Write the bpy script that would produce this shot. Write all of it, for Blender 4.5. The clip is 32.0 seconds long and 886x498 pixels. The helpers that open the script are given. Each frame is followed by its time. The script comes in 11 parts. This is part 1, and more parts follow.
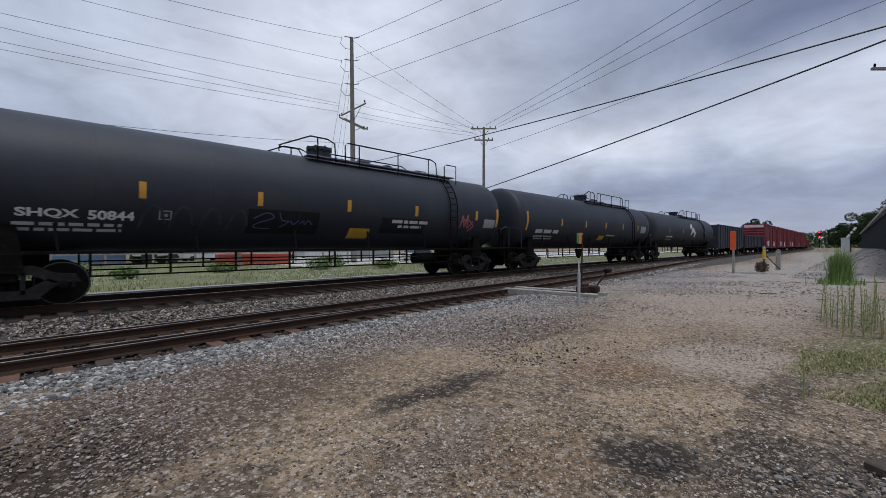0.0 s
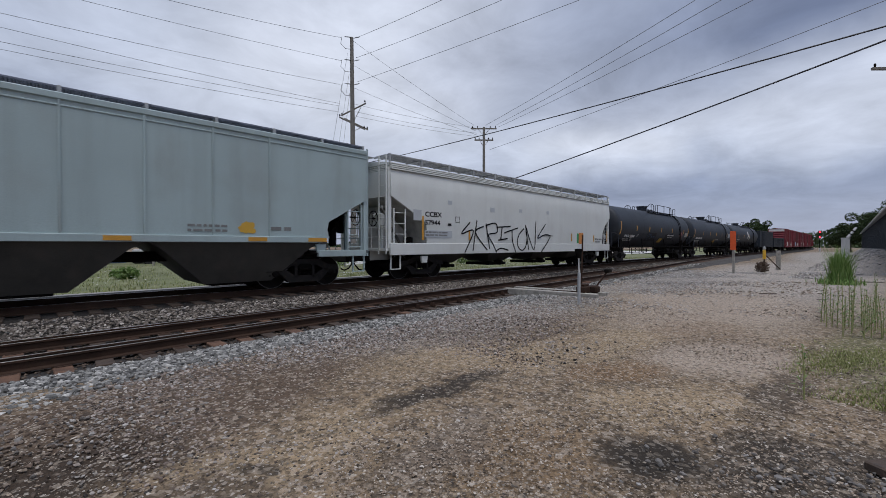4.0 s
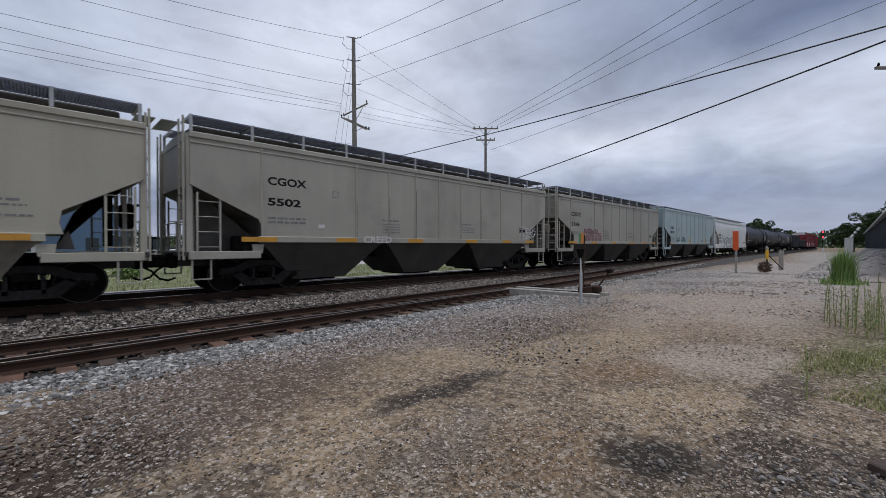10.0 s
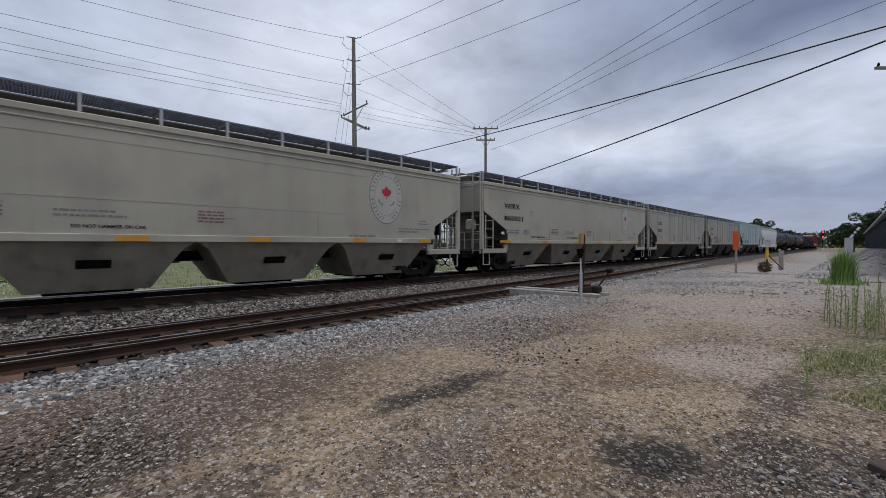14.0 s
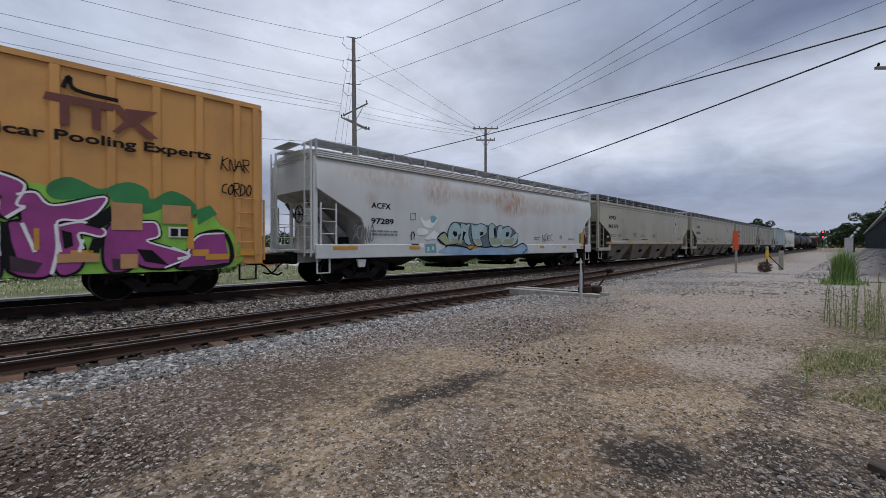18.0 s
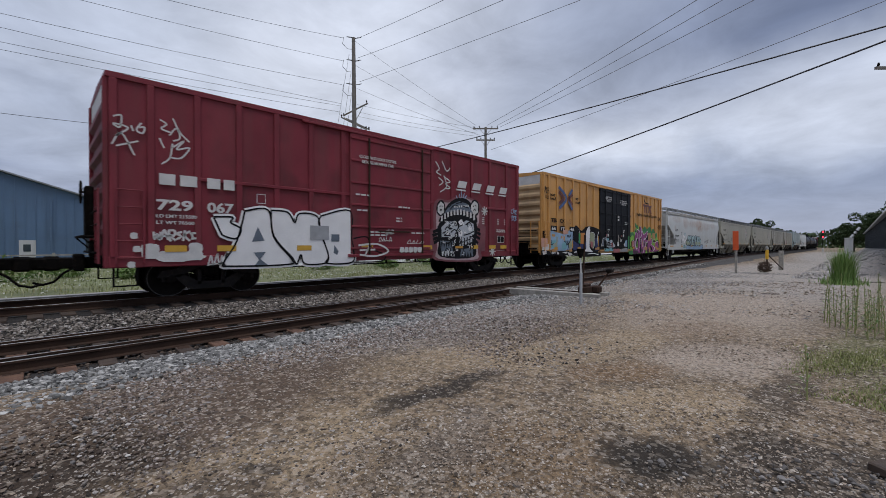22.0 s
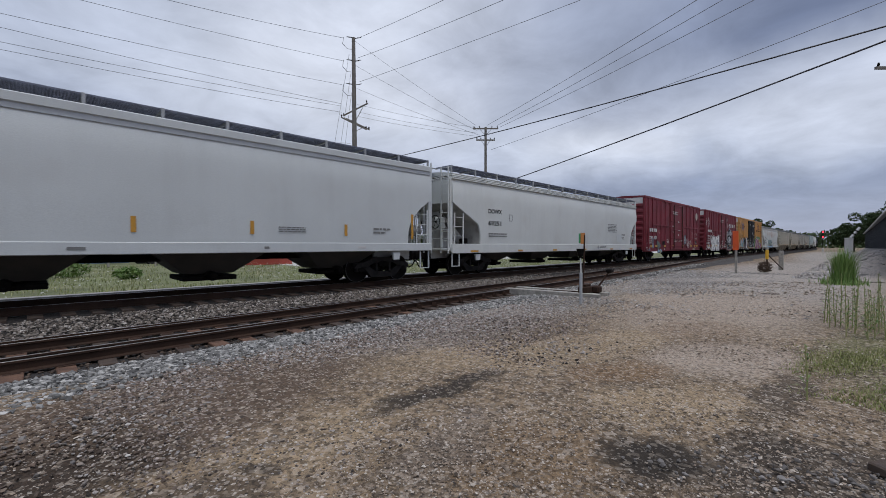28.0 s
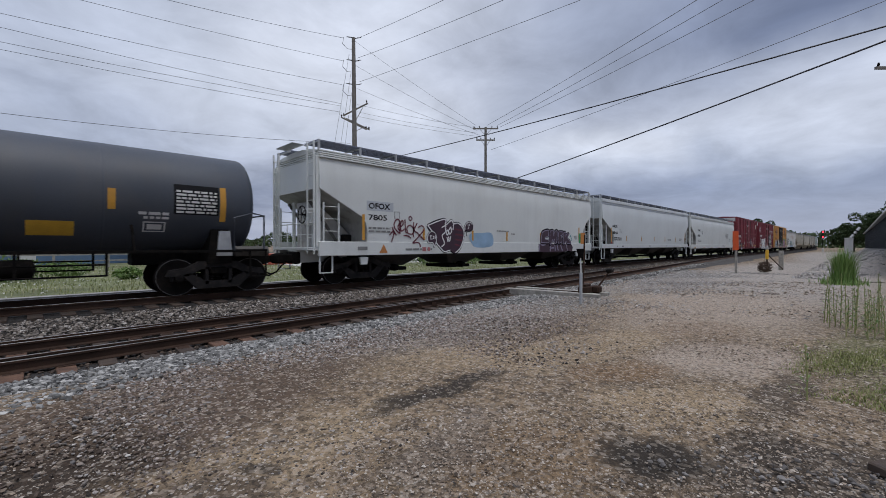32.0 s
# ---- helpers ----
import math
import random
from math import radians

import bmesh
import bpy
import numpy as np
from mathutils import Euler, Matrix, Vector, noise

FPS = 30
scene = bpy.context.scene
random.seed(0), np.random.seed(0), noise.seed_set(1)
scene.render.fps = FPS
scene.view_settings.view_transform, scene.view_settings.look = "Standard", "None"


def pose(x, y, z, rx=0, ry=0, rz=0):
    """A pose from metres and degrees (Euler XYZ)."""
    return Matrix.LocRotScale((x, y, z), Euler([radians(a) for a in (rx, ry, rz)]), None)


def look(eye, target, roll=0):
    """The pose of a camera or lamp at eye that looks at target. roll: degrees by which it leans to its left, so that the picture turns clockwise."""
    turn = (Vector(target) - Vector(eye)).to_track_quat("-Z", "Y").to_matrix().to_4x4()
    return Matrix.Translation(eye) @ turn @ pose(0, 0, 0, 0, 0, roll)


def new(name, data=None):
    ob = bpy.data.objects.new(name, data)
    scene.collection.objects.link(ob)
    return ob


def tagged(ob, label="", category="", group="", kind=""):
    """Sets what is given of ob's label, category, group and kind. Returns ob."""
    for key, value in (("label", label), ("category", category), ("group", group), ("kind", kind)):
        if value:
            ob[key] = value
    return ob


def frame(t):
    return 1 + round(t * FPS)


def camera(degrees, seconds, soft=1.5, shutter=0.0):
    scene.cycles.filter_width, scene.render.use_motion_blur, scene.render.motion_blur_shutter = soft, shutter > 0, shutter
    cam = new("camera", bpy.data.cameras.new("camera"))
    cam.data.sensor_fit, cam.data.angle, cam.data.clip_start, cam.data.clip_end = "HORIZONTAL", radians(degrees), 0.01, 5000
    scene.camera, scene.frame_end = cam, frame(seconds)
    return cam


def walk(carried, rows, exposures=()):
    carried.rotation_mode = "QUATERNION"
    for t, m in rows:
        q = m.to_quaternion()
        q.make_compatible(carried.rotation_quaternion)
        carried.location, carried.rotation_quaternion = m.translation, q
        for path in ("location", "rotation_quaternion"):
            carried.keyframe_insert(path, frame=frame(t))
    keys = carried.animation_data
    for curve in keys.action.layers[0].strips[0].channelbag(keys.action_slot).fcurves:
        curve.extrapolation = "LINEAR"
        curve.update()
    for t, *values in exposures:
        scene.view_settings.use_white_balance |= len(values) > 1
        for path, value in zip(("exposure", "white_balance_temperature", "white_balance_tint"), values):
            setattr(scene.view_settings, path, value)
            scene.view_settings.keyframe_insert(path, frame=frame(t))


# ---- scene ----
# The camera stands by the track and turns a hair to its left early on.
EYE = Vector((0.0, 0.0, 1.75))


def aim(heading, dip=0.55):
    h, d = radians(heading), radians(dip)
    return look(EYE, EYE + Vector((math.cos(h) * math.cos(d), math.sin(h) * math.cos(d), -math.sin(d))))


cam = camera(94.1, 32.0, soft=0.7, shutter=0.12)
walk(cam, [(0.0, aim(45.0)), (3.5, aim(45.0)), (5.5, aim(45.16)), (7.0, aim(45.25)), (9.0, aim(45.25)), (32.0, aim(45.25))],
     exposures=[(0.0, 0.0), (32.0, 0.0)])

# ---- light: an overcast sky with a weak, wide sun ----
world = bpy.data.worlds.new("overcast")
scene.world = world
world.use_nodes = True
SUN_UP, SUN_ROUND = radians(72), radians(202)


def build_sky():
    nt = world.node_tree
    n, l = nt.nodes, nt.links
    n.clear()
    out = n.new("ShaderNodeOutputWorld")
    bg = n.new("ShaderNodeBackground")
    sky = n.new("ShaderNodeTexSky")
    sky.sky_type, sky.sun_disc, sky.sun_elevation, sky.sun_rotation = "NISHITA", False, SUN_UP, SUN_ROUND
    sky.air_density, sky.dust_density = 1.0, 3.0
    tc = n.new("ShaderNodeTexCoord")
    # project the direction on a flat cloud deck
    sep = n.new("ShaderNodeSeparateXYZ")
    l.new(tc.outputs["Generated"], sep.inputs[0])
    add = n.new("ShaderNodeMath"); add.operation = "ADD"; add.inputs[1].default_value = 0.22
    l.new(sep.outputs["Z"], add.inputs[0])
    mx = n.new("ShaderNodeMath"); mx.operation = "MAXIMUM"; mx.inputs[1].default_value = 0.1
    l.new(add.outputs[0], mx.inputs[0])
    comb = n.new("ShaderNodeCombineXYZ")
    for a in "XY":
        d = n.new("ShaderNodeMath"); d.operation = "DIVIDE"
        l.new(sep.outputs[a], d.inputs[0]); l.new(mx.outputs[0], d.inputs[1]); l.new(d.outputs[0], comb.inputs[a])
    mp = n.new("ShaderNodeMapping")
    mp.inputs["Location"].default_value = CLOUD_SHIFT
    mp.inputs["Rotation"].default_value = (0, 0, radians(20))
    l.new(comb.outputs[0], mp.inputs[0])
    big = n.new("ShaderNodeTexNoise")
    big.inputs["Scale"].default_value, big.inputs["Detail"].default_value, big.inputs["Roughness"].default_value = 1.0, 6.0, 0.55
    big.inputs["Distortion"].default_value = 0.25
    l.new(mp.outputs[0], big.inputs["Vector"])
    ramp = n.new("ShaderNodeValToRGB")
    r = ramp.color_ramp
    r.elements[0].position, r.elements[0].color = 0.36, (0.24, 0.29, 0.44, 1)
    r.elements[1].position, r.elements[1].color = 0.66, (0.62, 0.69, 0.85, 1)
    e = r.elements.new(0.52); e.color = (0.37, 0.425, 0.58, 1)
    l.new(big.outputs["Fac"], ramp.inputs[0])
    # thick and thin parts of the cloud deck, with ragged edges
    wob = n.new("ShaderNodeVectorMath"); wob.operation = "MULTIPLY_ADD"
    rag = n.new("ShaderNodeTexNoise"); rag.inputs["Scale"].default_value, rag.inputs["Detail"].default_value = 4.5, 8.0
    l.new(tc.outputs["Generated"], rag.inputs["Vector"])
    l.new(rag.outputs["Color"], wob.inputs[0]); wob.inputs[1].default_value = (0.18, 0.18, 0.10); l.new(tc.outputs["Generated"], wob.inputs[2])
    flat = n.new("ShaderNodeVectorMath"); flat.operation = "MULTIPLY"; flat.inputs[1].default_value = (1, 1, FLAT)
    l.new(wob.outputs[0], flat.inputs[0])
    nrm = n.new("ShaderNodeVectorMath"); nrm.operation = "NORMALIZE"
    l.new(flat.outputs[0], nrm.inputs[0])
    col = ramp.outputs[0]
    for way, wide, tone, k in CLOUDS:
        dot = n.new("ShaderNodeVectorMath"); dot.operation = "DOT_PRODUCT"
        l.new(nrm.outputs[0], dot.inputs[0]); dot.inputs[1].default_value = (Vector([q * k for q, k in zip(Vector(way).normalized() + Vector((0.09, 0.09, 0.05)), (1, 1, FLAT))])).normalized()
        mr = n.new("ShaderNodeMapRange"); mr.interpolation_type = "SMOOTHSTEP"
        for i, v in enumerate((math.cos(radians(wide)), math.cos(radians(wide * 0.35)), 0.0, k)):
            mr.inputs[i + 1].default_value = v
        l.new(dot.outputs["Value"], mr.inputs[0])
        brk = n.new("ShaderNodeMixRGB"); brk.inputs[2].default_value = (*tone, 1)
        l.new(mr.outputs[0], brk.inputs[0]); l.new(col, brk.inputs[1])
        col = brk.outputs[0]
    # billows within the deck
    bil = n.new("ShaderNodeTexNoise"); bil.inputs["Scale"].default_value, bil.inputs["Detail"].default_value, bil.inputs["Roughness"].default_value = 2.6, 8.0, 0.6
    bil.inputs["Distortion"].default_value = 0.4
    l.new(mp.outputs[0], bil.inputs["Vector"])
    bk = n.new("ShaderNodeMapRange")
    for i, v in enumerate((0.3, 0.7, 0.80, 1.16)):
        bk.inputs[i + 1].default_value = v
    l.new(bil.outputs["Fac"], bk.inputs[0])
    bs = n.new("ShaderNodeVectorMath"); bs.operation = "SCALE"
    l.new(col, bs.inputs[0]); l.new(bk.outputs[0], bs.inputs["Scale"])
    col = bs.outputs[0]
    # pale haze close to the horizon
    hz = n.new("ShaderNodeMapRange"); hz.interpolation_type = "SMOOTHSTEP"
    for i, v in enumerate((-0.02, 0.14, 0.7, 0.0)):
        hz.inputs[i + 1].default_value = v
    l.new(sep.outputs["Z"], hz.inputs[0])
    low = n.new("ShaderNodeMixRGB"); low.inputs[2].default_value = (0.52, 0.56, 0.70, 1)
    l.new(hz.outputs[0], low.inputs[0]); l.new(col, low.inputs[1])
    # the clear sky's own light behind the deck
    sk = n.new("ShaderNodeMixRGB"); sk.blend_type = "ADD"; sk.inputs[0].default_value = 0.004
    l.new(low.outputs[0], sk.inputs[1]); l.new(sky.outputs[0], sk.inputs[2])
    # an overcast sky is brightest overhead
    zen = n.new("ShaderNodeMapRange"); zen.interpolation_type = "SMOOTHSTEP"
    for i, v in enumerate((0.5, 1.0, 1.0, 2.35)):
        zen.inputs[i + 1].default_value = v
    l.new(sep.outputs["Z"], zen.inputs[0])
    up = n.new("ShaderNodeVectorMath"); up.operation = "SCALE"
    l.new(sk.outputs[0], up.inputs[0]); l.new(zen.outputs[0], up.inputs["Scale"])
    l.new(up.outputs[0], bg.inputs["Color"])
    bg.inputs["Strength"].default_value = 0.83
    l.new(bg.outputs[0], out.inputs["Surface"])


CLOUD_SHIFT = (0.4, 2.1, 0.0)
FLAT = 3.0                            # the clouds lie in long level banks
PALE_CLOUD, GREY_CLOUD, MILKY = (0.72, 0.79, 0.95), (0.205, 0.256, 0.405), (0.48, 0.555, 0.73)
GLARE = (0.98, 1.03, 1.16)
# direction, half width in degrees, tone, strength
CLOUDS = [
    ((0.758, 0.469, 0.454), 30, GREY_CLOUD, 0.5),
    ((0.741, 0.574, 0.348), 18, GREY_CLOUD, 0.35),
    ((0.042, 0.934, 0.354), 28, MILKY, 0.5),
    ((0.015, 0.963, 0.269), 22, PALE_CLOUD, 0.3),
    ((0.779, 0.429, 0.458), 24, GREY_CLOUD, 0.4),
    ((0.892, 0.203, 0.404), 36, GREY_CLOUD, 0.65),
    ((0.874, 0.352, 0.335), 26, GREY_CLOUD, 0.8),
    ((0.940, 0.142, 0.311), 28, GREY_CLOUD, 0.9),
    ((0.953, 0.002, 0.302), 24, GREY_CLOUD, 0.8),
    ((0.974, 0.146, 0.172), 26, GREY_CLOUD, 0.75),
    ((0.988, 0.001, 0.151), 18, GREY_CLOUD, 0.6),
    ((0.937, 0.316, 0.150), 14, GREY_CLOUD, 0.3),
    ((0.561, 0.712, 0.422), 26, PALE_CLOUD, 0.7),
    ((0.487, 0.822, 0.296), 16, PALE_CLOUD, 0.4),
    ((0.704, 0.593, 0.392), 14, PALE_CLOUD, 0.4),
    ((0.884, 0.386, 0.264), 14, PALE_CLOUD, 0.95),
    ((0.808, 0.544, 0.225), 17, PALE_CLOUD, 0.65),
    ((0.973, 0.012, 0.231), 15, PALE_CLOUD, 0.95),
    ((0.969, 0.088, 0.230), 11, MILKY, 0.6),
    ((0.990, 0.130, 0.053), 24, MILKY, 0.5),
    ((0.557, 0.727, 0.402), 15, GLARE, 0.40),
    ((0.45, 0.855, 0.258), 18, GLARE, 0.18),
    ((0.972, 0.029, 0.235), 11, GLARE, 0.35),
    ((0.893, 0.371, 0.255), 9, GLARE, 0.35),
    ((0.81, 0.446, 0.38), 15, GREY_CLOUD, 0.35),
    ((0.895, 0.251, 0.368), 14, GREY_CLOUD, 0.3),
]
build_sky()
sun = new("sun", bpy.data.lights.new("sun", "SUN"))
sun.data.energy, sun.data.angle, sun.data.color = 1.5, radians(40), (1.0, 0.96, 0.91)
sun.matrix_world = look((-8, -20, 66), (0, 0, 0))


# ---- materials ----
def mat(name, base, rough=0.6, metal=0.0, var=0.25, scale=3.0, dirt=None, streak=0.0, fine=60.0, bump=0.15, dist=0.004, spec=0.5):
    """Base colour varied at two scales, optional dirt (colour, amount) and downward streaks, fine relief."""
    m = bpy.data.materials.new(name)
    m.use_nodes = True
    nt = m.node_tree
    n, l = nt.nodes, nt.links
    b = n["Principled BSDF"]
    b.inputs["Metallic"].default_value, b.inputs["Specular IOR Level"].default_value = metal, spec
    tc = n.new("ShaderNodeTexCoord")
    info = n.new("ShaderNodeObjectInfo")
    off = n.new("ShaderNodeVectorMath"); off.operation = "MULTIPLY_ADD"
    l.new(info.outputs["Random"], off.inputs[0]); off.inputs[1].default_value = (37, 17, 53)
    l.new(tc.outputs["Object"], off.inputs[2])

    def noise_tex(s, detail=4.0, vec=None):
        t = n.new("ShaderNodeTexNoise")
        t.inputs["Scale"].default_value, t.inputs["Detail"].default_value = s, detail
        l.new(vec or off.outputs[0], t.inputs["Vector"])
        return t.outputs["Fac"]

    def mix(fac, a, bcol, kind="MIX"):
        x = n.new("ShaderNodeMixRGB"); x.blend_type = kind
        l.new(fac, x.inputs[0])
        if isinstance(a, bpy.types.NodeSocket):
            l.new(a, x.inputs[1])
        else:
            x.inputs[1].default_value = (*a, 1)
        x.inputs[2].default_value = (*bcol, 1)
        return x.outputs[0]

    def ramp(fac, lo, hi, top=1.0):
        x = n.new("ShaderNodeMapRange")
        for i, v in enumerate((lo, hi, 0.0, top)):
            x.inputs[i + 1].default_value = v
        l.new(fac, x.inputs[0])
        return x.outputs[0]

    dark = [c * (1 - var) for c in base]
    lite = [min(1, c * (1 + var * 0.7)) for c in base]
    big = noise_tex(scale)
    small = noise_tex(fine, 6.0)
    col = mix(ramp(big, 0.3, 0.7), dark, lite)
    col = mix(ramp(small, 0.35, 0.75, 0.35), col, [c * 0.6 for c in base])
    if dirt:
        col = mix(ramp(noise_tex(scale * 1.7, 8.0), 0.52, 0.72, dirt[1]), col, dirt[0])
    if streak:
        mp = n.new("ShaderNodeMapping"); mp.inputs["Scale"].default_value = (1.5, 1.5, 0.10)
        l.new(off.outputs[0], mp.inputs[0])
        col = mix(ramp(noise_tex(1.6, 5.0, mp.outputs[0]), 0.48, 0.8, streak), col, (0.09, 0.075, 0.06))
    l.new(col, b.inputs["Base Color"])
    rg = n.new("ShaderNodeMapRange")
    for i, v in enumerate((0.2, 0.8, max(0.05, rough - 0.12), min(1, rough + 0.12))):
        rg.inputs[i + 1].default_value = v
    l.new(small, rg.inputs[0]); l.new(rg.outputs[0], b.inputs["Roughness"])
    bp = n.new("ShaderNodeBump"); bp.inputs["Strength"].default_value, bp.inputs["Distance"].default_value = bump, dist
    l.new(small, bp.inputs["Height"]); l.new(bp.outputs[0], b.inputs["Normal"])
    return m


GRIME = (0.07, 0.06, 0.05)


def rusted(m, spots, rust=(0.33, 0.155, 0.06)):
    """Lays rust over a paint: spots of (x, z, half length, half height, strength) on a car's side, broken into runs."""
    nt = m.node_tree
    n, l = nt.nodes, nt.links
    b = n["Principled BSDF"]
    col = b.inputs["Base Color"].links[0].from_socket
    tc = n.new("ShaderNodeTexCoord")
    mp = n.new("ShaderNodeMapping"); mp.inputs["Scale"].default_value = (4.0, 1.0, 1.1)
    l.new(tc.outputs["Object"], mp.inputs[0])
    run = n.new("ShaderNodeTexNoise"); run.inputs["Scale"].default_value, run.inputs["Detail"].default_value, run.inputs["Roughness"].default_value = 2.2, 8.0, 0.65
    l.new(mp.outputs[0], run.inputs["Vector"])
    for x, z, rx, rz, k in spots:
        at = n.new("ShaderNodeMapping"); at.vector_type = "TEXTURE"
        at.inputs["Location"].default_value, at.inputs["Scale"].default_value = (x, 0, z), (rx, 1000, rz)
        l.new(tc.outputs["Object"], at.inputs[0])
        ln = n.new("ShaderNodeVectorMath"); ln.operation = "LENGTH"
        l.new(at.outputs[0], ln.inputs[0])
        ad = n.new("ShaderNodeMath"); ad.operation = "MULTIPLY_ADD"; ad.inputs[1].default_value, ad.inputs[2].default_value = 2.2, -0.75
        l.new(run.outputs["Fac"], ad.inputs[0])
        df = n.new("ShaderNodeMath"); df.operation = "SUBTRACT"; df.inputs[0].default_value = 1.0
        l.new(ln.outputs["Value"], df.inputs[1])
        mn = n.new("ShaderNodeMath"); mn.operation = "MULTIPLY"; mn.use_clamp = True
        dc = n.new("ShaderNodeMapRange")
        for i, v in enumerate((0.0, 0.55, 0.0, k)):
            dc.inputs[i + 1].default_value = v
        l.new(df.outputs[0], dc.inputs[0]); l.new(ad.outputs[0], mn.inputs[0]); l.new(dc.outputs[0], mn.inputs[1])
        mx = n.new("ShaderNodeMixRGB"); mx.inputs[2].default_value = (*rust, 1)
        l.new(mn.outputs[0], mx.inputs[0]); l.new(col, mx.inputs[1])
        col = mx.outputs[0]
    l.new(col, b.inputs["Base Color"])
    return m


M_WHITE = mat("white_paint", (0.68, 0.70, 0.665), 0.42, var=0.06, scale=0.5, dirt=((0.5, 0.48, 0.43), 0.25), streak=0.10)
M_RUSTED = rusted(mat("white_paint_rusted", (0.60, 0.615, 0.585), 0.5, var=0.06, scale=0.45, dirt=((0.46, 0.42, 0.35), 0.3), streak=0.10),
                  [(0.9, 3.25, 1.7, 0.75, 1.3), (-3.9, 3.4, 0.9, 0.7, 1.0), (-1.6, 3.35, 2.2, 0.4, 0.7), (-6.6, 3.6, 1.9, 0.4, 0.6), (3.4, 3.25, 1.8, 0.6, 0.6), (6.2, 3.4, 1.6, 0.5, 0.5), (0.0, 4.1, 11.0, 0.28, 0.5), (-7.0, 2.8, 0.3, 0.3, 0.6)])
M_PALE = mat("pale_grey_paint", (0.63, 0.66, 0.645), 0.4, var=0.05, scale=0.5, dirt=((0.45, 0.44, 0.42), 0.2), streak=0.06)
M_BEIGE = mat("beige_grey_paint", (0.365, 0.35, 0.292), 0.5, var=0.14, scale=0.35, dirt=((0.2, 0.185, 0.15), 0.5), streak=0.14)
M_TAN = mat("tan_grey_paint", (0.405, 0.385, 0.305), 0.5, var=0.12, scale=0.35, dirt=((0.22, 0.2, 0.16), 0.4), streak=0.12)
M_BLUE = mat("blue_grey_paint", (0.37, 0.46, 0.46), 0.5, var=0.1, scale=0.4, dirt=((0.25, 0.26, 0.24), 0.4), streak=0.22)
M_TANK = mat("black_tank_paint", (0.021, 0.027, 0.036), 0.56, var=0.25, scale=0.5, dirt=((0.036, 0.038, 0.040), 0.5), streak=0.08, spec=0.42)
M_TANK2 = mat("grey_black_tank_paint", (0.052, 0.061, 0.075), 0.55, var=0.2, scale=0.5, dirt=((0.07, 0.07, 0.07), 0.5), streak=0.2)
M_RED = mat("oxide_red_paint", (0.212, 0.030, 0.042), 0.6, var=0.22, scale=0.6, dirt=((0.075, 0.018, 0.02), 0.6), streak=0.35, spec=0.3)
M_YELLOW = mat("golden_yellow_paint", (0.62, 0.315, 0.085), 0.48, var=0.12, scale=0.6, dirt=((0.33, 0.17, 0.06), 0.5), streak=0.2)
M_BLACKP = mat("black_door_paint", (0.007, 0.008, 0.010), 0.55, var=0.3, scale=0.8, dirt=((0.016, 0.015, 0.014), 0.4), streak=0.1, spec=0.18)
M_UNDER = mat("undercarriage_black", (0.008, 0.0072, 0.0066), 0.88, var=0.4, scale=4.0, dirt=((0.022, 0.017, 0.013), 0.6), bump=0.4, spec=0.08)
M_BAY = mat("grimy_hopper_bay", (0.055, 0.052, 0.044), 0.7, var=0.3, scale=1.4, dirt=(GRIME, 0.8), streak=0.4, bump=0.3)
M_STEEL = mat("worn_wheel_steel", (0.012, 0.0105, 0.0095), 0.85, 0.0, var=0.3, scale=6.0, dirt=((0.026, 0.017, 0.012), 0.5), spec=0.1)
M_TREAD = mat("worn_tread_steel", (0.10, 0.094, 0.088), 0.5, 0.3, var=0.15, scale=8.0)
M_GRATE = mat("dark_grating", (0.15, 0.165, 0.215), 0.7, 0.0, var=0.3, scale=4.0)
M_GRATE2 = mat("grey_grating", (0.36, 0.365, 0.375), 0.7, 0.0, var=0.2, scale=4.0)
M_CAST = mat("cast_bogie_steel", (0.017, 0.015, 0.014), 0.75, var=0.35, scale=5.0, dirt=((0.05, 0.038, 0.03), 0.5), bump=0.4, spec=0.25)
# hopper-end steel and paint: grime plus end shade put into the colour
M_SHADEGRIM = mat("shaded_grimy_steel", (0.115, 0.108, 0.094), 0.7, var=0.3, scale=2.0, dirt=(GRIME, 0.7), streak=0.3, bump=0.3)
M_SHADEGRIML = mat("shaded_grimy_end_paint", (0.44, 0.43, 0.40), 0.6, var=0.25, scale=1.5, dirt=((0.15, 0.14, 0.12), 0.6), streak=0.3)
# repainted patches; also the colour of the shadow gap under a cornice
M_REPAINT = mat("grey_repaint", (0.47, 0.50, 0.52), 0.5, var=0.06, scale=1.0)
M_DROSE = mat("dull_rose_spray", (0.20, 0.105, 0.105), 0.6, var=0.25, scale=1.5)
M_PINKL = mat("pale_pink_line", (0.50, 0.42, 0.41), 0.6, var=0.2, scale=3.0)
M_BLACK = mat("black_lettering", (0.010, 0.010, 0.011), 0.65, var=0.3, scale=3.0, spec=0.15)
M_LETTER = mat("white_lettering", (0.62, 0.61, 0.58), 0.55, var=0.12, scale=3.0)
M_SPRAYW = mat("white_spray", (0.80, 0.80, 0.78), 0.6, var=0.08, scale=2.0)
M_GREYL = mat("faded_grey_lettering", (0.20, 0.20, 0.19), 0.6, var=0.25, scale=4.0)
M_REFL = mat("yellow_reflector", (0.58, 0.29, 0.035), 0.4, var=0.15, scale=3.0)
M_YLAB = mat("yellow_label", (0.62, 0.36, 0.04), 0.45, var=0.12, scale=4.0)
M_PINK = mat("magenta_spray", (0.30, 0.045, 0.21), 0.5, var=0.25, scale=2.0)
M_PLUM = mat("plum_spray", (0.050, 0.022, 0.036), 0.5, var=0.25, scale=2.0)
M_GREEN = mat("lime_spray", (0.24, 0.52, 0.06), 0.5, var=0.3, scale=2.0)
M_DGREEN = mat("green_spray", (0.03, 0.22, 0.06), 0.5, var=0.25, scale=2.0)
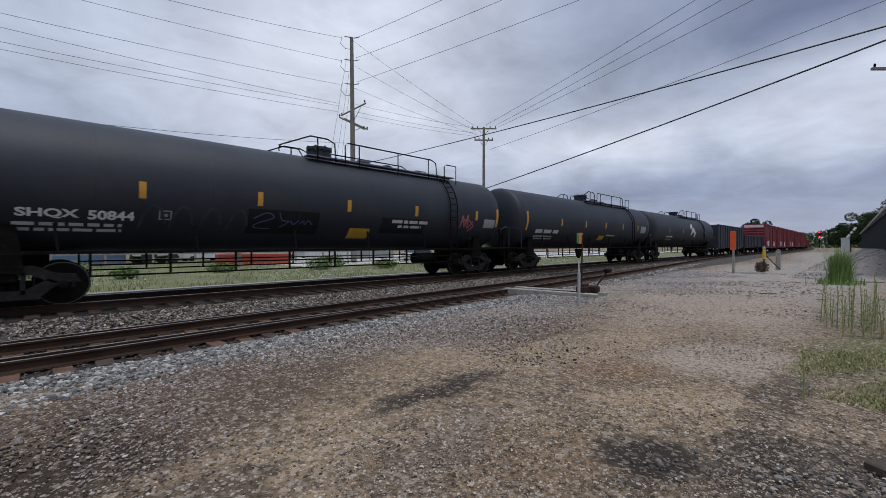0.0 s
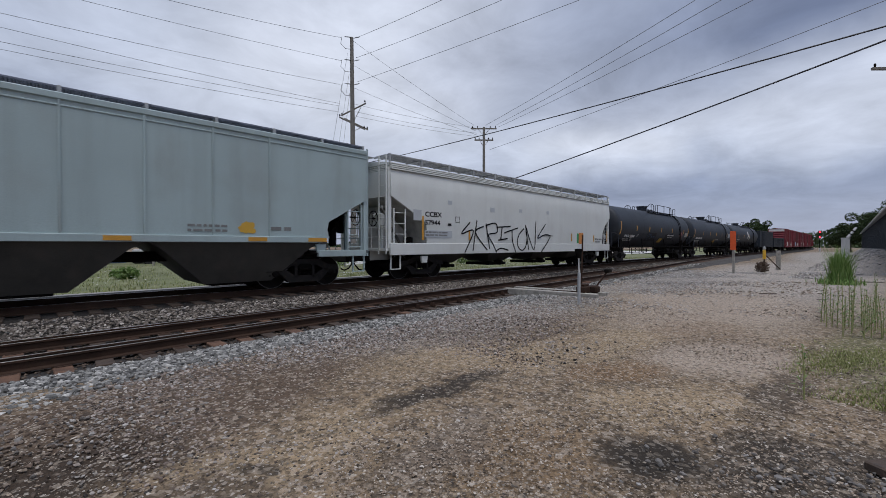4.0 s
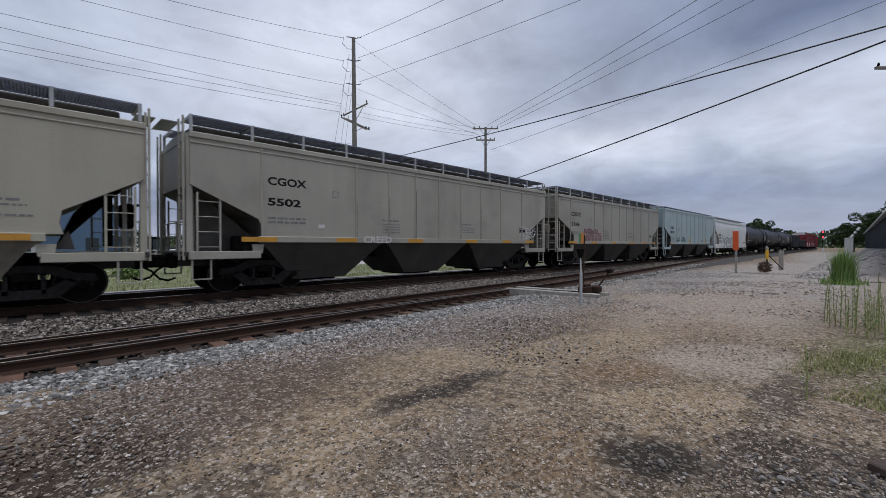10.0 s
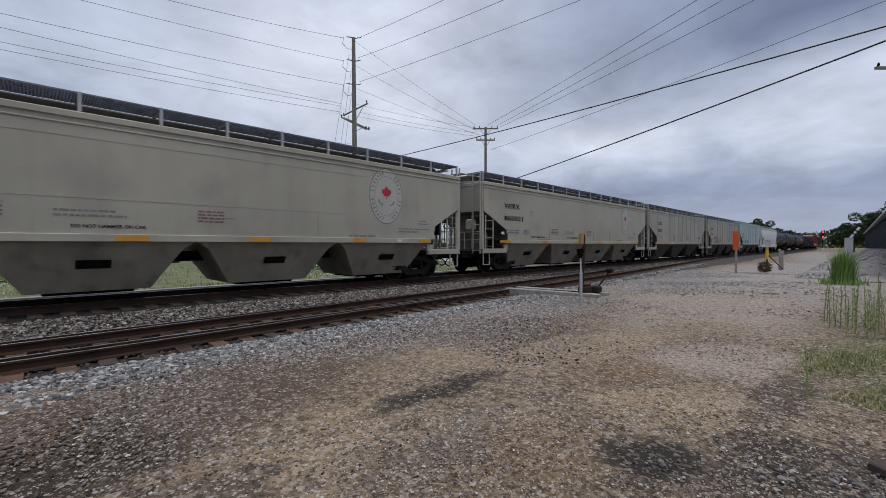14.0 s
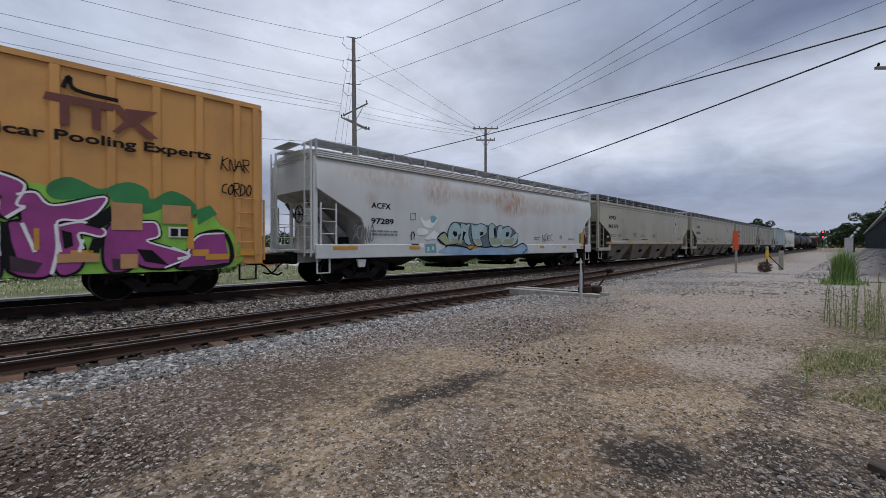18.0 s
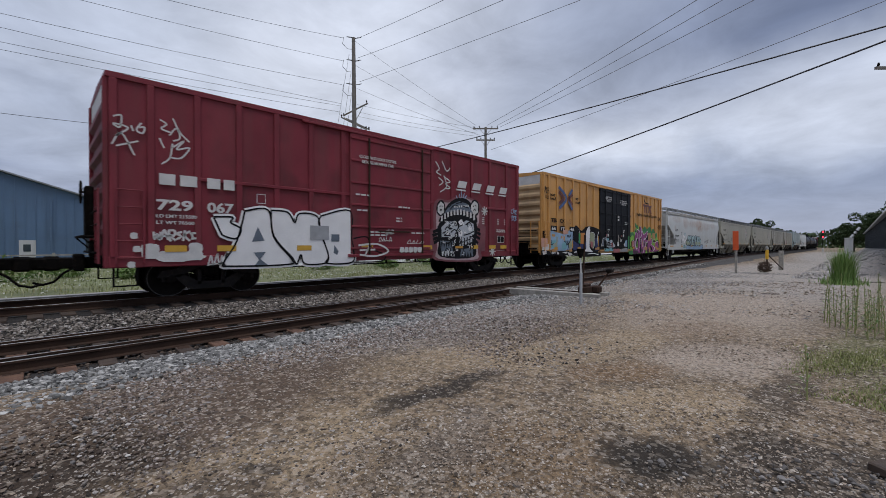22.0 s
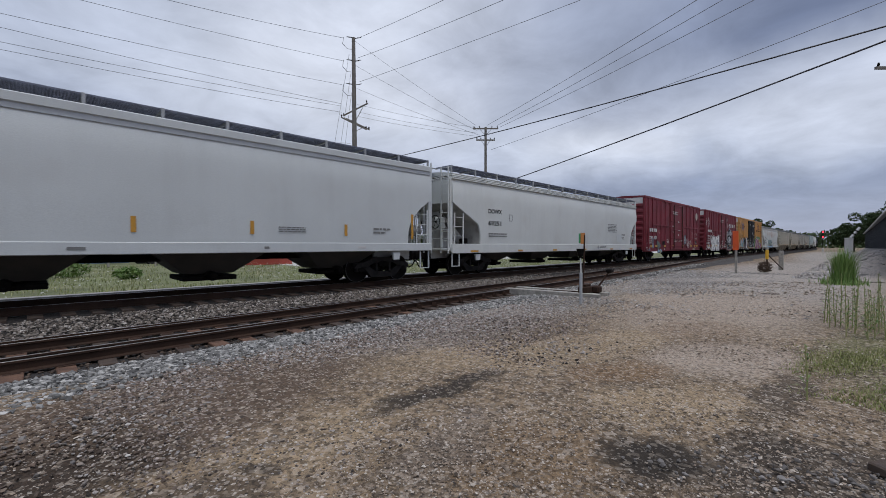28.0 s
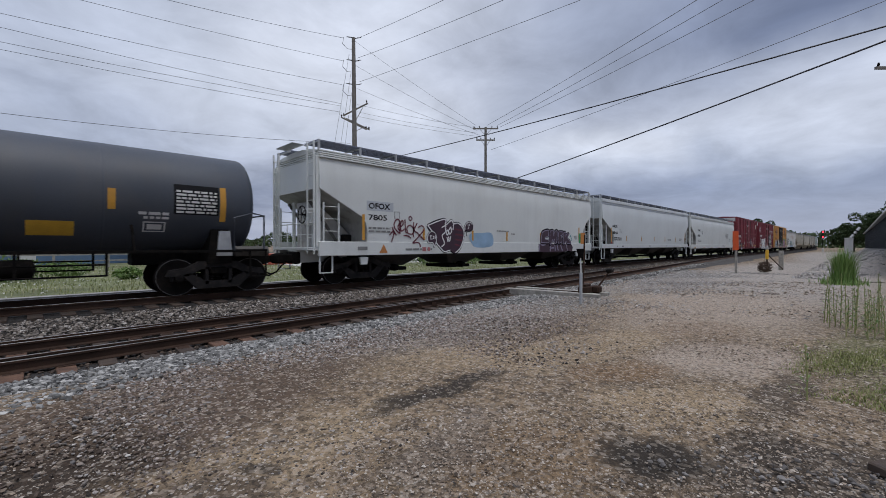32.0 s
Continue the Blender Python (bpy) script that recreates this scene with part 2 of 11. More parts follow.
M_TEAL = mat("teal_spray", (0.17, 0.40, 0.43), 0.5, var=0.25, scale=2.0)
M_NAVY = mat("navy_spray", (0.012, 0.024, 0.11), 0.5, var=0.25, scale=2.0)
M_ROSE = mat("rose_spray", (0.42, 0.14, 0.14), 0.55, var=0.25, scale=2.0)
M_SKYB = mat("sky_blue_spray", (0.28, 0.42, 0.56), 0.5, var=0.2, scale=2.0)
M_ORANGE = mat("orange_spray", (0.55, 0.22, 0.06), 0.5, var=0.2, scale=2.0)
M_MAROON = mat("maroon_mark", (0.16, 0.045, 0.03), 0.5, var=0.2, scale=2.0)
M_LEAFRED = mat("red_leaf_mark", (0.42, 0.025, 0.05), 0.5, var=0.15, scale=3.0)
M_RAIL = mat("rusty_rail", (0.046, 0.026, 0.017), 0.8, 0.0, var=0.35, scale=2.0, dirt=((0.030, 0.020, 0.015), 0.6), spec=0.2)
M_HEAD = mat("rail_head", (0.27, 0.26, 0.25), 0.4, 0.8, var=0.2, scale=2.0, dirt=((0.09, 0.06, 0.045), 0.6))
M_TIE = mat("weathered_tie", (0.07, 0.048, 0.034), 0.9, var=0.4, scale=5.0, dirt=((0.05, 0.04, 0.035), 0.7), bump=0.6, dist=0.01)
M_TIER = mat("red_brown_tie", (0.14, 0.074, 0.044), 0.9, var=0.4, scale=5.0, dirt=((0.07, 0.045, 0.035), 0.5), bump=0.6, dist=0.01)
M_GREYWOOD = mat("grey_plank", (0.34, 0.32, 0.28), 0.9, var=0.3, scale=5.0, dirt=((0.14, 0.13, 0.11), 0.6), bump=0.5, dist=0.006)
M_POLE = mat("weathered_pole", (0.20, 0.185, 0.165), 0.9, var=0.25, scale=3.0, bump=0.4)
M_WIRE = mat("wire", (0.035, 0.035, 0.038), 0.6, var=0.1)
M_WIREL = mat("aluminium_wire", (0.22, 0.23, 0.25), 0.5, 0.3, var=0.1)
M_GALV = mat("galvanised_steel", (0.42, 0.43, 0.43), 0.5, 0.5, var=0.15, scale=5.0)
M_ORANGEP = mat("orange_marker", (0.75, 0.11, 0.025), 0.5, var=0.1, scale=4.0)
M_SAFETY = mat("safety_yellow", (0.70, 0.40, 0.03), 0.5, var=0.12, scale=4.0)


# ---- mesh building ----
class Shape:
    """Collects vertices and faces of one mesh."""

    def __init__(self):
        self.v, self.f = [], []

    def add(self, verts, faces):
        o = len(self.v)
        self.v += [tuple(p) for p in verts]
        self.f += [tuple(i + o for i in q) for q in faces]
        return self

    def box(self, x0, x1, y0, y1, z0, z1, c=0.0):
        if c <= 0:
            vs = [(x, y, z) for z in (z0, z1) for y in (y0, y1) for x in (x0, x1)]
            return self.add(vs, [(0, 2, 3, 1), (4, 5, 7, 6), (0, 1, 5, 4), (2, 6, 7, 3), (0, 4, 6, 2), (1, 3, 7, 5)])
        rings = []
        for z, k in ((z0, c), (z0 + c, 0), (z1 - c, 0), (z1, c)):
            a0, a1, b0, b1 = x0 + k, x1 - k, y0 + k, y1 - k
            rings.append([(a0 + c, b0, z), (a1 - c, b0, z), (a1, b0 + c, z), (a1, b1 - c, z), (a1 - c, b1, z), (a0 + c, b1, z), (a0, b1 - c, z), (a0, b0 + c, z)])
        return self.loft(rings)

    def loft(self, rings, caps=True, closed=False):
        k = len(rings[0])
        vs = [p for r in rings for p in r]
        fs = []
        n = len(rings)
        for i in range(n if closed else n - 1):
            for j in range(k):
                a, b = i * k, ((i + 1) % n) * k
                fs.append((a + j, a + (j + 1) % k, b + (j + 1) % k, b + j))
        if caps and not closed:
            fs += [tuple(reversed(range(k))), tuple(range((n - 1) * k, n * k))]
        return self.add(vs, fs)

    def prism(self, outline, y0, y1):
        """An outline in x and z, drawn out along y."""
        return self.loft([[(x, y0, z) for x, z in outline], [(x, y1, z) for x, z in outline]])

    def rod(self, pts, r, n=6, r1=None):
        pts = [Vector(p) for p in pts]
        rings = []
        for i, p in enumerate(pts):
            d = (pts[min(i + 1, len(pts) - 1)] - pts[max(i - 1, 0)]).normalized()
            u = d.orthogonal().normalized() if abs(d.z) > 0.9 else d.cross(Vector((0, 0, 1))).normalized()
            w = d.cross(u)
            q = r if r1 is None else r + (r1 - r) * i / (len(pts) - 1)
            rings.append([p + (u * math.cos(a) + w * math.sin(a)) * q for a in [2 * math.pi * k / n for k in range(n)]])
        return self.loft(rings)

    def lathe(self, profile, axis="y", n=24, at=(0, 0, 0), ring_shape=False):
        """Profile of (along, radius), turned about an axis."""
        rings = []
        for s, r in profile:
            ring = []
            for k in range(n):
                a = 2 * math.pi * k / n
                c, d = r * math.cos(a), r * math.sin(a)
                p = {"x": (s, c, d), "y": (d, s, c), "z": (c, d, s)}[axis]
                ring.append(tuple(p[i] + at[i] for i in range(3)))
            rings.append(ring)
        return self.loft(rings, closed=ring_shape)

    def mesh(self, name, material, smooth=35):
        me = bpy.data.meshes.new(name)
        me.from_pydata(self.v, [], self.f)
        me.materials.append(material)
        if smooth:
            me.polygons.foreach_set("use_smooth", [True] * len(me.polygons))
            me.set_sharp_from_angle(angle=radians(smooth))
        me.update()
        return me


def part(name, shape, material, parent, label="", at=None, smooth=35):
    me = shape.mesh(name, material, smooth) if isinstance(shape, Shape) else shape
    ob = new(name, me)
    ob.parent = parent
    if at is not None:
        ob.matrix_basis = at
    if label:
        ob["label"] = label
    return ob


def thing(name, label, category, at=None, group="", kind=""):
    ob = new(name)
    ob.empty_display_size = 0.3
    if at is not None:
        ob.matrix_basis = at
    return tagged(ob, label, category, group, kind)


def solid(name, shape, material, label, category="", group="", kind="", at=None, smooth=35):
    ob = new(name, shape.mesh(name, material, smooth))
    if at is not None:
        ob.matrix_basis = at
    return tagged(ob, label, category, group, kind)


def letters(body, size, material, wide=1.0, bold=0.0, slant=0.0):
    """A flat mesh of words, read from the side of lower y, with its lower left corner at the origin."""
    cu = bpy.data.curves.new("letters", "FONT")
    cu.body, cu.size, cu.extrude, cu.offset, cu.shear, cu.resolution_u = body, size * 1.38, 0.002, bold, slant, 3
    tmp = bpy.data.objects.new("letters", cu)
    me = bpy.data.meshes.new_from_object(tmp)
    bpy.data.objects.remove(tmp)
    bpy.data.curves.remove(cu)
    me.materials.clear()
    me.materials.append(material)
    me.transform(Matrix.Diagonal((wide, 1, 1, 1)))
    me.transform(Matrix.Rotation(radians(90), 4, "X"))
    return me


def bars(rows, material, seed=1, y=0.0):
    """Lines of writing too small to read: rows of (x, z, length, height), broken into words."""
    rnd = random.Random(seed)
    s = Shape()
    for x, z, length, h in rows:
        u = 0.0
        while u < length:
            w = min(length - u, h * rnd.uniform(1.2, 4.5))
            s.box(x + u, x + u + w, y - 0.004, y, z, z + h)
            u += w + h * rnd.uniform(0.5, 0.9)
    return s


def strokes(paths, r, seed=0, y=0.0, depth=0.004):
    """Sprayed lines: flat ribbons along paths of (x, z)."""
    s = Shape()
    for path in paths:
        p = [Vector((a, 0, b)) for a, b in path]
        fine = []
        for i in range(len(p) - 1):
            p0, p1, p2, p3 = p[max(i - 1, 0)], p[i], p[i + 1], p[min(i + 2, len(p) - 1)]
            for k in range(5):
                t = k / 5
                fine.append(0.5 * ((2 * p1) + (p2 - p0) * t + (2 * p0 - 5 * p1 + 4 * p2 - p3) * t * t + (3 * p1 - p0 - 3 * p2 + p3) * t ** 3))
        fine.append(p[-1])
        rings = []
        for i, q in enumerate(fine):
            d = fine[min(i + 1, len(fine) - 1)] - fine[max(i - 1, 0)]
            d = d.normalized() if d.length > 1e-6 else Vector((1, 0, 0))
            nrm = Vector((-d.z, 0, d.x)) * r
            rings.append([q + nrm + Vector((0, y - depth, 0)), q - nrm + Vector((0, y - depth, 0)), q - nrm + Vector((0, y, 0)), q + nrm + Vector((0, y, 0))])
        s.loft(rings)
    return s


def blob(cx, cz, w, h, seed, y=0.0, n=26, rough=0.25):
    """A sprayed patch with an uneven outline."""
    rnd = random.Random(seed)
    ph = [rnd.uniform(0, 6.3) for _ in range(4)]
    out = []
    for k in range(n):
        a = 2 * math.pi * k / n
        q = 1 + rough * (0.6 * math.sin(3 * a + ph[0]) + 0.5 * math.sin(5 * a + ph[1]) + 0.4 * math.sin(9 * a + ph[2])) * 0.6
        c, d = math.cos(a), math.sin(a)
        m = max(abs(c), abs(d)) ** 0.6
        out.append((cx + w / 2 * c / m * q, cz + h / 2 * d / m * q))
    return Shape().prism(out, y - 0.003, y)
# ---- plan ----
MAIN_Y, MAIN_Z = 13.05, 0.46          # main track: centre line and rail top
BEND_X, BEND_R = 180.0, 1500.0        # far off the main track bends away to the left


def main_line(s, y=0.0):
    """Place and heading on the main track, s metres along, y to the left of its centre."""
    if s <= BEND_X:
        return Vector((s, MAIN_Y + y, MAIN_Z)), 0.0
    a = (s - BEND_X) / BEND_R
    return Vector((BEND_X + (BEND_R - y) * math.sin(a), MAIN_Y + BEND_R - (BEND_R - y) * math.cos(a), MAIN_Z)), a


def side_line(x, y=0.0):
    """The side track, which runs out of the main track towards the camera and lies lower."""
    c = 9.25 + 0.062 * x - 0.0003 * x * x
    rise = min(1.0, max(0.0, (x - 14.0) / 46.0))
    return Vector((x, c + y, 0.10 + 0.33 * rise * rise * (3 - 2 * rise)))


def gravel_ground():
    m = bpy.data.materials.new("gravel_yard")
    m.use_nodes = True
    nt = m.node_tree
    n, l = nt.nodes, nt.links
    b = n["Principled BSDF"]
    tc = n.new("ShaderNodeTexCoord")
    warp = n.new("ShaderNodeTexNoise"); warp.inputs["Scale"].default_value, warp.inputs["Detail"].default_value = 1.6, 6
    l.new(tc.outputs["Object"], warp.inputs["Vector"])
    wv = n.new("ShaderNodeVectorMath"); wv.operation = "MULTIPLY_ADD"
    l.new(warp.outputs["Color"], wv.inputs[0]); wv.inputs[1].default_value = (0.9, 0.9, 0); l.new(tc.outputs["Object"], wv.inputs[2])
    crumb = n.new("ShaderNodeTexNoise"); crumb.inputs["Scale"].default_value, crumb.inputs["Detail"].default_value = 9.0, 8
    l.new(tc.outputs["Object"], crumb.inputs["Vector"])
    ct = n.new("ShaderNodeVectorMath"); ct.operation = "MULTIPLY_ADD"
    l.new(crumb.outputs["Color"], ct.inputs[0]); ct.inputs[1].default_value = (0.34, 0.34, 0); l.new(wv.outputs[0], ct.inputs[2])
    wv = ct

    def noise_tex(s, d=6.0):
        t = n.new("ShaderNodeTexNoise"); t.inputs["Scale"].default_value, t.inputs["Detail"].default_value = s, d
        l.new(tc.outputs["Object"], t.inputs["Vector"])
        return t.outputs["Fac"]

    def rng(fac, lo, hi, a=0.0, z=1.0, smooth=False):
        x = n.new("ShaderNodeMapRange")
        if smooth:
            x.interpolation_type = "SMOOTHSTEP"
        for i, v in enumerate((lo, hi, a, z)):
            x.inputs[i + 1].default_value = v
        l.new(fac, x.inputs[0])
        return x.outputs[0]

    def mix(fac, a, c, kind="MIX"):
        x = n.new("ShaderNodeMixRGB"); x.blend_type = kind
        l.new(fac, x.inputs[0])
        for i, q in ((1, a), (2, c)):
            if isinstance(q, tuple):
                x.inputs[i].default_value = (*q, 1)
            else:
                l.new(q, x.inputs[i])
        return x.outputs[0]

    col = mix(rng(noise_tex(0.35), 0.35, 0.65), (0.24, 0.172, 0.105), (0.37, 0.272, 0.172))
    # clumps of coarser and finer grit
    clump = noise_tex(7.0, 9.0)
    col = mix(rng(clump, 0.48, 0.64, 0.0, 0.7), col, (0.075, 0.056, 0.039))
    col = mix(rng(noise_tex(2.2, 9.0), 0.5, 0.62, 0.0, 0.4), col, (0.10, 0.075, 0.053))
    col = mix(rng(noise_tex(19.0, 7.0), 0.54, 0.68, 0.0, 0.4), col, (0.56, 0.47, 0.36))
    wet = []
    for cx, cy, rx, ry, turn, c, k in STAINS:
        mp = n.new("ShaderNodeMapping"); mp.vector_type = "TEXTURE"
        mp.inputs["Location"].default_value = (cx + 0.62, cy + 0.62, 0)
        mp.inputs["Rotation"].default_value = (0, 0, radians(turn))
        mp.inputs["Scale"].default_value = (rx, ry, 1000)
        l.new(wv.outputs[0], mp.inputs[0])
        ln = n.new("ShaderNodeVectorMath"); ln.operation = "LENGTH"
        l.new(mp.outputs[0], ln.inputs[0])
        col = mix(rng(ln.outputs["Value"], *((0.45, 1.25) if c == DAMP else (0.6, 1.2)), k, 0.0, True), col, c)
        if c == DAMP:
            wet.append(rng(ln.outputs["Value"], 0.4, 1.2, k * 0.55, 0.0, True))
    # single grains: pale and dark specks
    vo = n.new("ShaderNodeTexVoronoi"); vo.inputs["Scale"].default_value = 48.0
    l.new(tc.outputs["Object"], vo.inputs["Vector"])
    grain = n.new("ShaderNodeSeparateColor"); l.new(vo.outputs["Color"], grain.inputs[0])
    dk = mix(rng(grain.outputs[0], 0.0, 0.5, 0.66, 0.0), col, (0.030, 0.025, 0.021))
    lt = mix(rng(grain.outputs[1], 0.86, 0.99, 0.0, 0.8), dk, (0.62, 0.55, 0.46))
    vm = n.new("ShaderNodeTexVoronoi"); vm.inputs["Scale"].default_value = 21.0
    l.new(tc.outputs["Object"], vm.inputs["Vector"])
    clod = n.new("ShaderNodeSeparateColor"); l.new(vm.outputs["Color"], clod.inputs[0])
    lt = mix(rng(clod.outputs[0], 0.0, 0.3, 0.6, 0.0), lt, (0.045, 0.036, 0.028))
    lt = mix(rng(clod.outputs[1], 0.8, 0.98, 0.0, 0.55), lt, (0.50, 0.42, 0.33))
    for w in wet:
        lt = mix(w, lt, DAMP)
    fin = mix(rng(noise_tex(140.0, 4.0), 0.4, 0.75, 0.0, 0.4), lt, (0.06, 0.05, 0.042))
    l.new(fin, b.inputs["Base Color"])
    b.inputs["Roughness"].default_value, b.inputs["Specular IOR Level"].default_value = 0.95, 0.12
    bp = n.new("ShaderNodeBump"); bp.inputs["Strength"].default_value, bp.inputs["Distance"].default_value = 0.8, 0.012
    bh = n.new("ShaderNodeMath"); bh.operation = "ADD"
    l.new(vo.outputs["Distance"], bh.inputs[0]); l.new(noise_tex(70.0), bh.inputs[1])
    l.new(bh.outputs[0], bp.inputs["Height"]); l.new(bp.outputs[0], b.inputs["Normal"])
    return m


TAN, BROWN, DAMP, ASH, SOOT = (0.42, 0.312, 0.19), (0.24, 0.148, 0.076), (0.040, 0.033, 0.026), (0.46, 0.37, 0.285), (0.075, 0.062, 0.050)
# x, y, half length, half width, turn, colour, strength
STAINS = [
    (34.0, 3.2, 22.0, 4.6, 3, (0.48, 0.435, 0.385), 0.85),
    (90.0, 2.0, 60.0, 6.0, 3, (0.44, 0.41, 0.37), 0.9),
    (11.0, 6.6, 7.5, 1.5, 7, (0.31, 0.28, 0.24), 0.85),
    (22.0, 6.4, 7.0, 1.7, 9, (0.33, 0.305, 0.28), 0.8),
    (13.9, 3.1, 5.5, 2.4, 4, ASH, 0.8),
    (9.7, 2.35, 1.5, 0.9, -15, BROWN, 0.4),
    (6.6, 3.35, 2.4, 0.75, -12, TAN, 0.75),
    (7.6, 1.45, 1.7, 0.9, -20, ASH, 0.85),
    (4.4, 4.5, 1.9, 0.6, -4, TAN, 0.45),
    (5.0, 1.45, 1.1, 0.55, -40, TAN, 0.7),
    (1.9, 3.4, 1.5, 0.40, 12, TAN, 0.6),
    (0.7, 3.72, 0.8, 0.18, -14, TAN, 0.5),
    (5.75, 2.35, 1.0, 0.45, -25, BROWN, 0.7),
    (3.0, 1.9, 1.0, 0.5, -30, BROWN, 0.4),
    (2.6, 2.5, 0.9, 0.35, 20, (0.2, 0.165, 0.135), 0.5),
    (0.7, 5.2, 3.4, 1.35, 10, (0.125, 0.086, 0.060), 0.85),
    (-0.6, 4.2, 1.6, 0.9, 0, (0.055, 0.039, 0.028), 0.9),
    (0.5, 2.9, 0.9, 0.5, 30, (0.085, 0.062, 0.044), 0.75),
    (3.5, 3.5, 1.15, 0.20, -2, DAMP, 0.85),
    (3.70, 1.27, 0.50, 0.42, -41, DAMP, 1.0),
    (4.6, 0.62, 0.50, 0.26, -38, DAMP, 0.55),
    (4.3, 0.1, 1.2, 0.7, -40, SOOT, 0.85),
    (6.2, 0.6, 1.3, 0.28, -6, SOOT, 0.6),
    (1.3, 3.34, 0.26, 0.07, -20, DAMP, 0.6),
    (1.78, 3.49, 0.14, 0.06, -27, DAMP, 0.4),
    (9.0, -0.35, 2.6, 0.8, 3, (0.16, 0.165, 0.07), 0.7),
]
M_GROUND = gravel_ground()


def island_mat(name, cols, rough=0.85, spec=0.3):
    """Stones or leaves: each piece takes its own shade."""
    m = bpy.data.materials.new(name)
    m.use_nodes = True
    n, l = m.node_tree.nodes, m.node_tree.links
    b = n["Principled BSDF"]
    geo = n.new("ShaderNodeNewGeometry")
    ramp = n.new("ShaderNodeValToRGB")
    r = ramp.color_ramp
    r.elements[0].color, r.elements[1].color = (*cols[0], 1), (*cols[-1], 1)
    for i, c in enumerate(cols[1:-1]):
        e = r.elements.new((i + 1) / (len(cols) - 1)); e.color = (*c, 1)
    l.new(geo.outputs["Random Per Island"], ramp.inputs[0])
    tc = n.new("ShaderNodeTexCoord")
    t = n.new("ShaderNodeTexNoise"); t.inputs["Scale"].default_value, t.inputs["Detail"].default_value = 45.0, 5.0
    l.new(tc.outputs["Object"], t.inputs["Vector"])
    mr = n.new("ShaderNodeMapRange")
    for i, v in enumerate((0.3, 0.75, 0.0, 0.5)):
        mr.inputs[i + 1].default_value = v
    l.new(t.outputs["Fac"], mr.inputs[0])
    mx = n.new("ShaderNodeMixRGB"); mx.blend_type = "MULTIPLY"; mx.inputs[2].default_value = (0.5, 0.47, 0.44, 1)
    l.new(mr.outputs[0], mx.inputs[0]); l.new(ramp.outputs[0], mx.inputs[1])
    l.new(mx.outputs[0], b.inputs["Base Color"])
    b.inputs["Roughness"].default_value, b.inputs["Specular IOR Level"].default_value = rough, spec
    return m


M_BALLAST = island_mat("grey_ballast", [(0.04, 0.04, 0.038), (0.21, 0.207, 0.193), (0.36, 0.353, 0.328), (0.09, 0.088, 0.083), (0.28, 0.275, 0.257), (0.60, 0.582, 0.54)])
M_DARKBAL = island_mat("dark_ballast", [(0.045, 0.037, 0.03), (0.18, 0.154, 0.13), (0.33, 0.29, 0.25), (0.075, 0.063, 0.053), (0.23, 0.2, 0.17), (0.60, 0.56, 0.51)])
M_CRIB = island_mat("crib_stone", [(0.04, 0.03, 0.023), (0.10, 0.074, 0.056), (0.16, 0.12, 0.09), (0.06, 0.045, 0.035)])
M_COARSE = island_mat("coarse_stone", [(0.07, 0.062, 0.055), (0.20, 0.185, 0.17), (0.13, 0.115, 0.10), (0.38, 0.36, 0.335)])
M_STREWN = island_mat("strewn_stone", [(0.15, 0.137, 0.123), (0.32, 0.30, 0.275), (0.46, 0.44, 0.41), (0.21, 0.193, 0.175), (0.60, 0.58, 0.55)])
M_MIXED = island_mat("mixed_stone", [(0.03, 0.025, 0.021), (0.05, 0.042, 0.035), (0.46, 0.42, 0.38), (0.09, 0.07, 0.055), (0.6, 0.56, 0.51), (0.035, 0.03, 0.027)])
M_SOILST = island_mat("soil_stone", [(0.04, 0.03, 0.023), (0.12, 0.088, 0.066), (0.21, 0.165, 0.13), (0.07, 0.052, 0.04), (0.16, 0.115, 0.085), (0.42, 0.37, 0.32)])
M_BROKEN = island_mat("broken_stone", [(0.05, 0.04, 0.034), (0.27, 0.215, 0.18), (0.16, 0.122, 0.10), (0.50, 0.43, 0.375), (0.09, 0.07, 0.058), (0.36, 0.295, 0.25)])
M_PEBBLE = island_mat("pebbles", [(0.05, 0.04, 0.032), (0.27, 0.21, 0.155), (0.40, 0.32, 0.24), (0.12, 0.092, 0.07), (0.34, 0.27, 0.20), (0.62, 0.56, 0.48)])
M_BED = mat("track_bed", (0.030, 0.026, 0.023), 0.95, var=0.35, scale=1.5, dirt=((0.018, 0.016, 0.014), 0.7), fine=35.0, bump=0.9, dist=0.03)
# kept darker than the loose stones so that their gaps show dark
M_BANK = mat("bank_gravel", (0.07, 0.064, 0.057), 0.95, var=0.35, scale=1.5, dirt=((0.06, 0.05, 0.045), 0.6), fine=30.0, bump=0.9, dist=0.03)
M_PATH = mat("pale_path_gravel", (0.36, 0.345, 0.315), 0.95, var=0.25, scale=0.8, dirt=((0.2, 0.19, 0.165), 0.6), fine=30.0, bump=0.6, dist=0.02)
M_GRASSG = mat("grass_ground", (0.15, 0.165, 0.07), 0.95, var=0.35, scale=0.35, dirt=((0.27, 0.255, 0.15), 0.6), fine=20.0, bump=0.6, dist=0.03)
M_WEED = island_mat("weed_leaves", [(0.07, 0.13, 0.03), (0.13, 0.22, 0.055), (0.19, 0.27, 0.085), (0.10, 0.17, 0.04)], 0.6)
M_LEAF = island_mat("tree_leaves", [(0.022, 0.042, 0.014), (0.04, 0.07, 0.02), (0.06, 0.09, 0.028), (0.03, 0.055, 0.017)], 0.7)
M_DRY = island_mat("dry_twigs", [(0.10, 0.07, 0.05), (0.16, 0.11, 0.08), (0.07, 0.05, 0.04)], 0.9)

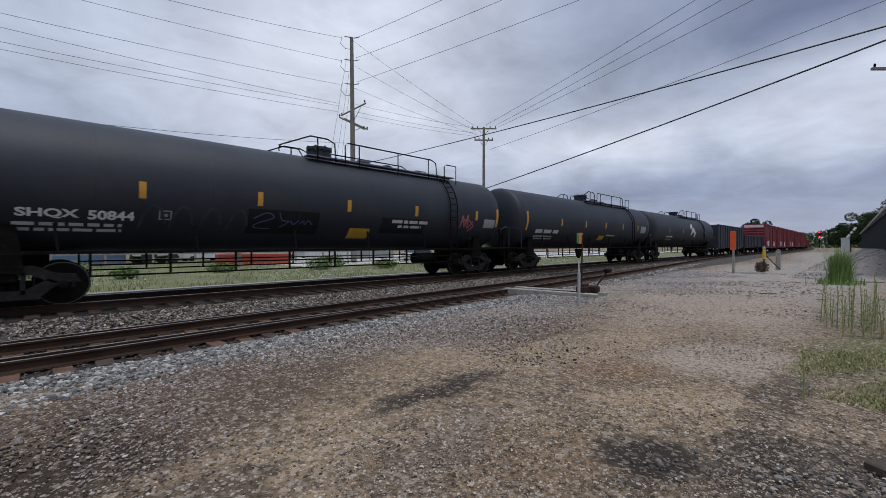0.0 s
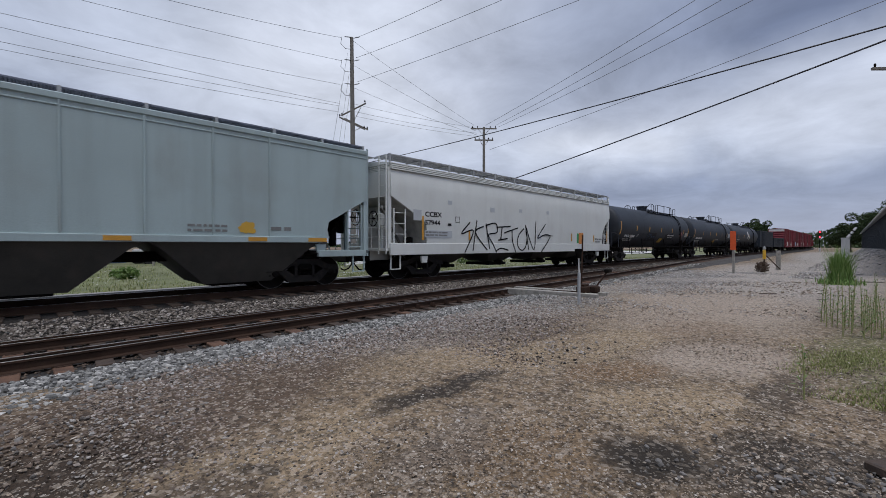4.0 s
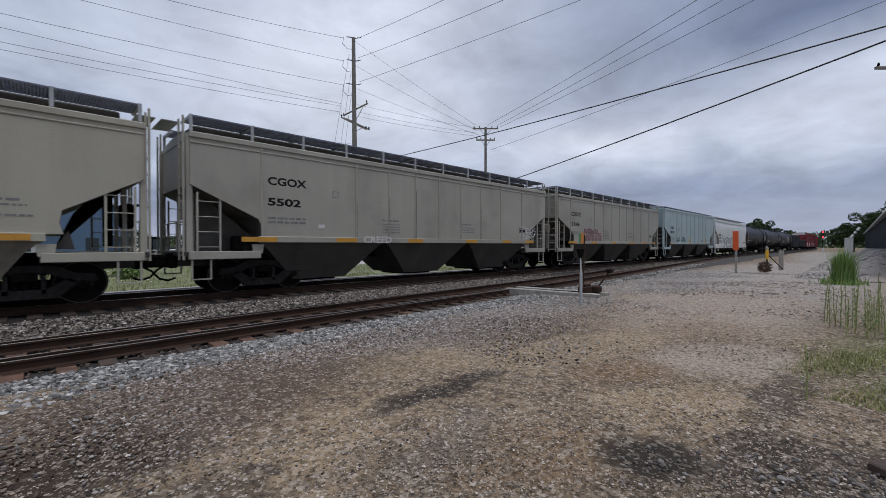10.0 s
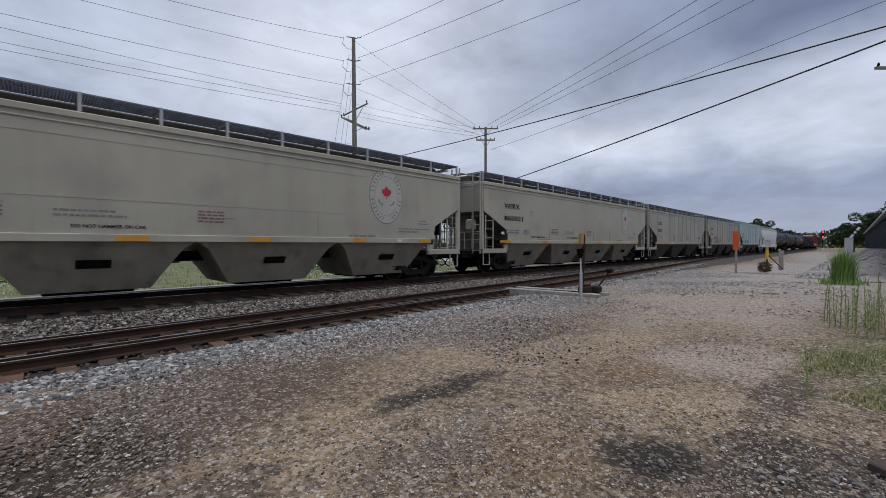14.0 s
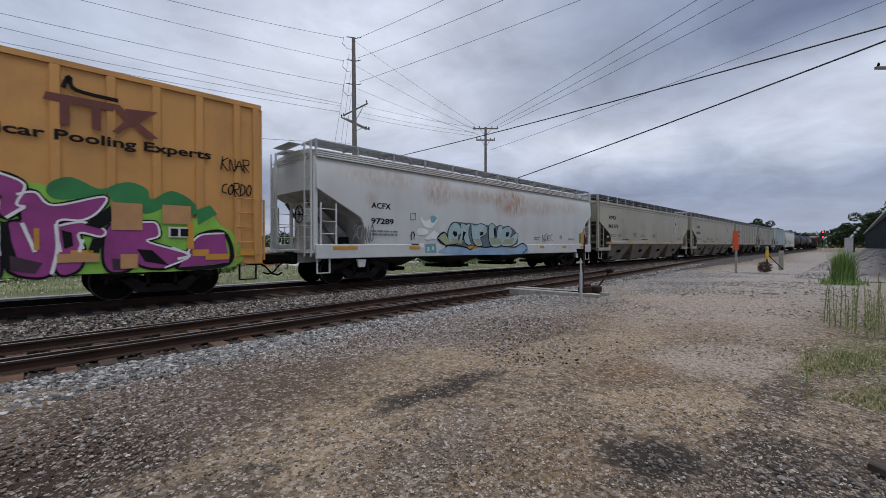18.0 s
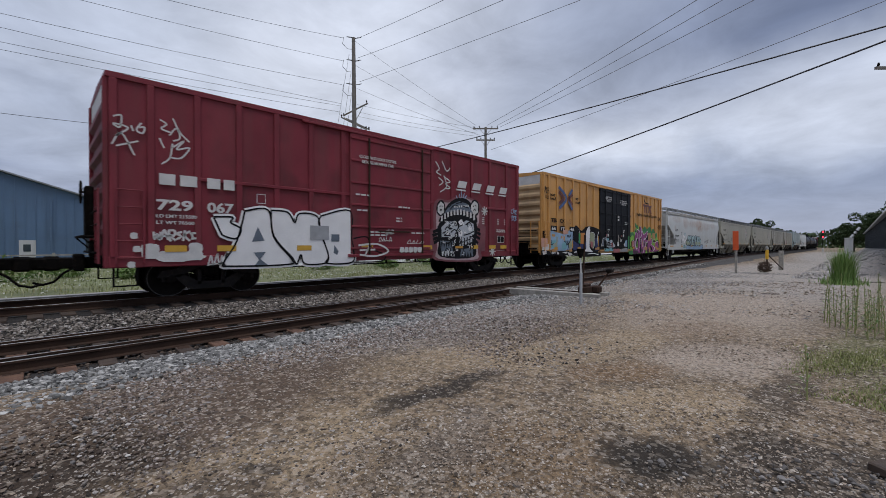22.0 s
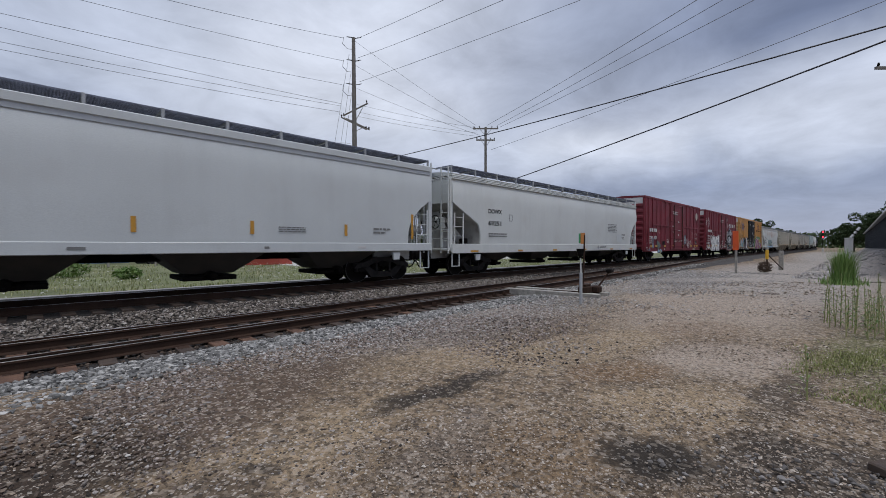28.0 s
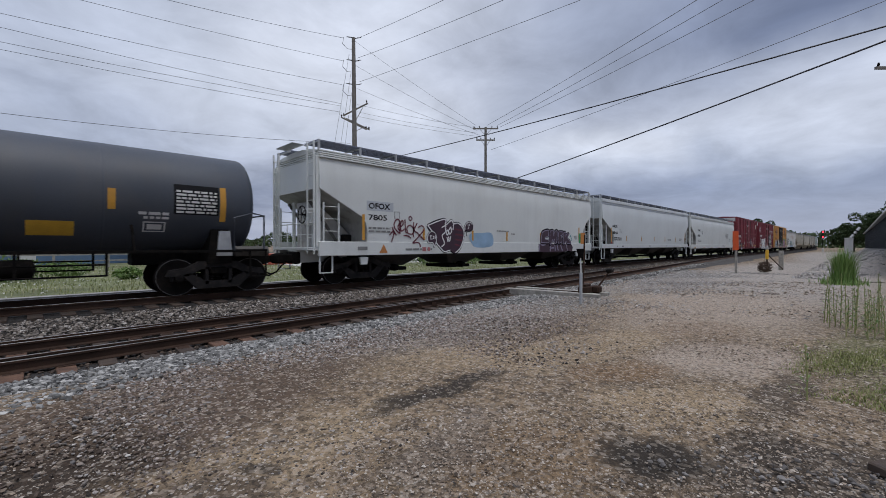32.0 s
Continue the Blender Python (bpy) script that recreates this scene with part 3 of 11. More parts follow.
PHI = (1 + 5 ** 0.5) / 2
ICO = np.array([(-1, PHI, 0), (1, PHI, 0), (-1, -PHI, 0), (1, -PHI, 0), (0, -1, PHI), (0, 1, PHI), (0, -1, -PHI), (0, 1, -PHI), (PHI, 0, -1), (PHI, 0, 1), (-PHI, 0, -1), (-PHI, 0, 1)]) / 1.902
ICO_F = np.array([(0, 11, 5), (0, 5, 1), (0, 1, 7), (0, 7, 10), (0, 10, 11), (1, 5, 9), (5, 11, 4), (11, 10, 2), (10, 7, 6), (7, 1, 8), (3, 9, 4), (3, 4, 2), (3, 2, 6), (3, 6, 8), (3, 8, 9), (4, 9, 5), (2, 4, 11), (6, 2, 10), (8, 6, 7), (9, 8, 1)])
OCT = np.array([(1, 0, 0), (0, 1, 0), (-1, 0, 0), (0, -1, 0), (0, 0, 1), (0, 0, -0.6)], float)
OCT_F = np.array([(0, 1, 4), (1, 2, 4), (2, 3, 4), (3, 0, 4), (1, 0, 5), (2, 1, 5), (3, 2, 5), (0, 3, 5)])


def raw_mesh(name, verts, tris, material):
    me = bpy.data.meshes.new(name)
    me.vertices.add(len(verts)); me.loops.add(tris.size); me.polygons.add(len(tris))
    me.vertices.foreach_set("co", verts.astype(np.float32).ravel())
    me.loops.foreach_set("vertex_index", tris.astype(np.int32).ravel())
    me.polygons.foreach_set("loop_start", np.arange(0, tris.size, tris.shape[1], dtype=np.int32))
    me.polygons.foreach_set("use_smooth", np.zeros(len(tris), dtype=bool))
    me.materials.append(material)
    me.update(calc_edges=True)
    return me


def stones(name, places, sizes, material, label, rs, base=ICO, faces=ICO_F, flat=0.65, parent=None):
    """Loose stones as one mesh: each an uneven, turned and flattened lump."""
    k, nv = len(places), len(base)
    v = np.repeat(base[None], k, 0) * rs.uniform(0.58, 1.25, (k, nv, 1))
    v *= np.stack([rs.uniform(0.8, 1.35, k), rs.uniform(0.65, 1.05, k), rs.uniform(0.75, 1.25, k) * flat], 1)[:, None, :]
    for ax, lim in ((0, 0.5), (2, 3.2)):
        a = rs.uniform(-lim, lim, k)
        c, s = np.cos(a)[:, None], np.sin(a)[:, None]
        i, j = ((1, 2), (0, 1))[ax == 2]
        vi, vj = v[:, :, i].copy(), v[:, :, j].copy()
        v[:, :, i], v[:, :, j] = vi * c - vj * s, vi * s + vj * c
    v = v * (sizes / 2)[:, None, None] + places[:, None, :]
    f = faces[None] + (np.arange(k) * nv)[:, None, None]
    ob = new(name, raw_mesh(name, v.reshape(-1, 3), f.reshape(-1, 3), material))
    return tagged(ob, label, "gravel", kind="stuff")


def blades(name, roots, heights, material, label, rs, width=0.012, lean=0.35, category="grass"):
    """Grass: each blade a bent, tapered strip of two faces."""
    k = len(roots)
    a = rs.uniform(0, 6.283, k)
    side = np.stack([np.cos(a), np.sin(a), np.zeros(k)], 1) * (width * rs.uniform(0.6, 1.5, k))[:, None]
    bend = np.stack([np.cos(a + 1.57), np.sin(a + 1.57), np.zeros(k)], 1) * (heights * rs.uniform(0.1, 1.0, k) * lean)[:, None]
    up = np.stack([np.zeros(k), np.zeros(k), heights], 1)
    v = np.stack([roots - side, roots + side, roots + up * 0.55 + bend * 0.35 - side * 0.8, roots + up * 0.55 + bend * 0.35 + side * 0.8, roots + up + bend], 1)
    f = np.array([(0, 1, 3), (0, 3, 2), (2, 3, 4)])[None] + (np.arange(k) * 5)[:, None, None]
    return tagged(new(name, raw_mesh(name, v.reshape(-1, 3), f.reshape(-1, 3), material)), label, category, kind="stuff")


# ---- ground and tracks ----
def ground_sheet():
    xs = np.concatenate([np.linspace(-2500, -40, 8), np.linspace(-30, 60, 91), np.linspace(80, 2500, 12)])
    ys = np.concatenate([np.linspace(-2500, -30, 8), np.linspace(-20, 6, 75), np.linspace(6.3, 17.0, 36), np.linspace(18.0, 60, 22), np.linspace(90, 2500, 10)])
    X, Y = np.meshgrid(xs, ys, indexing="ij")
    Z = np.zeros_like(X)
    rs = np.random.RandomState(4)
    for _ in range(14):
        k = rs.uniform(0.25, 1.6, 2) * rs.choice([-1, 1], 2)
        Z += np.sin(X * k[0] + Y * k[1] + rs.uniform(0, 6)) * 0.006
    Z[(np.abs(X) > 70) | (np.abs(Y) > 30)] = 0
    # the bed of both tracks is dug in below the yard
    yc = 9.25 + 0.062 * X - 0.0003 * X * X
    dip = np.clip((Y - (yc - 2.3)) / 0.6, 0, 1) * np.clip((17.0 - Y) / 0.9, 0, 1)
    Z -= np.where(np.abs(X - 20) < 75, 0.32, 0.0) * dip
    # the shallow ruts in which water has stood
    for cx, cy, rx, ry, turn, c, k in STAINS:
        if c == DAMP:
            a = radians(turn)
            u = ((X - cx) * math.cos(a) + (Y - cy) * math.sin(a)) / (rx * 1.2)
            w = (-(X - cx) * math.sin(a) + (Y - cy) * math.cos(a)) / (ry * 1.2)
            Z -= 0.025 * np.exp(-(u * u + w * w))
    nx, ny = X.shape
    idx = np.arange(nx * ny).reshape(nx, ny)
    q = np.stack([idx[:-1, :-1], idx[1:, :-1], idx[1:, 1:], idx[:-1, 1:]], -1).reshape(-1, 4)
    ob = new("ground", raw_mesh("ground", np.stack([X, Y, Z], -1).reshape(-1, 3), q, M_GROUND))
    ob.data.polygons.foreach_set("use_smooth", [True] * len(ob.data.polygons))
    return tagged(ob, "brown gravel yard with damp dark patches and tyre ruts", kind="structure")


def sweep(name, line, xs, outline, material):
    """An outline of (y, z) swept along a track line; z is measured from the rail top."""
    s = Shape()
    rings = []
    for x in xs:
        ring = []
        for y, z in outline:
            p = line(x, y)
            p = p[0] if isinstance(p, tuple) else p
            ring.append((p.x, p.y, p.z + z))
        rings.append(ring)
    return s.loft(rings)


def rail_outline(y):
    return [(y - 0.075, -0.17), (y + 0.075, -0.17), (y + 0.07, -0.155), (y + 0.014, -0.135), (y + 0.011, -0.045), (y + 0.036, -0.035), (y + 0.036, -0.006), (y + 0.026, -0.002), (y - 0.026, -0.002), (y - 0.036, -0.006), (y - 0.036, -0.035), (y - 0.011, -0.045), (y - 0.014, -0.135), (y - 0.07, -0.155)]


def head_outline(y):
    return [(y - 0.027, -0.0025), (y + 0.027, -0.0025), (y + 0.025, 0.0), (y - 0.025, 0.0)]


def tracks():
    far = [BEND_X + 15 * i for i in range(22)]
    xs_main = [-70, -40, -20, 0, 20, 60, 120] + far
    bed = sweep("bed", main_line, xs_main, [(-1.75, -0.62), (-1.35, -0.21), (1.5, -0.20), (2.1, -0.16), (3.1, -0.17), (4.3, -0.5), (4.3, -0.8), (-1.75, -0.8)], M_BED)
    solid("ballast_bed_main", bed, M_BED, "dark grey stone ballast bed of the main track", kind="structure")
    xs_side = [-70 + 4 * i for i in range(43)]
    bed = sweep("bed", side_line, xs_side, [(-4.0, -0.62), (-2.3, -0.16), (-1.35, -0.185), (-1.25, -0.225), (1.4, -0.225), (2.2, -0.27), (2.2, -0.7), (-4.0, -0.7)], M_BANK)
    solid("ballast_bed_side", bed, M_BANK, "dark stone ballast bed of the side track", kind="structure")
    mid = []
    for x in xs_side:
        p = side_line(x)
        y0 = min(p.y + 1.3, MAIN_Y - 1.7)
        mid.append([(x, y0, p.z - 0.245), (x, MAIN_Y - 1.5, 0.225), (x, MAIN_Y - 1.3, 0.225), (x, MAIN_Y - 1.3, -0.5), (x, y0, -0.5)])
    solid("ballast_bed_middle", Shape().loft(mid), M_BED, "stone ballast slope between the two tracks", kind="structure")
    crib = sweep("crib", side_line, xs_side, [(-1.3, -0.219), (1.35, -0.219), (1.35, -0.4), (-1.3, -0.4)], M_BED)
    solid("crib_bed", crib, M_BED, "dark stone between the side track's ties", kind="structure")
    path = sweep("path", main_line, xs_main, [(2.35, -0.155), (4.6, -0.27), (4.9, -0.5), (2.35, -0.5)], M_BANK)
    solid("service_path", path, M_PATH, "pale gravel path beside the main track", kind="structure")
    t = thing("track_main", "straight main railway track with rusty rails", "", kind="structure")
    for y in (-0.7535, 0.7535):
        r = part("rail", sweep("rail", main_line, xs_main, rail_outline(y), M_RAIL), M_RAIL, t, "rusty steel rail")
        part("rail_head", sweep("rail_head", main_line, xs_main, head_outline(y), M_HEAD), M_HEAD, r, "worn shiny running surface")
    u = thing("track_side", "side track with rusty rails and split switch rails", "", kind="structure")
    for y in (-0.7535, 0.7535):
        r = part("rail", sweep("rail", side_line, xs_side, rail_outline(y), M_RAIL), M_RAIL, u, "rusty brown rail")
        part("rail_head", sweep("rail_head", side_line, xs_side, head_outline(y), M_HEAD), M_HEAD, r, "dull running surface")
        # the switch rail that parts from this rail opposite the stand

        def point_line(x, yy, y=y):
            w = max(0.0, min(1.0, (13.0 - x) / 15.0))
            return side_line(x, yy + 0.085 + 0.24 * w)
        r = part("switch_rail", sweep("switch_rail", point_line, [-30, -20, -10, -4, 0, 4, 8, 11, 13], rail_outline(y), M_RAIL), M_RAIL, u, "rusty switch rail")
        part("rail_head", sweep("rail_head", point_line, [-30, -20, -10, -4, 0, 4, 8, 11, 13], head_outline(y), M_HEAD), M_HEAD, r)
    rnd = random.Random(5)
    tie_meshes = []
    for i in range(6):
        q = random.Random(i)
        k = [q.uniform(-0.012, 0.012) for _ in range(6)]
        s = Shape().box(-0.115 + k[0], 0.115 + k[1], -1.38 + k[2] * 9, 1.3 + k[3] * 3, -0.335, -0.172 + k[4] * 0.5, 0.012)
        tie_meshes.append((s.mesh("tie", M_TIER), s.mesh("tie", M_TIE)))
    x = -8.0
    i = 0
    while x < 60:
        p = side_line(x)
        me = tie_meshes[rnd.randrange(6)][0 if rnd.random() < 0.35 else 1]
        ob = part("tie", me, M_TIE, u, at=pose(x, p.y + rnd.uniform(-0.12, 0.12), p.z + rnd.uniform(-0.008, 0.006), 0, 0, rnd.uniform(-2.0, 2.0)))
        for sy in (-0.7535, 0.7535):
            part("tie_plate", PLATE, M_RAIL, ob, at=pose(0, sy, 0)) if x < 24 else None
        x += 0.52 + rnd.uniform(-0.03, 0.03)
    x = -8.0
    while x < 80:
        part("tie", tie_meshes[rnd.randrange(6)][1], M_TIE, t, at=pose(x, MAIN_Y + rnd.uniform(-0.04, 0.04), MAIN_Z, 0, 0, rnd.uniform(-0.8, 0.8)))
        x += 0.5
    # the rail braces along the near rail of the switch
    brace = Shape().prism([(-0.05, -0.17), (0.05, -0.17), (0.05, -0.15), (0.02, -0.045), (-0.02, -0.045), (-0.05, -0.15)], -0.14, -0.02).mesh("rail_brace", M_RAIL)
    for i in range(9):
        x = 7.2 + i * 0.62
        p = side_line(x, -0.79)
        part("rail_brace", brace, M_RAIL, u, at=Matrix.Translation(p))
    return t, u


PLATE = Shape().box(-0.09, 0.09, -0.17, 0.17, -0.174, -0.166, 0.002).mesh("tie_plate", M_RAIL)
ground_sheet()
tracks()


def loose_stone():
    rs = np.random.RandomState(11)
    # pale new ballast along the near side of the side track
    x = rs.uniform(-2.5, 40, 40000)
    dens = np.clip(1.25 - x / 15, 0.12, 1)
    x = x[rs.rand(len(x)) < dens]
    u = rs.rand(len(x))
    edge = np.interp(x, [-2.5, -0.3, 1.4, 4.3, 10, 16, 40], [5.8, 6.22, 6.65, 6.95, 7.1, 7.5, 9.0])
    inner = 9.25 + 0.062 * x - 0.0003 * x * x - 1.32
    y = edge + (inner - edge) * u + rs.normal(0, 0.12, len(x)) * (1 - u)
    lift = np.clip((x - 14.0) / 46.0, 0, 1)
    z = 0.01 + rs.uniform(-0.012, 0.012, len(x)) - 0.095 * np.clip(u, 0, 1) ** 1.3 + 0.33 * lift * lift * (3 - 2 * lift)
    s = (0.035 + 0.07 * rs.rand(len(x)) ** 1.3) * np.where(x > 14, 1.25, 1)
    stones("ballast_stones", np.stack([x, y, z], 1), s, M_BALLAST, "loose pale grey crushed stone beside the side track", rs)
    # darker stone between the tracks and in the cribs
    x = rs.uniform(-3, 45, 40000)
    x = x[rs.rand(len(x)) < np.clip(1.2 - x / 40, 0.2, 1)]
    u = rs.rand(len(x))
    lo = np.minimum(9.25 + 0.062 * x - 0.0003 * x * x + 1.0, MAIN_Y - 1.7)
    y = lo + (MAIN_Y - 1.45 - lo) * u
    lift = np.clip((x - 14.0) / 46.0, 0, 1)
    low = -0.135 + 0.33 * lift * lift * (3 - 2 * lift)
    z = low + (0.235 - low) * u + rs.uniform(-0.012, 0.016, len(x))
    stones("dark_ballast_stones", np.stack([x, y, z], 1), rs.uniform(0.035, 0.085, len(x)), M_DARKBAL, "dark grey and brown ballast between the two tracks", rs)
    x = rs.uniform(-3, 40, 14000)
    x = x[rs.rand(len(x)) < np.clip(1.2 - x / 30, 0.2, 1)]
    w = rs.uniform(-1.25, 1.25, len(x))
    y = 9.25 + 0.062 * x - 0.0003 * x * x + w
    lift = np.clip((x - 14.0) / 46.0, 0, 1)
    stones("crib_stones", np.stack([x, y, -0.118 + 0.33 * lift * lift * (3 - 2 * lift) + rs.uniform(0, 0.018, len(x))], 1), rs.uniform(0.03, 0.075, len(x)), M_CRIB, "brown stained stones between the side track's ties", rs)
    # small gravel on the yard, thicker close by
    r = 1.9 * np.exp(rs.rand(100000) * 2.6)
    a = rs.uniform(-4, 100, len(r)) * np.pi / 180
    x, y = r * np.cos(a), r * np.sin(a)
    k = (y < np.interp(x, [-2.5, -0.3, 1.4, 4.3, 10, 16, 40], [6.0, 6.45, 6.9, 7.2, 7.3, 7.7, 9.2]) + 0.1) & (x < 45) & (y > -1.2)
    u, v = (x - 3.72) * 0.755 - (y - 1.28) * 0.656, (x - 3.72) * 0.656 + (y - 1.28) * 0.755
    wet = (u / 0.62) ** 2 + (v / 0.44) ** 2 < 1
    wet |= ((x - 3.55) / 1.1) ** 2 + ((y - 3.5) / 0.26) ** 2 < 1
    k &= ~(wet & (rs.rand(len(r)) < 0.95))
    soil = ((x - 0.3) / 3.2) ** 2 + ((y - 4.7) / 1.9) ** 2 < 1
    k &= ~(soil & (rs.rand(len(r)) < 0.75))
    x, y, r = x[k], y[k], r[k]
    s = (0.004 + 0.018 * rs.rand(len(x)) ** 2.5 + 0.022 * rs.rand(len(x)) ** 9) * (0.75 + r / 6)
    stones("yard_gravel", np.stack([x, y, np.full(len(x), 0.002)], 1), s, M_PEBBLE, "fine brown and grey gravel strewn over the yard", rs, OCT, OCT_F, 0.55)
    # coarse pale pieces by the right-hand edge and below the pale ballast
    x = rs.normal(4.3, 0.55, 420); y = 4.45 - x + rs.normal(-0.2, 0.42, 420)
    x2 = rs.uniform(-1, 6, 700); y2 = np.interp(x2, [-1, 1.4, 4.3, 6], [5.6, 6.4, 6.8, 6.9]) - np.abs(rs.normal(0, 0.8, 700))
    x, y = np.concatenate([x, x2]), np.concatenate([y, y2])
    stones("coarse_stones", np.stack([x, y, np.full(len(x), 0.004)], 1), np.concatenate([0.014 + 0.05 * rs.rand(420) ** 2.2, rs.uniform(0.02, 0.06, 700)]), M_COARSE, "scattered coarse stones on the yard", rs)

    # pale stone strewn from the ballast over the yard round the switch stand
    x = 2.5 + 30 * rs.rand(16000) ** 1.15
    edge = np.interp(x, [1.4, 4.3, 10, 16, 40], [6.8, 7.1, 7.2, 7.6, 9.1])
    y = edge - (0.35 + 0.09 * x) * np.abs(rs.normal(0, 1, len(x)))
    k = y > 2.5
    x, y = x[k], y[k]
    stones("strewn_stones", np.stack([x, y, np.full(len(x), 0.003)], 1), (0.015 + 0.055 * rs.rand(len(x)) ** 2) * (0.8 + x / 30), M_STREWN, "pale grey stones strewn over the yard", rs)
    # larger pieces on the far part of the yard
    x = 12 + 60 * rs.rand(3000) ** 1.5; y = rs.uniform(-0.5, 7.5, 3000) + 0.03 * x
    stones("far_stones", np.stack([x, y, np.full(len(x), 0.004)], 1), 0.03 + 0.09 * rs.rand(len(x)) ** 3, M_STREWN, "stones and clods scattered on the far yard", rs, OCT, OCT_F, 0.45)
    # broken pinkish stone where the ballast thins out into the yard
    x = rs.uniform(0.4, 10.0, 12000)
    y = np.interp(x, [-0.3, 1.4, 4.3, 10], [6.3, 6.75, 7.05, 7.15]) - 3.0 * rs.rand(12000) ** 1.4
    stones("broken_stones", np.stack([x, y, np.full(len(x), 0.004)], 1), (0.014 + 0.05 * rs.rand(len(x)) ** 2.2) * np.clip(np.hypot(x, y) / 6.5, 0.6, 1.2), M_BROKEN, "broken pinkish grey stone thinning out over the yard", rs)
    # mixed dark and pale pieces over the middle of the yard
    x = rs.uniform(0.2, 8.0, 6500); y = rs.uniform(2.6, 6.6, 6500) + 0.05 * x
    k = rs.rand(len(x)) < np.clip(1.45 - x / 5.0, 0.05, 1)
    x, y = x[k], y[k]
    stones("mixed_stones", np.stack([x, y, np.full(len(x), 0.004)], 1), (0.016 + 0.045 * rs.rand(len(x)) ** 1.8) * np.clip(np.hypot(x, y) / 6.0, 0.5, 1.2), M_MIXED, "dark and pale broken stones lying on the yard", rs)
    # brown broken stone on the dark soil below the pale ballast
    x = rs.uniform(-1.6, 5.5, 11000); y = 6.9 - 4.2 * rs.rand(11000) ** 1.15 + 0.09 * x
    k = y < np.interp(x, [-2.5, -0.3, 1.4, 4.3], [5.9, 6.35, 6.8, 7.1])
    x, y = x[k], y[k]
    stones("soil_stones", np.stack([x, y, np.full(len(x), 0.002)], 1), (0.012 + 0.055 * rs.rand(len(x)) ** 2.4) * np.clip(np.hypot(x, y) / 5.5, 0.45, 1), M_SOILST, "brown broken stone trodden into dark soil", rs)


loose_stone()
# ---- railway cars: x along the car (forward is +x), z from the rail top, the side of lower y faces the camera ----
def shared_running_gear():
    g = {}
    prof = [(-0.79, 0.0), (-0.79, 0.14), (-0.765, 0.16), (-0.765, 0.36), (-0.79, 0.40), (-0.79, 0.457), (-0.70, 0.462), (-0.695, 0.485), (-0.665, 0.485), (-0.665, 0.38), (-0.72, 0.34), (-0.72, 0.15), (-0.66, 0.12), (-0.6, 0.08)]
    cap = Shape().lathe(prof + [(-y, r) for y, r in reversed(prof)], "y", 28).rod([(0, -1.08, 0), (0, 1.08, 0)], 0.075, 12)
    for s in (-1, 1):
        cap.lathe([(s * 1.0, 0.11), (s * 1.1, 0.11), (s * 1.125, 0.07)] if s > 0 else [(-1.125, 0.07), (-1.1, 0.11), (-1.0, 0.11)], "y", 14)
        for k in range(3):
            a = k * 2.094
            cap.box(0.05 * math.cos(a) - 0.014, 0.05 * math.cos(a) + 0.014, s * 1.12 - 0.02, s * 1.12 + 0.02, 0.05 * math.sin(a) - 0.014, 0.05 * math.sin(a) + 0.014)
    dark = len(cap.f)
    for s in (-1, 1):
        cap.lathe([(s * 0.792, 0.462), (s * 0.792, 0.445), (s * 0.797, 0.445), (s * 0.797, 0.462)], "y", 28, ring_shape=True)
    me = cap.mesh("wheelset", M_STEEL)
    me.materials.append(M_TREAD)
    for p in list(me.polygons)[dark:]:
        p.material_index = 1
    g["wheelset"] = me
    fr = Shape()
    y0, y1 = -0.12, 0.10
    fr.prism([(-1.18, 0.50), (-1.10, 0.66), (-0.76, 0.70), (-0.46, 0.86), (0.46, 0.86), (0.76, 0.70), (1.10, 0.66), (1.18, 0.50), (0.72, 0.50), (0.40, 0.67), (-0.40, 0.67), (-0.72, 0.50)], y0, y1)
    fr.prism([(-0.84, 0.52), (-0.66, 0.58), (-0.30, 0.36), (0.30, 0.36), (0.66, 0.58), (0.84, 0.50), (0.50, 0.17), (-0.50, 0.17)], y0, y1)
    for s in (-1, 1):
        fr.prism([(s * 0.24, 0.28), (s * 0.32, 0.28), (s * 0.32, 0.72), (s * 0.24, 0.72)] if s > 0 else [(-0.32, 0.28), (-0.24, 0.28), (-0.24, 0.72), (-0.32, 0.72)], y0, y1)
        fr.box(s * 0.89 - 0.15, s * 0.89 + 0.15, -0.07, 0.07, 0.55, 0.62, 0.02)
        fr.box(s * 0.89 - 0.19, s * 0.89 - 0.13, -0.07, 0.07, 0.38, 0.58)
        fr.box(s * 0.89 + 0.13, s * 0.89 + 0.19, -0.07, 0.07, 0.38, 0.58)
    g["frame"] = fr.mesh("side_frame", M_CAST)
    sp = Shape()
    for k in (-0.15, 0.0, 0.15):
        for j in range(6):
            sp.lathe([(0.30 + j * 0.045, 0.045), (0.315 + j * 0.045, 0.062), (0.33 + j * 0.045, 0.045)], "z", 10, (k, -0.03, 0))
    g["spring"] = sp.mesh("spring_nest", M_STEEL)
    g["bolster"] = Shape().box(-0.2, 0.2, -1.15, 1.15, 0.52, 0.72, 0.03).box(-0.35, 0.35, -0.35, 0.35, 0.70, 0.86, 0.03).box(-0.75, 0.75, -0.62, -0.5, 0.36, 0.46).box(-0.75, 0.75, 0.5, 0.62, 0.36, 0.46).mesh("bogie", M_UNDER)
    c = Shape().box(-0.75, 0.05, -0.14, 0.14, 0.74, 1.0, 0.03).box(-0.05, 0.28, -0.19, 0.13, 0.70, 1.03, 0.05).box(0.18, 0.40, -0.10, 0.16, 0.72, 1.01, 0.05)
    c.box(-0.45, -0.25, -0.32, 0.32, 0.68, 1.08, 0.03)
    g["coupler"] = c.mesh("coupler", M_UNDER)
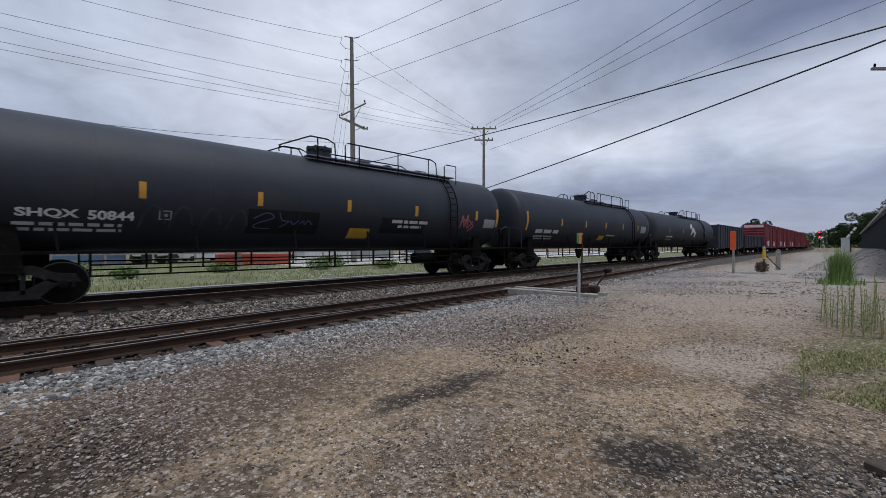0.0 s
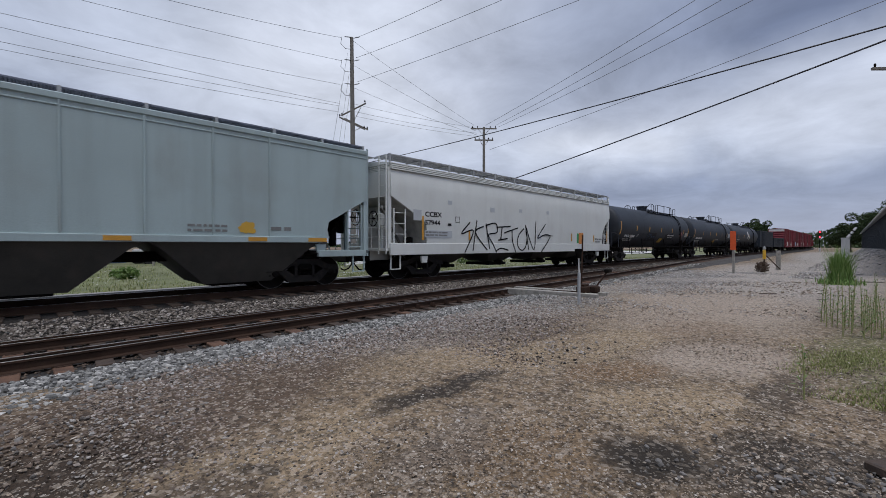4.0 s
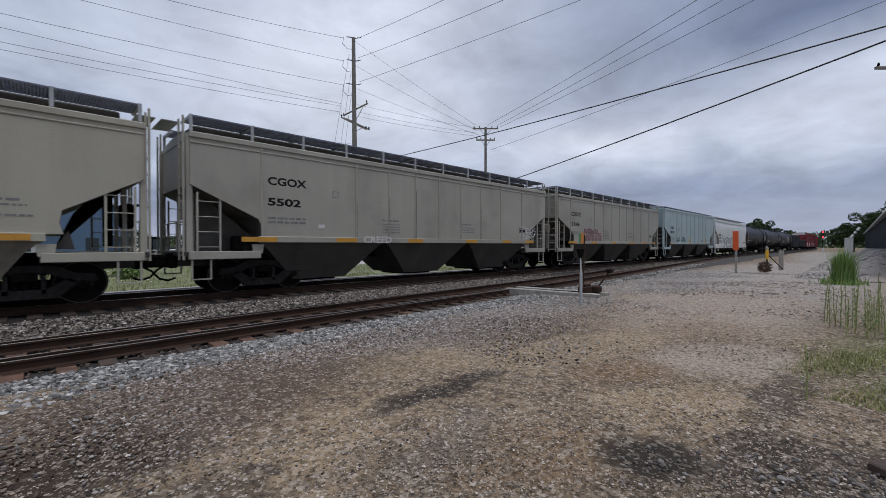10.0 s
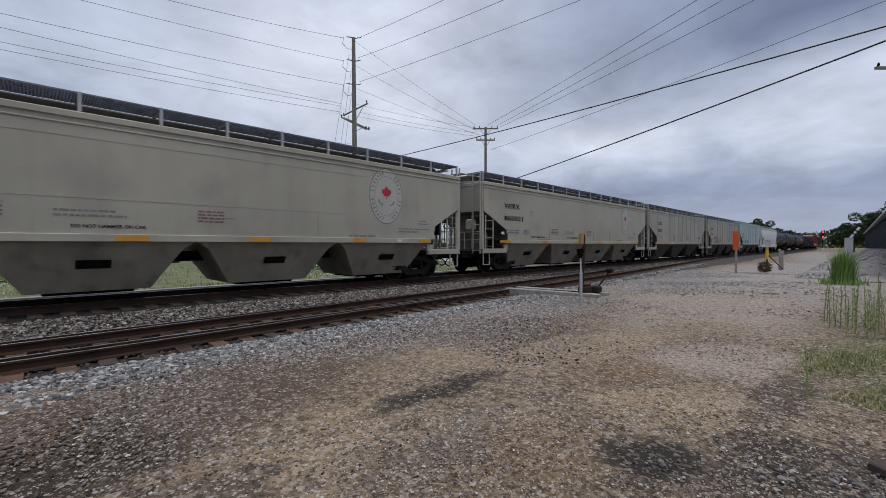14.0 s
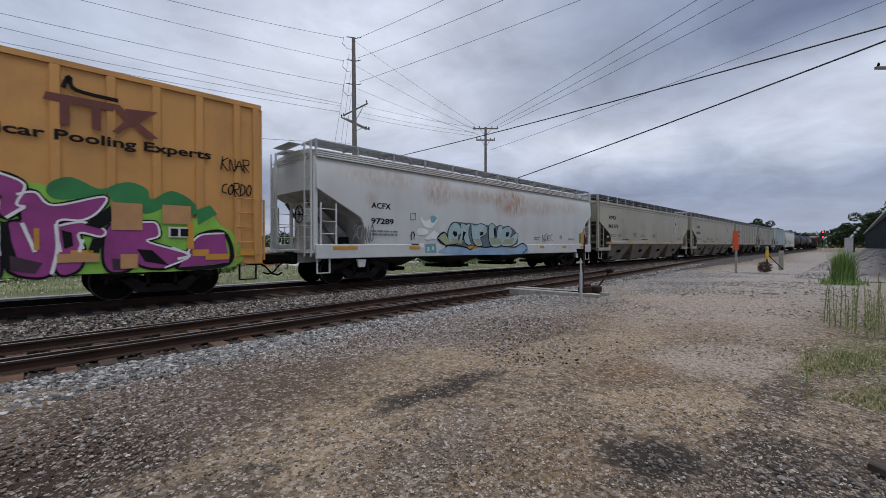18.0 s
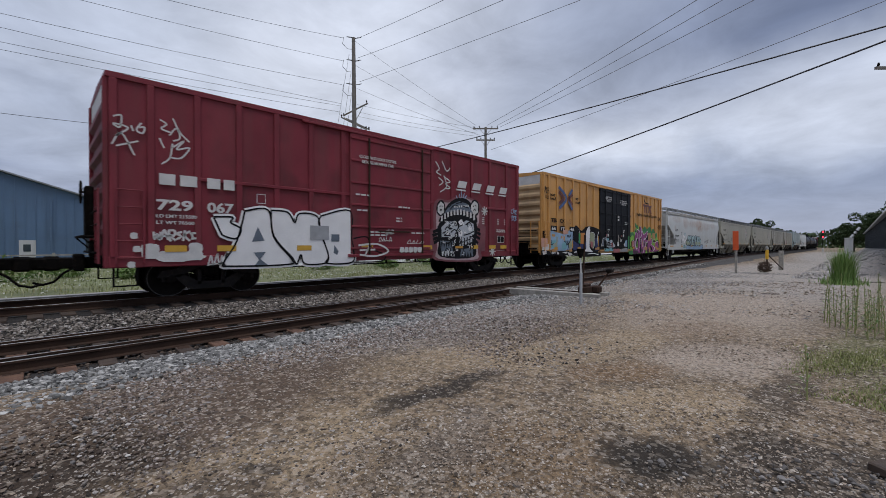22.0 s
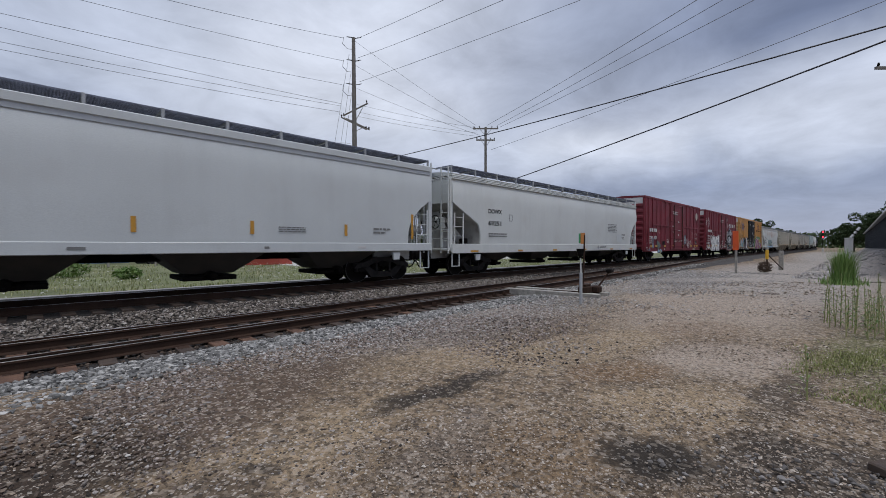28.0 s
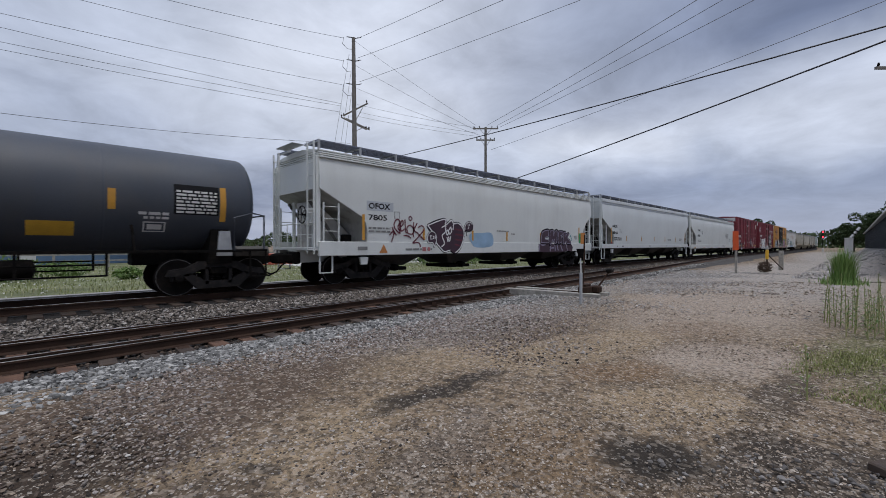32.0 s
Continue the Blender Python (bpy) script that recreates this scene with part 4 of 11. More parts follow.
    h = Shape().rod([(-0.2, -0.32, 0.78), (0.05, -0.34, 0.62), (0.22, -0.33, 0.42), (0.42, -0.3, 0.36), (0.58, -0.26, 0.42)], 0.028, 7)
    g["hose"] = h.mesh("air_hose", M_UNDER)
    w = Shape()
    w.rod([(0, 0.27 * math.cos(k * 0.3142), 0.27 * math.sin(k * 0.3142)) for k in range(21)], 0.018, 6)
    for k in range(5):
        a = k * 1.2566
        w.rod([(0, 0, 0), (0, 0.27 * math.cos(a), 0.27 * math.sin(a))], 0.012, 5)
    w.rod([(-0.02, 0, 0), (0.22, 0, 0)], 0.03, 8)
    g["handwheel"] = w.mesh("brake_wheel", M_STEEL)
    return g


GEAR = shared_running_gear()
WHEELS = []


def running_gear(car, half, truck_in, reach):
    """Two bogies with turning wheelsets, couplers and hoses. half: half the length over the body; reach: coupler face."""
    for s in (-1, 1):
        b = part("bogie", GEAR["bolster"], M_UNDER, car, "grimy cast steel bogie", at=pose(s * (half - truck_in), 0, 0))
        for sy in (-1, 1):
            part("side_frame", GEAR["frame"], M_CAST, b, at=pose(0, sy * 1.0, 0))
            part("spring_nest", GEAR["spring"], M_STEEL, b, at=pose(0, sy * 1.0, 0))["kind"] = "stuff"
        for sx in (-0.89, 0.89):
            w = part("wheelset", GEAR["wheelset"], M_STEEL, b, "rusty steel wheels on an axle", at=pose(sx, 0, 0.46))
            WHEELS.append((w, sx, car))
        part("coupler", GEAR["coupler"], M_UNDER, car, "black knuckle coupler", at=pose(s * (reach - 0.2), 0, 0, 0, 0, 0 if s > 0 else 180))
        part("air_hose", GEAR["hose"], M_UNDER, car, "black rubber air hose", at=pose(s * (reach - 0.35), 0, 0, 0, 0, 0 if s > 0 else 180))


def ladder(car, x, y, z0, z1, material, width=0.42, along="x", rungs=0.38, name="ladder"):
    s = Shape()
    a, b = ((x - width / 2, y), (x + width / 2, y)) if along == "x" else ((x, y - width / 2), (x, y + width / 2))
    for p in (a, b):
        s.box(p[0] - 0.022, p[0] + 0.022, p[1] - 0.022, p[1] + 0.022, z0, z1)
    z = z0 + 0.12
    while z < z1:
        s.rod([(*a, z), (*b, z)], 0.013, 6)
        z += rungs
    return part(name, s, material, car)


def stirrup(car, x, y, z0, z1, material, w=0.42):
    s = Shape()
    for k in (-w / 2, w / 2):
        s.box(x + k - 0.02, x + k + 0.02, y - 0.02, y + 0.02, z0, z1)
    s.box(x - w / 2, x + w / 2, y - 0.03, y + 0.03, z0, z0 + 0.03)
    return part("step", s, material, car)


def rings_of(levels):
    return [[(-e, -w, z), (e, -w, z), (e, w, z), (-e, w, z)] for z, e, w in levels]


def side_stripes(car, items, y, material, name="reflector"):
    for x, z, w, h in items:
        part(name, Shape().box(x - w / 2, x + w / 2, y - 0.006, y, z, z + h), material, car, "yellow reflective strip")


def small_print(car, rows, material, y, seed=1, name="stencilled_text"):
    material = M_GREYL if material is M_BLACK else material
    o = part(name, bars(rows, material, seed), material, car, at=pose(0, y, 0), smooth=0)
    o["kind"] = "stuff"
    return o


def plate(car, x, z, w, h, material, y, name="label_plate", label=""):
    return part(name, Shape().box(x, x + w, y - 0.005, y, z, z + h, 0.002), material, car, label)


def frame_mark(car, x, z, w, h, material, y, cells=1):
    s = Shape()
    t = 0.018
    s.box(x, x + w, y - 0.005, y, z, z + t).box(x, x + w, y - 0.005, y, z + h - t, z + h)
    for k in range(cells + 1):
        u = x + (w - t) * k / cells
        s.box(u, u + t, y - 0.005, y, z, z + h)
    return part("stencilled_box", s, material, car, smooth=0)


# --- covered hoppers ---
GRATES = {}


def grating(length, material):
    """A roof walk of cross bars between two edge bars."""
    key = (round(length, 1), material.name)
    if key not in GRATES:
        s = Shape()
        h = length / 2
        for y in (-0.42, -0.28, -0.14, 0.0, 0.14, 0.28, 0.42):
            s.box(-h, h, y - 0.012, y + 0.012, -0.035, 0.0)
        x = -h
        while x < h:
            s.box(x, x + 0.03, -0.42, 0.42, -0.03, -0.004)
            x += 0.055
        GRATES[key] = s.mesh("roof_walk", material, 0)
    return GRATES[key]


def hopper(name, label, L, paint, style, bays, top=3.95, walk_z=4.5, ribs=(), sill=(0.87, 1.32), bay_mat=None, gate_w=0.6, grate=None, plain_top=False):
    """A covered hopper car. style "flow": smooth bulging sides and a full-length sill; "grain": flat sides with cut-away ends."""
    car = thing(name, label, "railcar", group="railcars of the freight train")
    a = L / 2
    bay_mat = bay_mat or M_BAY
    if style == "flow":
        e = a - 0.02
        lv = [(sill[1] - 0.02, 1.72, 1.12, 1.585), (1.75, 1.72, 1.12, 1.59), (2.0, 1.66, 1.06, 1.595), (2.2, 1.55, 0.95, 1.598), (2.6, 0.79, 0.60, 1.6), (3.02, 0, 0, 1.60), (3.35, 0, 0, 1.60), (top - 0.18, 0, 0, 1.56), (top, 0, 0, 1.50)]
    else:
        e = a - 0.02
        lv = [(sill[1] - 0.02, 1.75, 1.36, 1.57), (1.75, 1.75, 1.42, 1.575), (2.0, 1.62, 1.38, 1.58), (2.78, 0, 0, 1.58), (3.4, 0, 0, 1.58), (top, 0, 0, 1.58)]
    part("body", Shape().loft([[(-e + r, -w, z), (e - f, -w, z), (e - f, w, z), (-e + r, w, z)] for z, r, f, w in lv]), paint, car, smooth=50)
    # slope sheets closing the hopper towards both ends: grime and shade in one colour
    shade_grime = M_SHADEGRIM if style == "grain" else M_SHADEGRIML
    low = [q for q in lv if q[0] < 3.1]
    part("slope_sheet", Shape().prism([(-e + q[1] - 0.012, q[0]) for q in low] + [(-e + q[1] + 0.01, q[0]) for q in reversed(low)], -1.54, 1.54), shade_grime, car, "sloping end sheet, grimy and darkened for shade")
    part("slope_sheet", Shape().prism([(e - q[2] + 0.012, q[0]) for q in low] + [(e - q[2] - 0.01, q[0]) for q in reversed(low)], -1.54, 1.54), shade_grime, car)
    gus = [(e - 1.5, 1.2), (e - 1.16, 1.2), (e - 1.26, 1.6), (e - 1.2, 1.95), (e - 0.9, 2.25), (e - 0.2, 2.72), (e - 0.6, 2.75)] if style == "grain" else [(e - 1.2, 1.2), (e - 0.72, 1.2), (e - 0.78, 1.75), (e - 0.62, 2.15), (e - 0.3, 2.55), (e - 0.06, 2.95), (e - 0.5, 2.95)]
    # gussets take the dark tone so the end opening reads as shaded
    for sy in (-1,) if style == "grain" else (-1, 1):
        part("end_gusset", Shape().prism(gus, sy * 1.15 - 0.012, sy * 1.15 + 0.012), shade_grime if style == "grain" else M_SHADEGRIM, car, "curved gusset plate, dark for the shade inside")
    if style == "flow":
        # added near-black plate that makes the front opening read as shaded
        part("shear_plate", Shape().prism([(e - 1.15, 1.2), (e - 0.35, 1.2), (e - 0.3, 2.1), (e - 0.12, 2.8), (e - 0.5, 2.8), (e - 1.15, 1.9)], -0.12, 0.12), M_UNDER, car, "added dark plate inside the end opening")
        drum = Shape().lathe([(e - 1.06, 0.02), (e - 1.05, 0.15), (e - 0.98, 0.19), (e - 0.46, 0.19), (e - 0.40, 0.15), (e - 0.39, 0.02)], "x", 18, (0, -1.36, 1.82))
        for k in (e - 0.9, e - 0.7, e - 0.54):
            drum.lathe([(k - 0.015, 0.19), (k - 0.015, 0.2), (k + 0.015, 0.2), (k + 0.015, 0.19)], "x", 18, (0, -1.36, 1.82))
        part("air_reservoir", drum.box(e - 0.95, e - 0.9, -1.42, -1.3, sill[1] - 0.2, 1.7).box(e - 0.55, e - 0.5, -1.42, -1.3, sill[1] - 0.2, 1.7), M_GREYL if plain_top else M_GALV, car, "grey air reservoir")
    if style == "grain":
        part("brake_column", Shape().box(e - 0.62, e - 0.44, -0.45, -0.2, sill[0] - 0.1, 2.8, 0.02).box(e - 0.3, e - 0.02, -0.5, -0.1, 1.7, 2.3, 0.05), M_UNDER, car, "dark brake column")
    yo = 1.60 if style == "flow" else 1.58
    # cornice and roof
    corn = Shape()
    if plain_top:
        corn.box(-e, e, -1.60, 1.60, top + 0.03, top + 0.24, 0.02)
        # proud grey strip that stands in for the shadow gap below the cornice
        part("cornice_recess", Shape().box(-e + 0.01, e - 0.01, -1.565, 1.565, top - 0.09, top + 0.035), M_REPAINT, car, "grey strip drawn as the shadow gap below the cornice")
        zr = top + 0.24
    elif style == "flow":
        for k in range(4):
            corn.box(-e, e, -1.59 + k * 0.012, 1.59 - k * 0.012, top + 0.01 + k * 0.065, top + 0.055 + k * 0.065, 0.008)
        zr = top + 0.24
    else:
        corn.box(-e - 0.02, e + 0.02, -1.62, 1.62, top - 0.03, top + 0.12, 0.02).box(-e, e, -1.60, 1.60, top - 0.16, top - 0.12, 0.01)
        zr = top + 0.10
    part("cornice", corn, paint, car)
    part("roof", Shape().loft(rings_of([(zr - 0.02, e, 1.53), (zr + 0.08, e, 1.1), (zr + 0.14, e, 0.45), (zr + 0.15, e, 0.05)])), paint, car)
    part("hatch_cover", Shape().box(-e + 0.7, e - 0.7, -0.36, 0.36, zr + 0.10, walk_z - 0.06, 0.04) if style == "flow" and not plain_top else Shape().box(-e + 0.3, e - 0.3, -0.52, 0.52, zr + 0.10, walk_z, 0.04), M_BAY, car, "long grey roof hatch cover")
    for sy in (-1, 1):
        part("roof_walk", grating(L - 0.1, grate or M_GRATE), M_GRATE, car, "steel grating walkway", at=pose(0, sy * 1.0, walk_z + 0.02))
        n = max(8, round(L / 1.45))
        for k in range(n + 1):
            x = -e + 0.05 + (2 * e - 0.1) * k / n
            part("walk_bracket", BRACKET, paint, car, at=pose(x, sy * 1.40, 0) @ Matrix.Diagonal((1, -sy, 1, 1)) @ pose(0, 0, walk_z))
    for sx in (-1, 1):
        part("end_walk", Shape().box(sx * (e + 0.2) - 0.2, sx * (e + 0.2) + 0.2, -0.6, 0.6, walk_z - 0.035, walk_z, 0.01), M_GALV, car, "grating walk across the roof end")
    # sill, platforms, end frames
    if style == "flow":
        for y0 in (-1.60, 1.50):
            part("side_sill", Shape().box(-a, a, y0, y0 + 0.10, sill[0], sill[1], 0.015), paint, car, "deep side sill with stencils")
    else:
        for sy in (-1, 1):
            sl = Shape()
            sl.box(-e + 1.62, e - 1.62, min(sy * 1.52, sy * 1.63), max(sy * 1.52, sy * 1.63), sill[0], sill[1], 0.012)
            for sx in (-1, 1):
                x0, x1 = sorted((sx * (e + 0.02), sx * (e - 1.7)))
                part("end_sill", Shape().box(x0, x1, min(sy * 1.42, sy * 1.56), max(sy * 1.42, sy * 1.56), 0.93, 1.13, 0.012), paint, car)
            part("side_sill", sl, paint, car, "side sill with painted stripes")
    zp = sill[1] - 0.18 if style == "flow" else 1.12
    for sx in (-1, 1):
        x0, x1 = sorted((sx * (e - 1.72), sx * (a + 0.1)))
        part("end_platform", Shape().box(x0, x1, -1.50, 1.50, zp - 0.10, zp, 0.01).box(x0, x1, -0.3, 0.3, 0.72, zp - 0.1), M_BAY if style == "grain" else paint, car)
        for sy in (-1, 1):
            posts = Shape()
            posts.box(sx * e - 0.07, sx * e + 0.07, sy * 1.46 - 0.06, sy * 1.46 + 0.06, zp, top + 0.05, 0.01)
            posts.box(sx * (e - 0.25) - 0.04, sx * (e - 0.25) + 0.04, sy * 0.7 - 0.04, sy * 0.7 + 0.04, zp, 2.75)
            part("end_frame", posts, paint, car, "end posts")
            None if style == "grain" else part("end_brace", Shape().rod([(sx * (e - 0.1), sy * 0.75, 2.7), (sx * (e - 1.2), sy * 0.75, zp)], 0.05, 6), M_SHADEGRIM, car)
        if sx < 0:
            # slope plate coloured for the shade inside the end, near black under plain tops
            part("shear_plate", Shape().prism([(-e + 1.75, zp), (-e + 0.3, zp), (-e + 0.3, 2.72), (-e + 0.9, 2.3), (-e + 1.75, 1.6)], -0.55, 0.55), M_UNDER if plain_top else shade_grime, car, "end slope plate with shade put into its colour")
        for sy in (-1, 1):
            ladder(car, sx * (e - 0.42), sy * 1.53, zp, 2.60, paint, 0.52)
        ladder(car, sx * (e + 0.12), -1.25, zp - 0.2, walk_z - 0.05, paint, 0.42, "y")
        ladder(car, sx * (e + 0.12), 1.25, zp - 0.2, walk_z - 0.05, paint, 0.42, "y")
        rail = Shape().rod([(sx * (a + 0.05), -1.4, zp + 0.75), (sx * (a + 0.05), 1.4, zp + 0.75)], 0.018, 6).rod([(sx * (a + 0.05), -1.4, zp + 0.4), (sx * (a + 0.05), 1.4, zp + 0.4)], 0.014, 6)
        for y in (-0.5, 0.5):
            rail.rod([(sx * (a + 0.05), y, zp), (sx * (a + 0.05), y, zp + 0.75)], 0.016, 6)
        part("end_handrail", rail, paint, car)
        for sy in (-1, 1):
            stirrup(car, sx * (a - 0.28), sy * 1.5, 0.42, zp, paint)
        part("jacking_pad", Shape().prism([(sx * (e - 1.62) - 0.16, sill[0] - 0.05), (sx * (e - 1.62) + 0.16, sill[0] - 0.05), (sx * (e - 1.62) + 0.12, sill[0] - 0.3), (sx * (e - 1.62) - 0.12, sill[0] - 0.3)], -1.55, -1.47), paint, car)
        for sy in (-1, 1):
            part("placard_holder", Shape().box(sx * (e - 1.25) - 0.14, sx * (e - 1.25) + 0.14, sy * 1.02 - 0.14, sy * 1.02 + 0.14, zp, zp + 0.42, 0.03), M_UNDER, car) if sx < 0 and sy < 0 else None
    part("brake_wheel", GEAR["handwheel"], M_STEEL, car, "spoked hand brake wheel", at=pose(-a - 0.12, -0.72, 2.25) if style == "flow" else pose(a + 0.12, -0.72, 2.25, 0, 0, 180))
    # gear box goes near black on plain-topped cars for shade around it
    part("brake_gear_box", Shape().box(-a - 0.02, -a + 0.26, -0.95, -0.5, 1.95, 2.45, 0.05), M_UNDER if plain_top else paint, car)
    # hopper bays with gates
    span = 2 * (e - 1.6)
    pitch = span / bays
    for k in range(bays):
        cx = -span / 2 + pitch * (k + 0.5)
        s = Shape()
        hw = pitch * 0.5 - 0.02 if style == "grain" else pitch * 0.37
        if style == "flow":
            s.loft([[(cx - hw, -1.3, sill[0] + 0.1), (cx + hw, -1.3, sill[0] + 0.1), (cx + hw, 1.3, sill[0] + 0.1), (cx - hw, 1.3, sill[0] + 0.1)], [(cx - gate_w, -0.6, 0.52), (cx + gate_w, -0.6, 0.52), (cx + gate_w, 0.6, 0.52), (cx - gate_w, 0.6, 0.52)]])
        else:
            s.loft([[(cx - hw, -1.5, sill[0] + 0.02), (cx + hw, -1.5, sill[0] + 0.02), (cx + hw, 1.5, sill[0] + 0.02), (cx - hw, 1.5, sill[0] + 0.02)],
                    [(cx - hw * 0.86, -1.42, sill[0] - 0.18), (cx + hw * 0.86, -1.42, sill[0] - 0.18), (cx + hw * 0.86, 1.42, sill[0] - 0.18), (cx - hw * 0.86, 1.42, sill[0] - 0.18)],
                    [(cx - gate_w * 1.45, -1.0, 0.26), (cx + gate_w * 1.45, -1.0, 0.26), (cx + gate_w * 1.45, 1.0, 0.26), (cx - gate_w * 1.45, 1.0, 0.26)]])
        b = part("hopper_bay", s, bay_mat, car, "grimy sloping discharge bay")
        zg = 0.34 if style == "flow" else 0.18
        gt = Shape().box(cx - gate_w - 0.06, cx + gate_w + 0.06, -0.75, 0.75, zg, zg + 0.13, 0.02).rod([(cx, -1.1, zg + 0.06), (cx, 1.1, zg + 0.06)], 0.035, 8)
        if style == "flow":
            gt.lathe([(-1.0, 0.1), (-0.9, 0.13), (-0.6, 0.13)], "y", 12, (cx, 0, 0.46))
        part("outlet_gate", gt, M_UNDER, b)
    part("centre_sill", Shape().box(-a + 1.2, a - 1.2, -0.2, 0.2, 0.86, 1.12), M_UNDER, car, "centre sill")
    for x, w in ribs:
        part("side_rib", Shape().box(x - w / 2, x + w / 2, -yo - 0.03, -yo + 0.02, sill[1] - 0.01, top - 0.02, 0.008), paint, car)
        part("side_rib", Shape().box(x - w / 2, x + w / 2, yo - 0.02, yo + 0.03, sill[1] - 0.01, top - 0.02, 0.008), paint, car)
    running_gear(car, a, 1.95 if style == "grain" else 1.9, a + 0.62)
    return car, a, -yo


BRACKET = Shape().box(-0.035, 0.035, -0.09, -0.03, -0.40, 0.02, 0.006).box(-0.03, 0.03, -0.05, 0.85, -0.055, -0.015).mesh("walk_bracket", M_GALV)


# --- tank cars ---
def tank_car(name, label, L, paint, stripes, r=1.53, zc=2.68, kit_at=0.0, inset=1.9, dome=0.36, nose=0.0):
    car = thing(name, label, "railcar", group="railcars of the freight train")
    a = L / 2
    prof = [(-a + 0.76 - dome * math.cos(q), max(0.02, r * math.sin(q))) for q in [0.196 * k for k in range(9)]]
    prof = prof + [(x, r) for x in np.linspace(-a + 1.2, a - 1.2, 9)] + [(-x + nose, q) for x, q in reversed(prof)]
    part("tank", Shape().lathe(prof, "x", 56, (0, 0, zc)), paint, car, "smooth welded tank shell")
    for k in range(1, 7):
        x = -a + 1.0 + (L - 2.0) * k / 7
        part("weld_seam", Shape().lathe([(x - 0.02, r), (x, r + 0.006), (x + 0.02, r)], "x", 56, (0, 0, zc)), paint, car)
    for sx in (-1, 1):
        x0, x1 = sorted((sx * (a - 2.6), sx * (a + 0.45)))
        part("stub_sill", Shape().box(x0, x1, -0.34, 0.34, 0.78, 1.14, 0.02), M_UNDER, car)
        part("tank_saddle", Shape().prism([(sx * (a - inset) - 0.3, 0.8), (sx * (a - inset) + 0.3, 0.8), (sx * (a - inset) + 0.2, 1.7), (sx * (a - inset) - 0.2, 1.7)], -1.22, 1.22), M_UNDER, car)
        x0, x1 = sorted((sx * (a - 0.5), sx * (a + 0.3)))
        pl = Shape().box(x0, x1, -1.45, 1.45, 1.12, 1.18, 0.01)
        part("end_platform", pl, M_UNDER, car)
        hr = Shape()
        for sy in (-1, 1):
            hr.rod([(sx * (a + 0.22), sy * 1.4, 1.15), (sx * (a + 0.22), sy * 1.4, 2.1), (sx * (a - 0.1), sy * 1.45, 2.15), (sx * (a - 0.6), sy * 1.55, 2.0), (sx * (a - 0.6), sy * 1.55, 1.15)], 0.025, 6)
        hr.rod([(sx * (a + 0.22), -1.4, 2.1), (sx * (a + 0.22), 1.4, 2.1)], 0.022, 6)
        part("end_handrail", hr, paint, car)
        for sy in (-1, 1):
            stirrup(car, sx * (a + 0.05), sy * 1.42, 0.42, 1.14, M_UNDER)
    low = Shape()
    for sy in (-1, 1):
        low.box(-a + 0.4, a - 0.4, sy * 1.5 - 0.03, sy * 1.5 + 0.03, 1.10, 1.17)
        low.rod([(-a + 3.2, sy * 1.46, 0.62), (a - 3.2, sy * 1.46, 0.62)], 0.022, 6).rod([(-a + 3.2, sy * 1.46, 0.86), (a - 3.2, sy * 1.46, 0.86)], 0.022, 6)
        for k in range(9):
            x = -a + 3.2 + (L - 6.4) * k / 8
            low.box(x - 0.025, x + 0.025, sy * 1.46 - 0.02, sy * 1.46 + 0.02, 0.60, 1.15)
    part("side_rail", low, M_UNDER, car, "black running rail and grab bars")
    for k in range(6):
        x = -a + 2.7 + (L - 5.4) * k / 5
        part("hanger", Shape().rod([(x, -1.49, 1.15), (x - 0.06, -1.46, 1.75)], 0.03, 6), M_STEEL, car)
    zt = zc + r
    d = 0.0 if kit_at else 1.0      # the long cars carry their fittings further forward
    mx = -0.6 + 0.85 * d
    before = set(car.children)
    kit = Shape().lathe([(zt - 0.05, 0.38), (zt + 0.28, 0.38), (zt + 0.30, 0.42), (zt + 0.39, 0.42), (zt + 0.42, 0.3), (zt + 0.43, 0.06)], "z", 22, (mx, 0, 0))
    for k in range(8):
        q = k * 0.785
        kit.box(mx + 0.40 * math.cos(q) - 0.03, mx + 0.40 * math.cos(q) + 0.03, 0.40 * math.sin(q) - 0.03, 0.40 * math.sin(q) + 0.03, zt + 0.24, zt + 0.42)
    part("manway", kit, paint, car, "bolted manway dome")
    vl = Shape().lathe([(zt - 0.05, 0.3), (zt + 0.15, 0.3), (zt + 0.22, 0.2)], "z", 16, (2.0, 0, 0)).box(3.0, 3.3, -0.14, 0.14, zt - 0.05, zt + 0.2, 0.03)
    part("valve_housing", vl, paint, car)
    part("platform", Shape().box(-2.2 + 1.6 * d, 5.6 + 0.4 * d, -0.95, -0.6, zt - 0.10, zt - 0.06).box(-2.2 + 1.6 * d, 5.6 + 0.4 * d, 0.6, 0.95, zt - 0.10, zt - 0.06), M_GRATE, car, "grating platform on the tank top")
    for sy in (-0.95, 0.95):
        rl = Shape().rod([(-2.1 + 0.55 * d, sy, zt - 0.12), (-2.1 + 0.55 * d, sy, zt + 0.05), (-0.75 + 0.2 * d, sy, zt + 0.5), (-0.15 + 0.2 * d, sy, zt + 0.5), (0.05 + 0.25 * d, sy, zt + 0.4), (0.1 + 0.25 * d, sy, zt - 0.2)], 0.024, 6).rod([(-0.75 + 0.45 * d, sy, zt - 0.2), (-0.75 + 0.45 * d, sy, zt + 0.5)], 0.022, 6).rod([(-2.1 + 0.55 * d, sy, zt + 0.02), (-1.5 + 0.55 * d, sy, zt + 0.02), (-1.3 + 0.5 * d, sy, zt - 0.2)], 0.02, 6)
        part("platform_railing", rl, M_UNDER, car, "black pipe railing")
